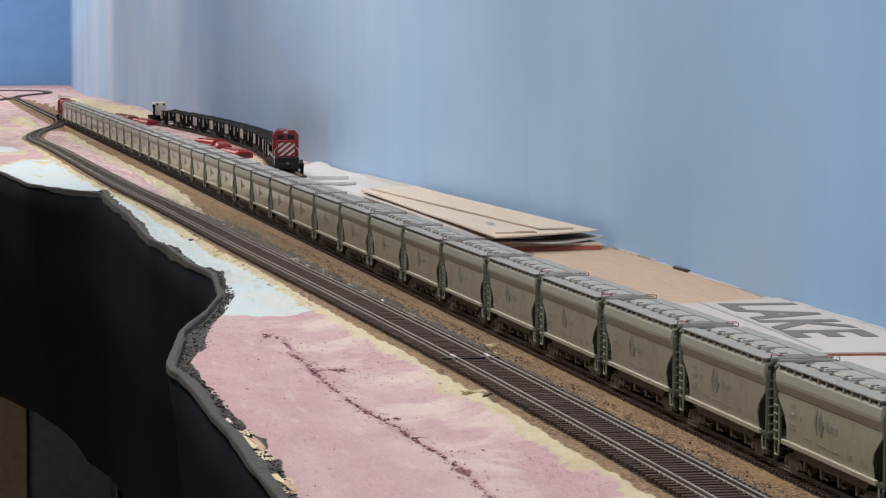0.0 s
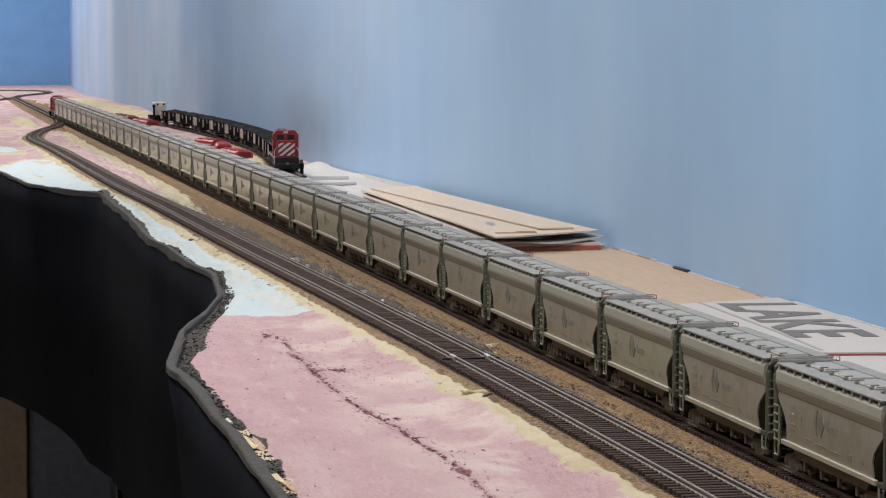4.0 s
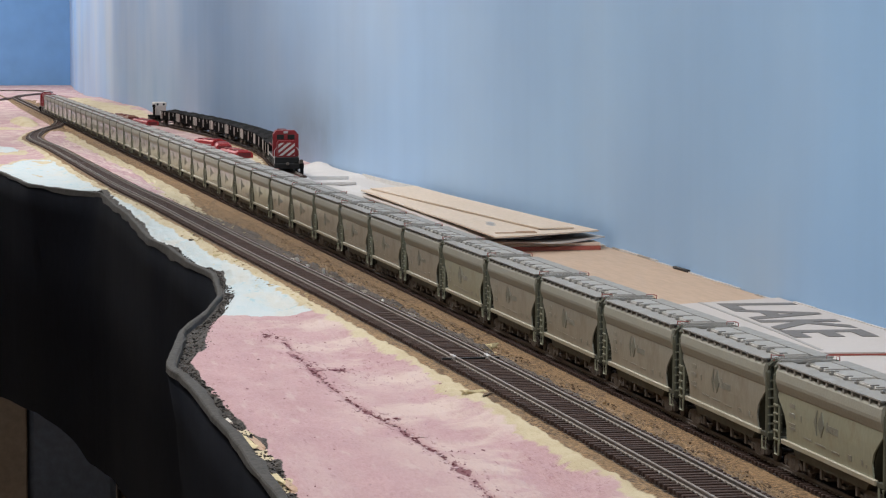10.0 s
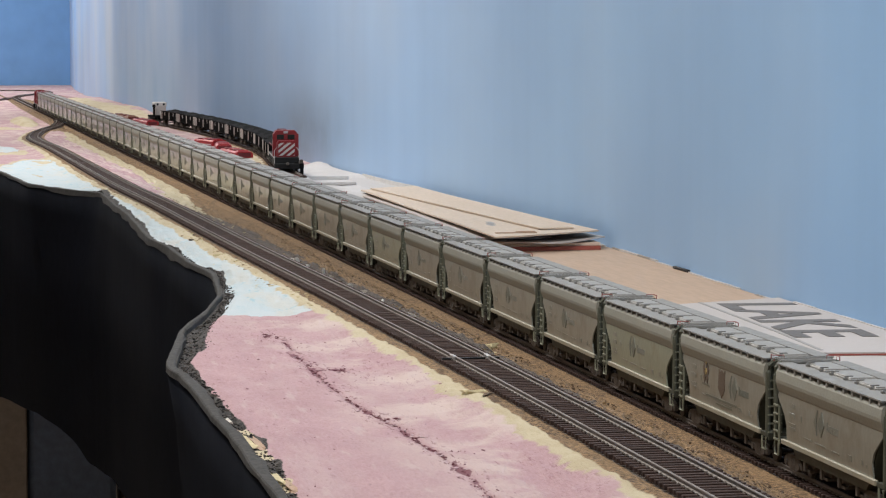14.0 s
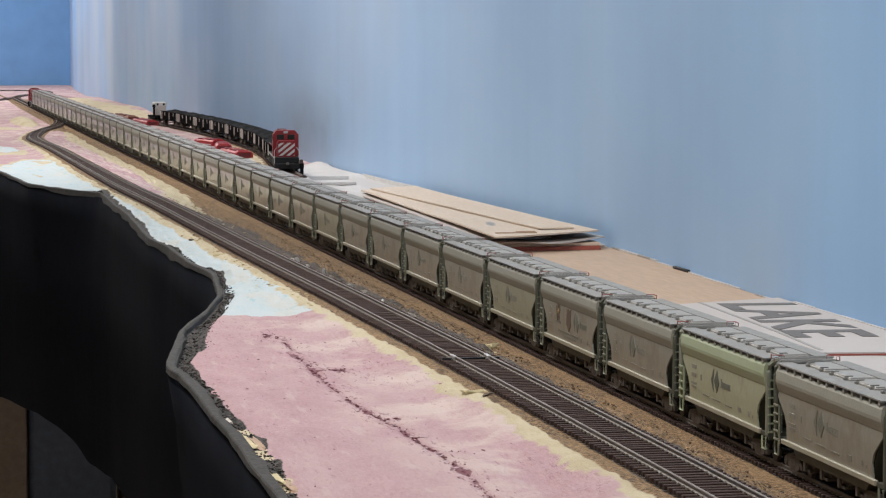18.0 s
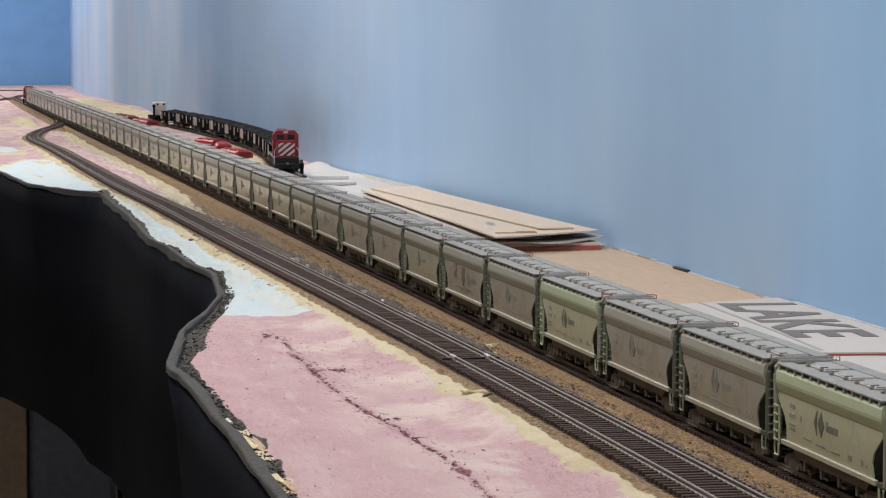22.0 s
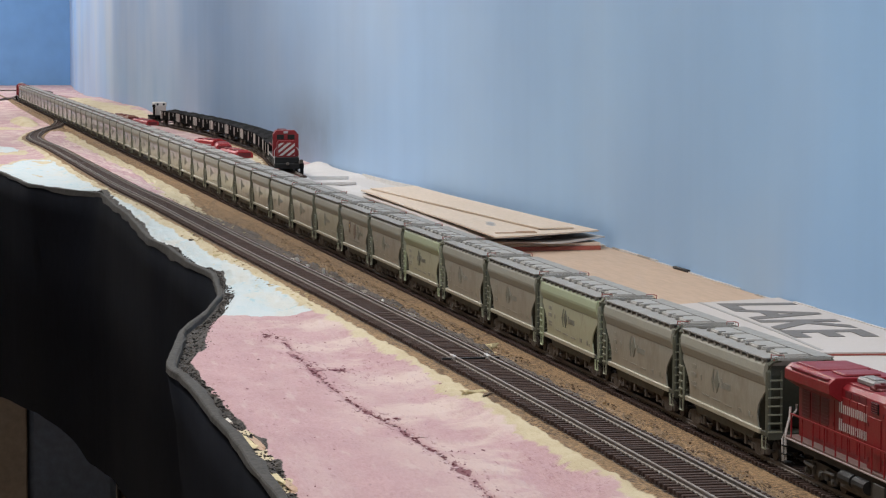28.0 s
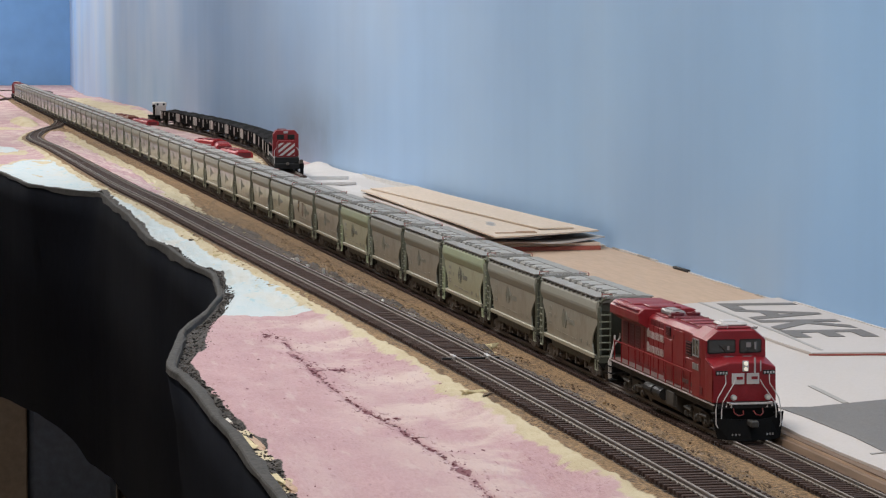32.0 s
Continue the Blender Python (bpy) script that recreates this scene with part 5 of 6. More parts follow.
    def iron():
        bm = bmesh.new()
        tube(bm, [(-0.0150, -0.0850, 0.0524), (-0.0150, -0.0850, 0.0552), (-0.0098, -0.0850, 0.0552), (-0.0098, -0.0850, 0.0530)], 0.00024, 5)
        tube(bm, [(-0.0150, -0.0850, 0.0550), (-0.0150, -0.0800, 0.0550), (-0.0150, -0.0800, 0.0530)], 0.0003, 4)
        return bm

    both("grab_iron", iron, IRON_RED, "small red grab iron")
    lad = None
    for s in (-1, 1):
        def post():
            bm = bmesh.new()
            tube(bm, [(s * 0.0110, -0.0835, 0.0526), (s * 0.0150, -0.0835, 0.0520), (s * 0.0166, -0.0830, 0.0500), (s * 0.0170, -0.0822, 0.0465), (s * 0.0170, -0.0815, 0.0300), (s * 0.0170, -0.0815, 0.0150)], 0.0013, 6)
            box(bm, s * 0.0155, -0.0800, 0.0335, 0.0010, 0.0014, 0.0330)
            return bm
        both("corner_post", post, POST_SHADE_GREEN if chord is CHORD_GREEN else LADDER_GREEN)

        lm = LADDER_GREEN if chord is CHORD_GREEN else CHORD_SAGE
        e = 1 if s < 0 else -1             # which end carries the side ladder
        bm = bmesh.new()
        for y in (0.0745, 0.0805):
            box(bm, s * 0.0176, e * y, 0.0225, 0.0009, 0.0009, 0.0190)
        lad = part("side_ladder", bm, lm, t)
        rung = None
        for k in range(5):
            m = Matrix.Translation((0, 0, 0.0155 + 0.0042 * k))
            if rung is None:
                rung = part("rung", boxes((s * 0.0183, e * 0.0775, 0, 0.0008, 0.0070, 0.0008)), lm, lad)
                rung.matrix_basis = m
            else:
                again(rung, lad, m)

        def stirrup():
            bm = bmesh.new()
            tube(bm, [(s * 0.0178, -0.0810, 0.0140), (s * 0.0178, -0.0806, 0.0078), (s * 0.0178, -0.0752, 0.0078), (s * 0.0178, -0.0746, 0.0140)], 0.0006, 5)
            return bm
        both("stirrup", stirrup, LADDER_GREEN if chord is CHORD_GREEN else CHORD_SAGE)

    em = POST_SHADE_GREEN if chord is CHORD_GREEN else LADDER_GREEN
    rung = None
    for turn in (False, True):
        if not turn:
            bm = bmesh.new()
            for x in (-0.0170, -0.0102):
                box(bm, x, -0.0822, 0.0310, 0.0010, 0.0008, 0.0320)
            lad = part("end_ladder", bm, em, t)
        else:
            lad = again(lad, t, mirror(True))
        for k in range(7):
            m = Matrix.Translation((0, 0, 0.0165 + 0.0043 * k))
            if rung is None:
                rung = part("rung", boxes((-0.0136, -0.0827, 0, 0.0074, 0.0007, 0.0008)), lm, lad)
                rung.matrix_basis = m
            else:
                again(rung, lad, m)

    def end_frame():
        bm = boxes((0, -0.0765, 0.0150, 0.0345, 0.0125, 0.0020), (0, -0.0825, 0.0142, 0.0340, 0.0012, 0.0034), (0, -0.0700, 0.0135, 0.0070, 0.0240, 0.0040))
        tube(bm, [(0.0090, -0.0832, 0.0150), (0.0090, -0.0832, 0.0330)], 0.0005, 5)
        disc(bm, (0.0090, -0.0840, 0.0300), (0, 1, 0), 0.0030, 0.0005, 12)
        return bm

    both("end_frame", end_frame, END_SHADE_GREEN)

    def coupler():
        bm = boxes((0, -0.0845, 0.0098, 0.0022, 0.0060, 0.0024, 0.0003), (0.0004, -0.0872, 0.0098, 0.0034, 0.0026, 0.0030, 0.0005))
        tube(bm, [(0.0040, -0.0830, 0.0110), (0.0042, -0.0852, 0.0080), (0.0030, -0.0868, 0.0062)], 0.0004, 5)
        return bm

    both("coupler", coupler, UNDER_BLACK)
    for s in (-1, 1):
        bm = boxes((s * 0.0172, 0, 0.0154, 0.0018, 0.1400, 0.0025, 0.0003))
        part("side_sill", bm, SILL_CREAM, t, "cream side sill")
    out = None
    for k in range(4):
        y = -0.0390 + 0.0260 * k
        if out is None:
            bm = bmesh.new()
            prism(bm, [(-0.0115, 0.0130), (0.0115, 0.0130), (0.0045, 0.0058), (-0.0045, 0.0058)], -0.0125, 0.0125, "x")
            box(bm, 0, 0, 0.0052, 0.0290, 0.0100, 0.0014)
            for s in (-1, 1):
                box(bm, s * 0.0150, 0.0015, 0.0075, 0.0012, 0.0030, 0.0055)
            out = part("outlet_gate", bm, TRUCK_BROWN, t)
            out.matrix_basis = Matrix.Translation((0, y, 0))
        else:
            again(out, t, Matrix.Translation((0, y, 0)))
    bm = bmesh.new()
    tube(bm, [(-0.0120, 0.030, 0.0105), (-0.0120, 0.046, 0.0105)], 0.0024, 8)
    tube(bm, [(-0.0150, -0.055, 0.0125), (-0.0150, 0.055, 0.0125)], 0.0005, 4)
    part("brake_gear", bm, UNDER_BLACK, t)
    for y in (-0.0600, 0.0600):
        railcar_truck(t, y)
    # markings on both sides
    for s in (-1, 1):
        bm = bmesh.new()
        base = -0.0240 if crest else 0.0090
        q = -1 if s < 0 else 1             # reading direction along the side
        cy = -q * base
        diamond(bm, cy, 0.0312, 0.0096, 0.0120, s)
        hy = cy - q * 0.0062
        decal(bm, s, [(hy, 0.0372), (hy - q * 0.0046, 0.0312), (hy, 0.0252), (hy - q * 0.0008, 0.0312)])
        part("emblem", bm, LOGO_DEEP if chord is CHORD_SAGE else LOGO_FAINT if faded else LOGO_GREEN, t, "green lozenge emblem paled for distance" if faded else "dark green lozenge emblem")
        bm = bmesh.new()
        for k in range(7):
            h = 0.0046 if k == 0 else 0.0032
            bar(bm, s, cy + q * (0.0085 + 0.0026 * k), 0.0290 + h / 2, 0.0019, h)
        part("lettering", bm, LOGO_GREEN if crest or chord is CHORD_SAGE else LOGO_FAINT, t, "small blurred lettering")["kind"] = "stuff"
        bm = bmesh.new()
        for yy, zz, w, h in ((-0.054, 0.0345, 0.0085, 0.0022), (-0.054, 0.0300, 0.0085, 0.0022), (-0.054, 0.0255, 0.0095, 0.0012), (-0.054, 0.0235, 0.0095, 0.0012),
                             (-0.0400, 0.0300, 0.0018, 0.0030), (-0.030, 0.0215, 0.012, 0.0008), (-0.010, 0.0212, 0.014, 0.0008), (0.012, 0.0208, 0.012, 0.0008),
                             (0.033, 0.0215, 0.0050, 0.0025), (0.050, 0.0215, 0.0028, 0.0030), (0.056, 0.0208, 0.0015, 0.0015)):
            bar(bm, s, q * yy, zz, w, h)
        part("data_mark", bm, LOGO_FAINT, t, "faded rows of small data marks")["kind"] = "stuff"
        if crest:
            bm = bmesh.new()
            decal(bm, s, [(-0.006, 0.0385), (-0.003, 0.0370), (0, 0.0385), (0.003, 0.0370), (0.006, 0.0385), (0.006, 0.0280), (0, 0.0238), (-0.006, 0.0280)])
            part("shield_emblem", bm, LOGO_BROWN, t, "brown shield emblem")
            bm = bmesh.new()
            c = q * -0.030
            for k in range(5):
                a = 1.5708 + k * 1.2566
                diamond(bm, c + 0.0042 * math.cos(a), 0.0345 + 0.0042 * math.sin(a), 0.0040, 0.0062, s)
            part("leaf_emblem", bm, LOGO_BROWN, t, "brown and gold leaf emblem")
            bm = bmesh.new()
            diamond(bm, c, 0.0345, 0.0040, 0.0040, s, 0.0004)
            diamond(bm, c, 0.0395, 0.0024, 0.0030, s, 0.0004)
            part("leaf_centre", bm, LOGO_GOLD, t)
            for yy, zz, w, h in ((-0.002, 0.0222, 0.058, 0.0013), (-0.030, 0.0275, 0.014, 0.0011), (0.004, 0.0196, 0.030, 0.0009)):
                bm = bmesh.new()
                bar(bm, s, q * yy, zz, w, h)
                part("slogan_bar", bm, LOGO_GREEN, t, "dark bar of unreadable slogan")
    return t


khaki = hopper("weathered khaki grey covered hopper car with lozenge emblem", HOPPER_KHAKI, CHORD_GREEN)
sage = hopper("clean sage green covered hopper car with lozenge emblem", HOPPER_SAGE, CHORD_SAGE)
moss = hopper("dull green covered hopper car with lozenge emblem", HOPPER_MOSS, CHORD_GREEN)
# Far cars: emblem colour paled to stand in for the blur of distance.
faded = hopper("weathered khaki grey covered hopper car with emblem paled for distance", HOPPER_KHAKI, CHORD_GREEN, False, True)
crested = hopper("khaki covered hopper car with shield and leaf emblems", HOPPER_KHAKI, CHORD_GREEN, True)
TRAIN = []
used = set()
for n in range(1, 49):
    proto = sage if n in (3, 6) else moss if n in (9, 21, 14, 29, 37) else crested if n == 8 else faded if n > 28 else khaki
    if proto.name in used:
        TRAIN.append(copy_thing(proto, pose(0, 0, 0)))
    else:
        used.add(proto.name)
        TRAIN.append(proto)

# ---------------------------------------------------------------- road locomotives of the long train


def loco_truck(parent, y, red=False):
    tr = part("truck", boxes((0, y, 0.0095, 0.020, 0.040, 0.003)), UNDER_BLACK, parent)
    for s in (-1, 1):
        bm = bmesh.new()
        x = s * 0.0126
        prism(bm, [(y - 0.0250, 0.0062), (y - 0.0235, 0.0105), (y - 0.0100, 0.0118), (y + 0.0100, 0.0118), (y + 0.0235, 0.0105), (y + 0.0250, 0.0062), (y + 0.0215, 0.0045),
                   (y + 0.0160, 0.0070), (y + 0.0060, 0.0046), (y - 0.0060, 0.0046), (y - 0.0160, 0.0070), (y - 0.0215, 0.0045)], x - 0.0010, x + 0.0010, "x")
        for k in (-0.0200, 0.0, 0.0200):
            box(bm, x + s * 0.0008, y + k, 0.0060, 0.0022, 0.0046, 0.0046, 0.0006)
            disc(bm, (x + s * 0.0022, y + k, 0.0060), (1, 0, 0), 0.0014, 0.0012, 8)
        for k in (-0.0105, 0.0105):
            tube(bm, [(x + s * 0.0012, y + k, 0.0050), (x + s * 0.0012, y + k, 0.0108)], 0.0013, 7)
        tube(bm, [(x + s * 0.0018, y - 0.0225, 0.0092), (x + s * 0.0018, y - 0.008, 0.0088)], 0.0011, 6)
        tube(bm, [(x + s * 0.0018, y + 0.0225, 0.0092), (x + s * 0.0018, y + 0.008, 0.0088)], 0.0011, 6)
        part("side_frame", bm, TANK_GREY, tr)
    for k in (-0.0200, 0.0, 0.0200):
        bm = bmesh.new()
        tube(bm, [(-0.0110, y + k, 0.0060), (0.0110, y + k, 0.0060)], 0.0010, 6)
        for s in (-1, 1):
            disc(bm, (s * 0.0088, y + k, 0.0060), (1, 0, 0), 0.0060, 0.0016, 20)
        part("wheelset", bm, WHEEL_STEEL, tr)


def road_loco(label):
    t = thing("locomotive", label, "locomotive", "locomotives of the long train")
    # frame and walkway
    bm = boxes((0, 0.0005, 0.0165, 0.0330, 0.2330, 0.0035), (0, 0.0, 0.0140, 0.0180, 0.2000, 0.0040))
    frame_part = part("frame", bm, LOCO_BLACK, t)
    for s in (-1, 1):
        part("sill_stripe", boxes((s * 0.01735, 0.0015, 0.0186, 0.0009, 0.2300, 0.0009, 0.0002)), SILL_DULL, t, "white stripe along the frame")
        part("walkway", boxes((s * 0.0142, 0.0180, 0.0196, 0.0062, 0.1900, 0.0010)), WALK_TAN, t, "grey-tan worn walkway")
    # long hood
    bm = bmesh.new()
    prism(bm, [(-0.0114, 0.0195), (0.0114, 0.0195), (0.0114, 0.0518), (0.0094, 0.0538), (-0.0094, 0.0538), (-0.0114, 0.0518)], -0.0010, 0.1110, "y")
    hood = part("long_hood", bm, LOCO_RED, t)
    bm = bmesh.new()
    prism(bm, [(-0.0150, 0.0195), (0.0130, 0.0195), (0.0130, 0.0530), (0.0100, 0.0556), (-0.0118, 0.0556), (-0.0150, 0.0530)], -0.0715, -0.0010, "y")
    bmesh.ops.bevel(bm, geom=bm.edges[:], offset=0.0003, segments=1, affect="EDGES")
    cabinet = part("equipment_cabinet", bm, LOCO_RED, t)
    for s in (-1, 1):
        side = 0.0150 if s < 0 else 0.0130
        for k in range(8):
            y = 0.0055 + 0.0110 * k
            door = part("hood_door", boxes((s * 0.01150, y, 0.0350, 0.0006, 0.0098, 0.0255, 0.0002)), LOCO_RED, hood)
            part("latch", boxes((s * 0.01185, y - 0.0040, 0.0330, 0.0004, 0.0008, 0.0022)), LOCO_DARK_RED, door)
        for k in range(4):
            y = 0.0040 + 0.0105 * k
            part("hood_screen", boxes((s * 0.01150, y, 0.0498, 0.0004, 0.0090, 0.0030, 0.0001)), LOCO_DARK_RED, hood)
        # screens under the radiator, each a frame with slats
        for y in (0.0690, 0.0830, 0.0985):
            scr = part("radiator_grille", boxes((s * 0.01160, y, 0.0375, 0.0006, 0.0122, 0.0132, 0.0001)), LOCO_DARK_RED, t, "dark red slatted radiator screen")
            part("slat", boxes(*((s * 0.01200, y, 0.0322 + 0.0018 * k, 0.0003, 0.0112, 0.0004) for k in range(7))), LOCO_DARK_RED, scr)["kind"] = "stuff"
        for y, z, w, h in ((-0.0125, 0.0495, 0.0095, 0.0052), (-0.0560, 0.0440, 0.0120, 0.0080)):
            v = part("vent_grille", boxes((s * (side + 0.0002), y, z, 0.0005, w, h, 0.0001)), LOCO_BLACK, cabinet, "dark louvred vent")
            part("louvre", boxes(*((s * (side + 0.0006), y, z - h / 2 + h * (k + 0.5) / 5, 0.0005, w * 0.9, 0.0005) for k in range(5))), LOCO_DARK_RED, v)["kind"] = "stuff"
        for y, z, w, h in ((-0.0120, 0.0330, 0.0170, 0.0240), (-0.0345, 0.0365, 0.0215, 0.0310), (-0.0590, 0.0300, 0.0190, 0.0170)):
            part("cabinet_door", boxes((s * (side + 0.0002), y, z, 0.0004, w, h, 0.0002)), LOCO_RED, cabinet)
            part("hinge", boxes(*((s * (side + 0.0005), y + w * 0.46, z + q * h * 0.35, 0.0004, 0.0009, 0.0022) for q in (-1, 1))), LOCO_DARK_RED, cabinet)["kind"] = "stuff"
    # roof and exhaust
    part("hood_roof", boxes((0, -0.0370, 0.0560, 0.0170, 0.0620, 0.0010, 0.0004)), LOCO_ROOF_RED, cabinet)
    part("roof_seam", boxes(*((-0.0005, y, 0.0567, 0.0180, 0.0006, 0.0005) for y in (-0.0600, -0.0440, -0.0280, -0.0120))), LOCO_DARK_RED, cabinet)["kind"] = "stuff"
    part("hood_roof", boxes((0, 0.0230, 0.0542, 0.0160, 0.0440, 0.0010, 0.0004)), LOCO_ROOF_RED, hood)
    part("exhaust_silencer", boxes((-0.001, 0.0300, 0.0562, 0.0090, 0.0240, 0.0034, 0.0010), (-0.001, 0.0300, 0.0582, 0.0050, 0.0160, 0.0010, 0.0004)), LOCO_DULL, hood, "silver-grey exhaust housing")
    bm = boxes((0.0005, 0.0080, 0.0554, 0.0170, 0.0170, 0.0020, 0.0005))
    for x in (-0.0045, 0.0050):
        tube(bm, [(x, 0.0080, 0.0557), (x, 0.0080, 0.0580)], 0.0040, 14)
        tube(bm, [(x, 0.0080, 0.0580), (x, 0.0080, 0.0586)], 0.0012, 8)
    part("roof_fan", bm, LOCO_DARK_RED, hood)
    # flared radiator wings at the rear
    bm = bmesh.new()
    prism(bm, [(-0.0114, 0.0445), (-0.0178, 0.0488), (-0.0178, 0.0538), (-0.0146, 0.0568), (0.0146, 0.0568), (0.0178, 0.0538), (0.0178, 0.0488), (0.0114, 0.0445)], 0.0450, 0.1145, "y")
    bmesh.ops.bevel(bm, geom=bm.edges[:], offset=0.0003, segments=1, affect="EDGES")
    rad = part("radiator", bm, LOCO_RED, t)
    part("radiator_top", boxes((0, 0.0930, 0.0571, 0.0255, 0.0360, 0.0008, 0.0003), (0, 0.0590, 0.0573, 0.0180, 0.0200, 0.0014, 0.0005)), LOCO_ROOF_RED, rad)
    for s in (-1, 1):
        part("radiator_core", boxes(*((s * 0.01625, 0.0560 + 0.0145 * k, 0.0556, 0.0030, 0.0130, 0.0006) for k in range(4))), LOCO_ROOF_RED, rad)
    # cab: side walls, sloped shoulders and a front with chamfered corners
    bm = bmesh.new()
    prism(bm, [(-0.0178, 0.0195), (0.0172, 0.0195), (0.0172, 0.0530), (0.0105, 0.0588), (-0.0112, 0.0588), (-0.0178, 0.0530)], -0.0900, -0.0715, "y")
    cab = part("cab", bm, LOCO_RED, t)
    bm = bmesh.new()
    back = [(-0.0178, 0.0195), (0.0172, 0.0195), (0.0172, 0.0530), (0.0105, 0.0588), (-0.0112, 0.0588), (-0.0178, 0.0530)]
    front = [(-0.0174, 0.0195), (0.0162, 0.0195), (0.0158, 0.0524), (0.0098, 0.0577), (-0.0106, 0.0577), (-0.0170, 0.0524)]
    va = [bm.verts.new((x, -0.0900, z)) for x, z in back]
    vb = [bm.verts.new((x, -0.0968, z)) for x, z in front]
    bm.faces.new(vb)
    for i in range(6):
        bm.faces.new((va[i], vb[i], vb[(i + 1) % 6], va[(i + 1) % 6]))
    bm.faces.new(list(reversed(va)))
    part("cab_front", bm, LOCO_RED, cab)
    part("cab_roof", boxes((-0.0003, -0.0825, 0.0591, 0.0195, 0.0190, 0.0008, 0.0004)), LOCO_ROOF_RED, cab)
    part("roof_unit", boxes((0.0010, -0.0800, 0.0604, 0.0150, 0.0165, 0.0024, 0.0011), (0.0, -0.0800, 0.0618, 0.0085, 0.0100, 0.0012, 0.0005)), LOCO_WHITE, cab, "white air conditioning unit on the cab roof")
    bm = bmesh.new()
    for x in (0.0098, 0.0116):
        tube(bm, [(x, -0.0960, 0.0596), (x, -0.0890, 0.0596)], 0.0005, 6)
    box(bm, 0.0107, -0.0915, 0.0588, 0.003, 0.003, 0.0014)
    part("horn", bm, LOCO_WHITE, cab)
    bm = bmesh.new()
    tube(bm, [(-0.0100, -0.0925, 0.0588), (-0.0100, -0.0925, 0.0604), (-0.0040, -0.0925, 0.0604), (-0.0040, -0.0925, 0.0588)], 0.0003, 5)
    part("antenna_rail", bm, LOCO_WHITE, cab)
    for xa, xb in ((-0.0158, -0.0014), (0.0018, 0.0130)):
        out = -1 if xa < 0 else 1
        lo = [(xa + 0.0006, 0.0458), (xb - 0.0006, 0.0462), (xb, 0.0470), (xb, 0.0519), (xb - 0.0008, 0.0526), (xa + 0.0008, 0.0526), (xa, 0.0518), (xa, 0.0466)]
        bm = bmesh.new()
        prism(bm, lo, -0.0973, -0.0967, "y")
        pane = part("windshield", bm, GLASS, cab, "dark cab windscreen pane")
        rim = [(p[0] + (0.0006 if p[0] > (xa + xb) / 2 else -0.0006), p[1] + (0.0006 if p[1] > 0.049 else -0.0006)) for p in lo]
        bm = bmesh.new()
        prism(bm, rim, -0.0970, -0.0966, "y")
        part("gasket", bm, LOCO_BLACK, pane)
        bm = bmesh.new()
        cx = (xa + xb) / 2
        tube(bm, [(cx - out * 0.003, -0.0977, 0.0455), (cx + out * 0.0015, -0.0977, 0.0500)], 0.00022, 4)
        part("wiper", bm, LOCO_BLACK, pane)
    # Three small pale plates set on the outside of the panes.
    part("cab_placard", boxes((0.0063, -0.0975, 0.0500, 0.0026, 0.0004, 0.0026), (0.0100, -0.0975, 0.0494, 0.0010, 0.0004, 0.0040), (-0.0050, -0.0975, 0.0484, 0.0012, 0.0004, 0.0022)), LOCO_DULL, cab, "small pale plates on the windscreen panes")
    for s in (-1, 1):
        e = 0.0178 if s < 0 else 0.0172
        part("side_window", boxes((s * (e + 0.0001), -0.0800, 0.0470, 0.0005, 0.0105, 0.0088, 0.0002)), GLASS, cab, "dark cab side window")
        bm = bmesh.new()
        for yy in (-0.0857, -0.0800, -0.0743):
            box(bm, s * (e + 0.0003), yy, 0.0470, 0.0008, 0.0006, 0.0096)
        for zz in (0.0423, 0.0517):
            box(bm, s * (e + 0.0003), -0.0800, zz, 0.0008, 0.0118, 0.0006)
        part("window_frame", bm, LOCO_DULL, cab)
        part("cab_step_grab", boxes((s * 0.0050, -0.0990, 0.0438, 0.0052, 0.0005, 0.0005), (s * 0.0074, -0.0990, 0.0432, 0.0005, 0.0005, 0.0014), (s * 0.0026, -0.0990, 0.0432, 0.0005, 0.0005, 0.0014)), LOCO_DULL, cab, "pale grab bar")
        part("cab_seam", boxes((s * (e + 0.0001), -0.0880, 0.0310, 0.0003, 0.0004, 0.0220), (s * (e + 0.0001), -0.0900, 0.0240, 0.0003, 0.0050, 0.0040)), LOCO_DARK_RED, cab)
    # nose
    bm = bmesh.new()
    v = {}
    for key, p in dict(a=(-0.0180, -0.1125, 0.0195), b=(0.0172, -0.1125, 0.0195), c=(0.0172, -0.0960, 0.0195), d=(-0.0178, -0.0960, 0.0195),
                       e=(-0.0180, -0.1125, 0.0392), f=(0.0170, -0.1125, 0.0392), g=(-0.0085, -0.1125, 0.0418), h=(0.0085, -0.1125, 0.0418),
                       i=(-0.0177, -0.0960, 0.0430), j=(0.0165, -0.0960, 0.0430), k=(-0.0085, -0.0960, 0.0440), l=(0.0085, -0.0960, 0.0440)).items():
        v[key] = bm.verts.new(p)
    for f in ("abcd", "abfhge", "adie", "bcjf", "egki", "ghlk", "hfjl", "dcjlki"):
        bm.faces.new([v[q] for q in f])
    bmesh.ops.bevel(bm, geom=[e for e in bm.edges], offset=0.0007, segments=2, affect="EDGES", profile=0.5)
    nose = part("nose", bm, LOCO_RED, t)
    part("headlight", boxes((0, -0.1132, 0.0400, 0.0034, 0.0014, 0.0060, 0.0004)), LOCO_GREY, nose)
    for z in (0.0384, 0.0415):
        bm = bmesh.new()
        disc(bm, (0, -0.1142, z), (0, 1, 0), 0.0011, 0.0008, 12)
        part("headlight_lens", bm, LENS_WARM, nose, "lit warm headlight lens")
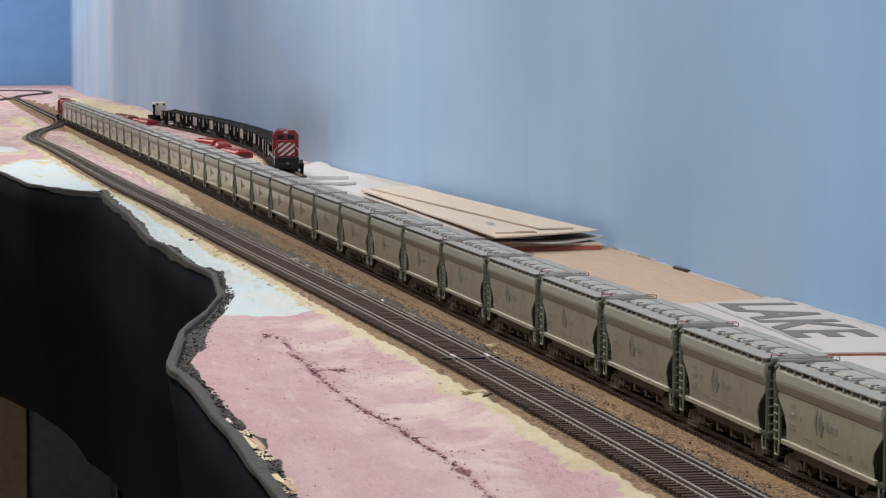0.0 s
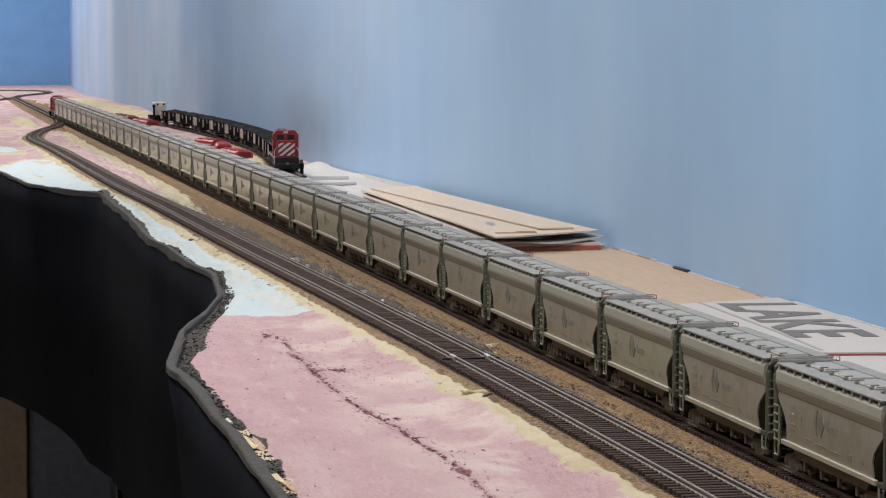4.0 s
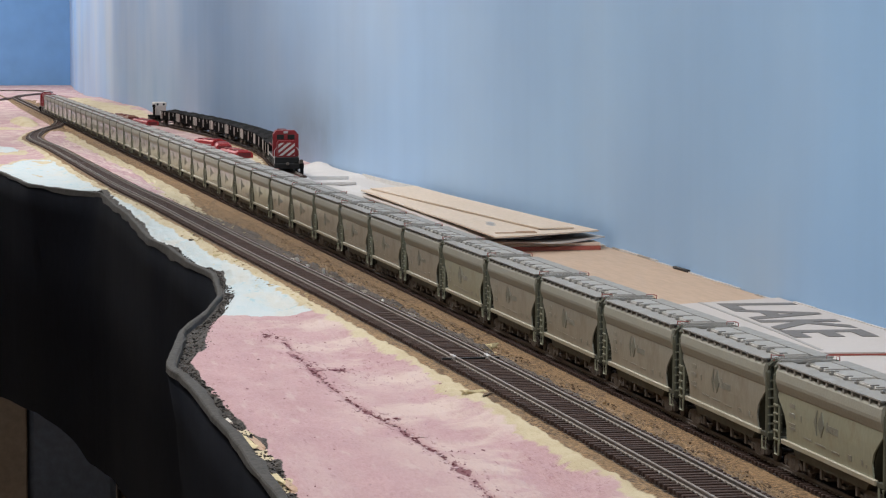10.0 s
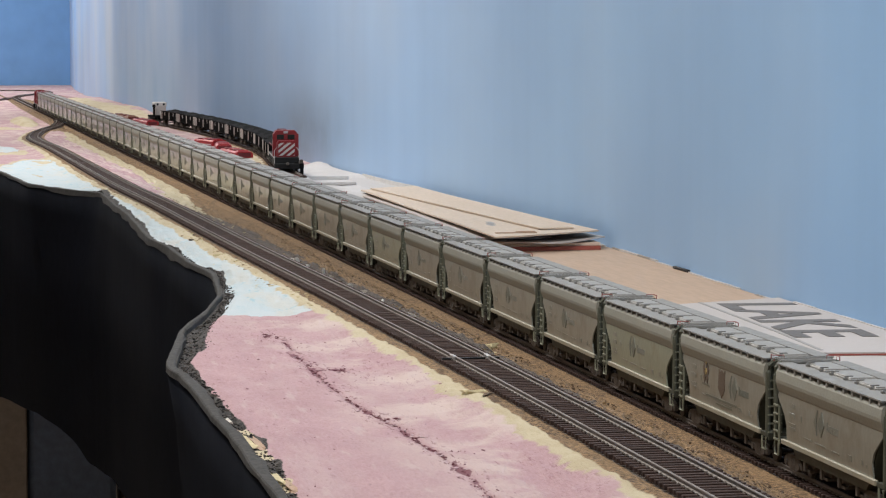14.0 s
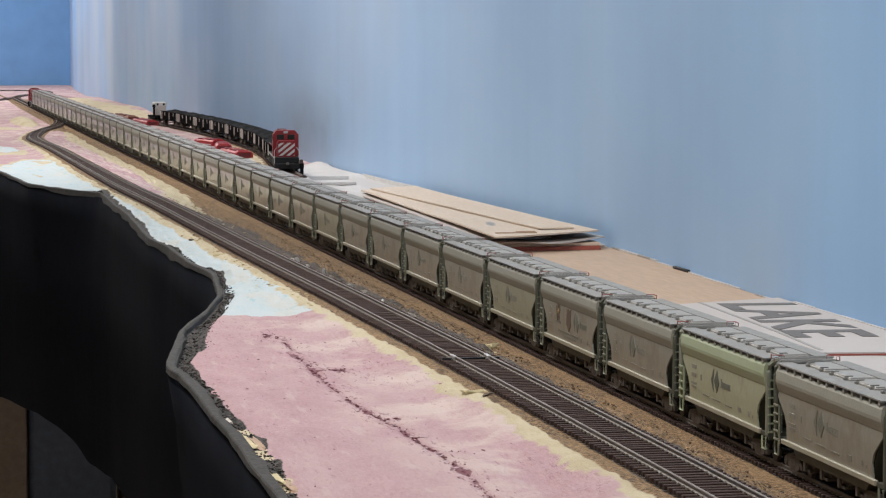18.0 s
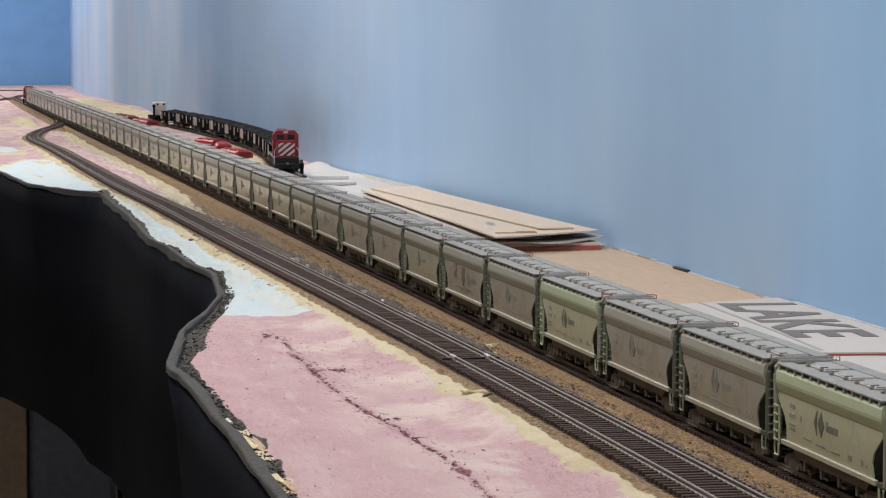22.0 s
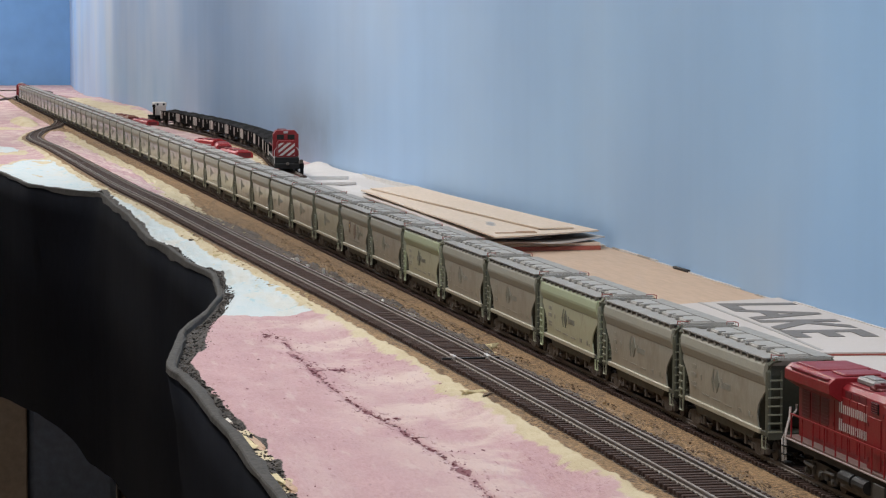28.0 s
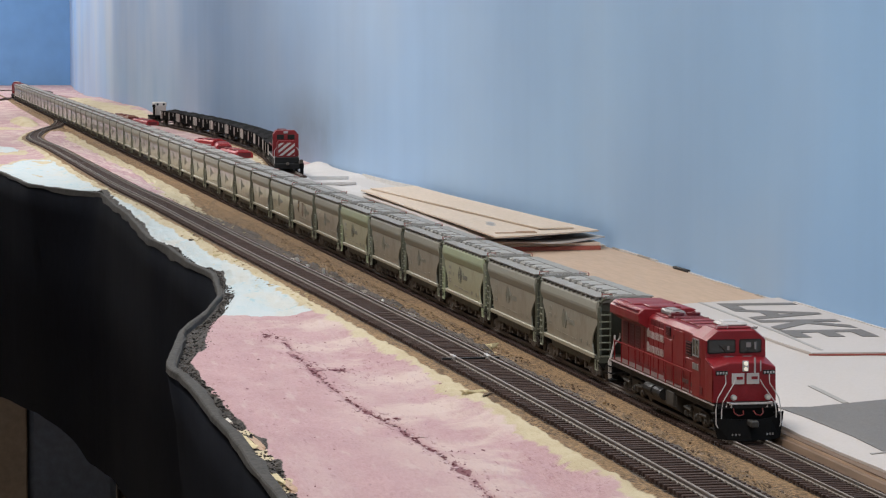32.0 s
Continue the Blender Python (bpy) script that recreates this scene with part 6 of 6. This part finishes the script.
    part("nose_door_bar", boxes((0.0052, -0.1130, 0.0395, 0.0008, 0.0010, 0.0100), (0.0084, -0.1130, 0.0400, 0.0005, 0.0008, 0.0060)), LOCO_GREY, nose)
    for s in (-1, 1):
        nb = part("number_board", boxes((s * 0.0130, -0.1130, 0.0364, 0.0066, 0.0010, 0.0024, 0.0002)), LOCO_BLACK, nose, "black number board with pale bars")
        for k in range(4):
            part("bar", boxes((s * 0.0130 - 0.0024 + 0.0016 * k, -0.1137, 0.0364, 0.0009, 0.0004, 0.0013)), LOCO_GREY, nb)
    # plain white emblem blocks
    for x in (-0.0040, 0.0042):
        em = part("emblem_block", boxes((x, -0.1129, 0.0330, 0.0068, 0.0006, 0.0060)), LOCO_WHITE, nose, "plain white emblem block on the nose")
        part("inlay", boxes((x + 0.0008, -0.1133, 0.0334, 0.0034, 0.0004, 0.0016)), LOCO_RED, em)
    for x in (-0.0072, 0.0116):
        dl = bmesh.new()
        disc(dl, (x, -0.1160, 0.0230), (0, 1, 0), 0.0016, 0.0020, 12)
        lamp_part = part("ditch_light", dl, LOCO_GREY, t)
        dl = bmesh.new()
        disc(dl, (x, -0.1172, 0.0230), (0, 1, 0), 0.0011, 0.0008, 12)
        part("lens", dl, LENS_CLEAR, lamp_part)
    # pilot
    part("anticlimber", boxes((0.001, -0.1160, 0.0199, 0.0240, 0.0060, 0.0012, 0.0003), (0, -0.1155, 0.0182, 0.0320, 0.0050, 0.0020)), LOCO_BLACK, t)
    part("pilot_stripe", boxes((0.001, -0.1193, 0.0200, 0.0232, 0.0006, 0.0011, 0.0002)), LOCO_WHITE, t, "white edge of the front step")
    bm = bmesh.new()
    prism(bm, [(-0.0172, 0.0182), (0.0172, 0.0182), (0.0172, 0.0110), (-0.0172, 0.0110)], -0.1165, -0.1120, "y")
    part("pilot_plate", bm, PLOW_BLACK, t)
    bm = bmesh.new()
    rows = [((-0.0194, -0.1172, 0.0120), (-0.0170, -0.1195, 0.0008)), ((-0.0120, -0.1200, 0.0118), (-0.0120, -0.1232, 0.0004)), ((0, -0.1215, 0.0110), (0, -0.1255, 0.0004)),
            ((0.0120, -0.1200, 0.0118), (0.0120, -0.1232, 0.0004)), ((0.0200, -0.1172, 0.0150), (0.0174, -0.1195, 0.0008))]
    fr = [[bm.verts.new(p) for p in r] for r in rows]
    bk = [[bm.verts.new((p[0] * 0.98, p[1] + 0.0012, p[2])) for p in r] for r in rows]
    for q in range(4):
        for w in (fr, bk):
            bm.faces.new((w[q][0], w[q + 1][0], w[q + 1][1], w[q][1]))
        for e in (0, 1):
            bm.faces.new((fr[q][e], fr[q + 1][e], bk[q + 1][e], bk[q][e]))
    for q in (0, 4):
        bm.faces.new((fr[q][0], fr[q][1], bk[q][1], bk[q][0]))
    plow = part("snow_plow", bm, PLOW_BLACK, t, "black v-shaped snow plough")
    for x in (-0.0098, -0.0080, -0.0062, 0.0092, 0.0108, 0.0124):
        part("mark_bar", boxes((x, -0.1248 + abs(x) * 0.18, 0.0034, 0.0007, 0.0006, 0.0011)), LOCO_DULL, plow)
    for s in (-1, 1):
        bm = bmesh.new()
        tube(bm, [(s * 0.0028, -0.1190, 0.0160), (s * 0.0034, -0.1215, 0.0142), (s * 0.0060, -0.1215, 0.0136), (s * 0.0078, -0.1200, 0.0148), (s * 0.0080, -0.1180, 0.0172)], 0.00035, 6)
        part("air_hose", bm, HOSE_RED, t, "red looped air hose")
        bm = bmesh.new()
        tube(bm, [(s * 0.0120, -0.1170, 0.0360), (s * 0.0120, -0.1175, 0.0310), (s * 0.0168, -0.1185, 0.0230), (s * 0.0178, -0.1190, 0.0170), (s * 0.0178, -0.1195, 0.0090), (s * 0.0170, -0.1200, 0.0070)], 0.0003, 6)
        part("end_railing", bm, LOCO_WHITE, t, "white bent front railing")
        bm = bmesh.new()
        tube(bm, [(s * 0.0070, -0.1170, 0.0330), (s * 0.0080, -0.1178, 0.0305), (s * 0.0142, -0.1195, 0.0210), (s * 0.0150, -0.1200, 0.0160), (s * 0.0150, -0.1200, 0.0120)], 0.0003, 6)
        part("end_railing", bm, LOCO_WHITE, t, "white bent front railing")
        bm = bmesh.new()
        tube(bm, [(s * 0.0098, -0.1205, 0.0180), (s * 0.0100, -0.1210, 0.0205), (s * 0.0122, -0.1210, 0.0210), (s * 0.0126, -0.1205, 0.0185)], 0.0005, 6)
        part("lift_bar", bm, LOCO_WHITE, t)
        bm = boxes(*((s * 0.0165, -0.1145 , 0.0060 + 0.0042 * k, 0.0042, 0.0060, 0.0006) for k in range(3)))
        part("front_step", bm, LOCO_BLACK, t)
        bm = boxes(*((s * 0.0165, 0.1135, 0.0060 + 0.0042 * k, 0.0042, 0.0060, 0.0006) for k in range(3)))
        part("rear_step", bm, LOCO_BLACK, t)
        bm = bmesh.new()
        tube(bm, [(s * 0.0172, 0.1180, 0.0060), (s * 0.0174, 0.1185, 0.0170), (s * 0.0150, 0.1175, 0.0260), (s * 0.0110, 0.1165, 0.0320), (s * 0.0110, 0.1165, 0.0350)], 0.0006, 6)
        tube(bm, [(s * 0.0174, 0.1130, 0.0070), (s * 0.0174, 0.1135, 0.0200), (s * 0.0150, 0.1145, 0.0290), (s * 0.0145, 0.1150, 0.0340)], 0.0006, 6)
        part("rear_railing", bm, LOCO_WHITE, t, "white bent rear railing")
    part("coupler", boxes((0, -0.1240, 0.0098, 0.0030, 0.0070, 0.0030, 0.0004), (0.0004, -0.1285, 0.0098, 0.0046, 0.0034, 0.0040, 0.0008)), TANK_GREY, t, "dark grimy knuckle coupler")
    part("coupler", boxes((0, 0.1210, 0.0098, 0.0030, 0.0080, 0.0030, 0.0004), (-0.0004, 0.1260, 0.0098, 0.0040, 0.0030, 0.0034, 0.0006)), TRUCK_BROWN, t, "rust-brown knuckle coupler")
    part("rear_plate", boxes((0, 0.1165, 0.0150, 0.0340, 0.0020, 0.0090)), LOCO_BLACK, t)
    # side railings
    for s in (-1, 1):
        for k in range(11):
            y = 0.1050 - 0.0170 * k
            part("stanchion", boxes((s * 0.0172, y, 0.0255, 0.0006, 0.0008, 0.0125)), LOCO_RED, t)
        part("side_rail", boxes((s * 0.0172, 0.0180, 0.0318, 0.0007, 0.1760, 0.0007)), LOCO_RED, t)
    # fuel tank and air tanks
    bm = bmesh.new()
    prism(bm, [(-0.0160, 0.0155), (-0.0160, 0.0065), (-0.0120, 0.0035), (0.0120, 0.0035), (0.0160, 0.0065), (0.0160, 0.0155)], -0.0330, 0.0330, "y")
    part("fuel_tank", bm, TANK_GREY, t)
    for y in (0.0190, -0.0010):
        bm = bmesh.new()
        tube(bm, [(-0.0163, y - 0.0085, 0.0118), (-0.0163, y - 0.0075, 0.0118), (-0.0163, y + 0.0075, 0.0118), (-0.0163, y + 0.0085, 0.0118)], 0.0034, 12)
        part("air_tank", bm, LOCO_BLACK, t)
    part("battery_box", boxes((-0.0163, -0.0240, 0.0115, 0.0022, 0.0150, 0.0080, 0.0003)), TANK_GREY, t)
    part("battery_box", boxes((0.0163, 0, 0.0115, 0.0022, 0.050, 0.0080, 0.0003)), TANK_GREY, t)
    for y in (-0.0680, 0.0680):
        loco_truck(t, y)
    # painted name as two rows of plain blocks, on both sides
    for s in (-1, 1):
        q = 1 if s < 0 else -1
        for n, y0, z, tall in ((8, 0.0462, 0.0400, 0.0056), (7, 0.0462, 0.0314, 0.0056)):
            for k in range(n):
                h = tall if k == 0 else tall * 0.74
                y = y0 - 0.0059 * k
                part("lettering_bar", boxes(*((s * 0.01190, q * (y + d), z + h / 2, 0.0003, 0.0010, h) for d in (-0.0016, 0.0012))), LOCO_WHITE, hood)
        for k in range(4):
            part("cab_bar", boxes((s * (0.01795 if s < 0 else 0.01735), -0.0740 - 0.0032 * k, 0.0362, 0.0003, 0.0020, 0.0036)), LOCO_DULL, cab)
        part("sill_patch", boxes((s * 0.0154 if s < 0 else s * 0.0134, -0.0480, 0.0245, 0.0003, 0.0150, 0.0022), (s * 0.0154 if s < 0 else s * 0.0134, -0.0640, 0.0240, 0.0003, 0.0120, 0.0022)), WALK_TAN, t)
    low = Matrix.Diagonal((1, 1, 0.962, 1))
    for o in t.children_recursive:
        o.data.transform(low)
    return t


REAR_LOCO = road_loco("glossy red road locomotive with white nose emblem, headlights lit")
FRONT_LOCO = copy_thing(REAR_LOCO, pose(0, 0, 0))
tagged(FRONT_LOCO, "red road locomotive leading the train at its far end")

# ---------------------------------------------------------------- parked black train on the siding


def side_at(d):
    """Point and heading at arc length d along the siding, from its near end."""
    for a, b in zip(SIDE_PATH, SIDE_PATH[1:]):
        a, b = Vector(a), Vector(b)
        n = (b - a).length
        if d <= n:
            return a + (b - a) * d / n, math.degrees(math.atan2(-(b - a).x, (b - a).y))
        d -= n
    return Vector(SIDE_PATH[-1]), 0.0


def stripe_loco():
    t = thing("locomotive", "red switching locomotive with white diagonal nose stripes", "locomotive")
    part("frame", boxes((0, 0, 0.0160, 0.0335, 0.2050, 0.0050, 0.0003)), LOCO_BLACK, t)
    bm = bmesh.new()
    prism(bm, [(-0.0110, 0.0185), (0.0110, 0.0185), (0.0110, 0.0450), (0.0080, 0.0490), (-0.0080, 0.0490), (-0.0110, 0.0450)], -0.0480, 0.0960, "y")
    hood = part("long_hood", bm, LOCO_RED, t)
    for k in range(5):
        part("hood_door", boxes((-0.0112, -0.030 + 0.026 * k, 0.0320, 0.0005, 0.022, 0.0200, 0.0002)), LOCO_RED, hood)
    for k in range(3):
        bm = bmesh.new()
        disc(bm, (0, 0.03 + 0.022 * k, 0.0500), (0, 0, 1), 0.0065, 0.0026, 14)
        part("roof_fan", bm, LOCO_DARK_RED, hood)
    bm = bmesh.new()
    prism(bm, [(-0.0172, 0.0185), (0.0172, 0.0185), (0.0172, 0.0480), (0.0120, 0.0535), (-0.0120, 0.0535), (-0.0172, 0.0480)], -0.0720, -0.0480, "y")
    cab = part("cab", bm, LOCO_RED, t)
    for x in (-0.0072, 0.0072):
        part("windshield", boxes((x, -0.0722, 0.0445, 0.0095, 0.0006, 0.0065, 0.0002)), GLASS, cab, "dark cab windscreen pane")
    part("side_window", boxes((-0.0173, -0.0600, 0.0430, 0.0005, 0.0110, 0.0080)), GLASS, cab, "dark cab side window")
    part("headlight", boxes((0, -0.0726, 0.0508, 0.0060, 0.0020, 0.0030, 0.0004)), LOCO_GREY, cab)
    bm = bmesh.new()
    prism(bm, [(-0.0125, 0.0185), (0.0125, 0.0185), (0.0125, 0.0370), (0.0105, 0.0400), (-0.0105, 0.0400), (-0.0125, 0.0370)], -0.0950, -0.0720, "y")
    nose = part("nose", bm, LOCO_RED, t)
    for k in range(6):
        lo = -0.0290 + 0.0095 * k          # where the stripe meets the bottom edge
        pts = []
        for u in (0.0, 0.0048):
            for z in (0.0205, 0.0375):
                pts.append((lo + u + (z - 0.0205) * 1.25, z))
        quad = [pts[0], pts[2], pts[3], pts[1]]
        for bound, keep in ((-0.0108, 1), (0.0108, -1)):   # trim to the nose
            out = []
            for a, b in zip(quad, quad[1:] + quad[:1]):
                ina, inb = (a[0] - bound) * keep >= 0, (b[0] - bound) * keep >= 0
                if ina:
                    out.append(a)
                if ina != inb:
                    f = (bound - a[0]) / (b[0] - a[0])
                    out.append((bound, a[1] + f * (b[1] - a[1])))
            quad = out
        if len(quad) >= 3:
            bm = bmesh.new()
            prism(bm, quad, -0.0955, -0.0951, "y")
            part("nose_stripe", bm, LOCO_WHITE, nose)
    part("pilot", boxes((0, -0.1020, 0.0105, 0.0340, 0.0030, 0.0150, 0.0005), (0, -0.1050, 0.0065, 0.0340, 0.0050, 0.0080, 0.0010)), LOCO_BLACK, t)
    part("coupler", boxes((0.001, -0.1090, 0.0100, 0.0035, 0.0090, 0.0035, 0.0005)), TRUCK_BROWN, t)
    for s in (-1, 1):
        bm = bmesh.new()
        tube(bm, [(s * 0.0165, -0.1030, 0.0060), (s * 0.0165, -0.1030, 0.0270), (s * 0.0130, -0.1010, 0.0320)], 0.0006, 6)
        part("end_railing", bm, LOCO_WHITE, t)
        part("side_rail", boxes((s * 0.0165, 0.0200, 0.0315, 0.0007, 0.1400, 0.0007)), LOCO_RED, t)
        part("sill_stripe", boxes((s * 0.0169, 0, 0.0180, 0.0006, 0.2000, 0.0012)), LOCO_WHITE, t)
    part("fuel_tank", boxes((0, 0, 0.0090, 0.0300, 0.0500, 0.0100, 0.0020)), TANK_GREY, t)
    for y in (-0.062, 0.062):
        loco_truck(t, y)
    return t


def gondola():
    t = thing("gondola_car", "black gondola car with pale end posts and dark load", "railcar", "parked black gondola cars")
    for s in (-1, 1):
        part("side_panel", boxes((s * 0.0156, 0, 0.0195, 0.0010, 0.2300, 0.0160, 0.0002)), CAR_BLACK, t)
        part("top_rail", boxes((s * 0.0160, 0, 0.0280, 0.0020, 0.2310, 0.0012, 0.0003)), CAR_BLACK, t)
        part("side_sill", boxes((s * 0.0160, 0, 0.0116, 0.0014, 0.2300, 0.0014, 0.0002)), CAR_BLACK, t)
        for y in (-0.1120, 0.1120):
            part("end_post", boxes((s * 0.0166, y, 0.0195, 0.0014, 0.0034, 0.0168, 0.0003)), CAR_RIB, t, "pale corner post")
        for k in range(13):
            y = -0.0960 + 0.0160 * k
            part("rib", boxes((s * 0.0166, y, 0.0192, 0.0012, 0.0022 if k % 6 else 0.0024, 0.0150, 0.0002)), CAR_BLACK if k % 6 else CAR_RIB, t)
        for y in (-0.056, 0.056):
            part("stencil", boxes((s * 0.01626, y, 0.0232, 0.0004, 0.0120, 0.0060)), CAR_RIB, t, "pale stencilled patch")
        part("inset_panel", boxes((s * 0.01626, s * -0.0880, 0.0190, 0.0004, 0.0130, 0.0140)), CAR_MAROON, t, "dull maroon panel")
    for y in (-0.1150, 0.1150):
        part("end_panel", boxes((0, y, 0.0195, 0.0312, 0.0012, 0.0165, 0.0003)), CAR_BLACK, t)
    part("floor", boxes((0, 0, 0.0118, 0.0312, 0.2290, 0.0024)), CAR_BLACK, t)
    bm = bmesh.new()
    rnd = random.Random(5)
    vs = []
    for i in range(27):
        y = -0.1140 + 0.00877 * i
        crown = 0.0062 * (1 - (abs(y) / 0.115) ** 4) * (0.75 + 0.25 * math.sin(y * 70))
        vs.append([bm.verts.new((x, y, 0.0262 + crown * (1 - (abs(x) / 0.016) ** 2) + rnd.uniform(-0.0008, 0.0008))) for x in (-0.0150, -0.0110, -0.006, 0, 0.006, 0.0110, 0.0150)])
    for a, b in zip(vs, vs[1:]):
        for i in range(6):
            bm.faces.new((a[i], a[i + 1], b[i + 1], b[i]))
    part("coal_load", bm, LOAD_BLACK, t, "dark heaped load")
    for y in (-0.088, 0.088):
        railcar_truck(t, y)
    return t


stripe = stripe_loco()
p, a = side_at(0.205)
stripe.matrix_basis = Matrix.Translation(p) @ pose(0, 0, 0, 0, 0, a)
gon = gondola()
for k in range(8):
    p, a = side_at(0.205 + 0.115 + 0.1225 + 0.245 * k)
    m = Matrix.Translation(p) @ pose(0, 0, 0, 0, 0, a)
    if k == 0:
        gon.matrix_basis = m
    else:
        copy_thing(gon, m)


def crane_car():
    t = thing("work_car", "black and white work car at the tail of parked train", "railcar")
    part("frame", boxes((0, 0, 0.0125, 0.0300, 0.1000, 0.0050, 0.0004)), CAR_BLACK, t)
    part("cab", boxes((0.004, 0.012, 0.0250, 0.0220, 0.0420, 0.0200, 0.0010)), CAR_RIB, t)
    part("roof", boxes((0.004, 0.012, 0.0375, 0.0250, 0.0430, 0.0100, 0.0020)), PAPER_WHITE, t, "white raised roof")
    for x in (-0.003, 0.010):
        part("window", boxes((x, -0.0098, 0.0378, 0.0040, 0.0006, 0.0044)), GLASS, t)
    part("mast", boxes((-0.0120, -0.0180, 0.0240, 0.0036, 0.0050, 0.0240, 0.0008), (-0.0120, -0.0180, 0.0350, 0.0060, 0.0070, 0.0060, 0.0010)), CAR_BLACK, t)
    part("wing", boxes((-0.0180, -0.0300, 0.0120, 0.0020, 0.0500, 0.0080, 0.0005)), CAR_BLACK, t)
    for y in (-0.034, 0.034):
        railcar_truck(t, y)
    return t


tail = crane_car()
p, a = side_at(0.205 + 0.115 + 0.245 * 8 + 0.135)
tail.matrix_basis = Matrix.Translation(p) @ pose(0, 0, 0, 0, 0, a)


def red_shell(label, m, skin, long=0.16):
    t = thing("loco_shell", label, "model part", "unfinished shells beside the siding", m=m)
    bm = bmesh.new()
    prism(bm, [(-0.0135, 0.0), (0.0135, 0.0), (0.0128, 0.0068), (0.0100, 0.0092), (-0.0100, 0.0092), (-0.0128, 0.0068)], -long / 2, long / 2, "y")
    part("shell", bm, skin, t)
    for k in range(4):
        part("vent", boxes((0.0, -long * 0.36 + long * 0.24 * k, 0.0098, 0.0160, long * 0.13, 0.0026, 0.0006)), LOCO_DARK_RED if k % 2 else skin, t)
    part("cut_end", boxes((0, -long / 2 - 0.0006, 0.0046, 0.0190, 0.0010, 0.0056)), LOCO_DARK_RED, t)
    part("pale_strip", boxes((-0.0142, 0, 0.0020, 0.0006, long * 0.9, 0.0014)), PAPER_WHITE, t)


for (x, y, lng, rz, skin, label) in ((0.078, 4.50, 0.15, 3, SHELL_RED, "deep red locomotive shell lying on its side on the foam"),
                                     (0.092, 4.80, 0.13, -5, SHELL_RED, "bright red flat locomotive shell lying on the foam"),
                                     (0.090, 4.98, 0.10, 12, SHELL_RED, "bright red shell piece lying across the foam"),
                                     (0.086, 6.22, 0.22, 3, SHELL_RED, "red flat shell lying near the far siding"),
                                     (0.072, 6.58, 0.24, 4, SHELL_RUST, "rust-orange shell lying near the far siding")):
    red_shell(label, pose(x, y, ground_z(x, y) + 0.0005, 0, 0, rz), skin, lng)


# ---------------------------------------------------------------- movement of the long train
def motions():
    speed = PITCH / 2
    times = (0.0, 8.0, 16.0, 24.0, 32.0)
    for n, car in enumerate(TRAIN):
        y = 1.8385 + n * PITCH
        walk(car, [(t, pose(0, y + (t - 32.0) * speed, 0)) for t in times])
    walk(REAR_LOCO, [(t, pose(0, 1.6125 + (t - 32.0) * speed, 0)) for t in times])
    y = 1.8385 + 47 * PITCH + PITCH / 2 + 0.129
    walk(FRONT_LOCO, [(t, pose(0, y + (t - 32.0) * speed, 0, 0, 0, 180)) for t in times])


motions()
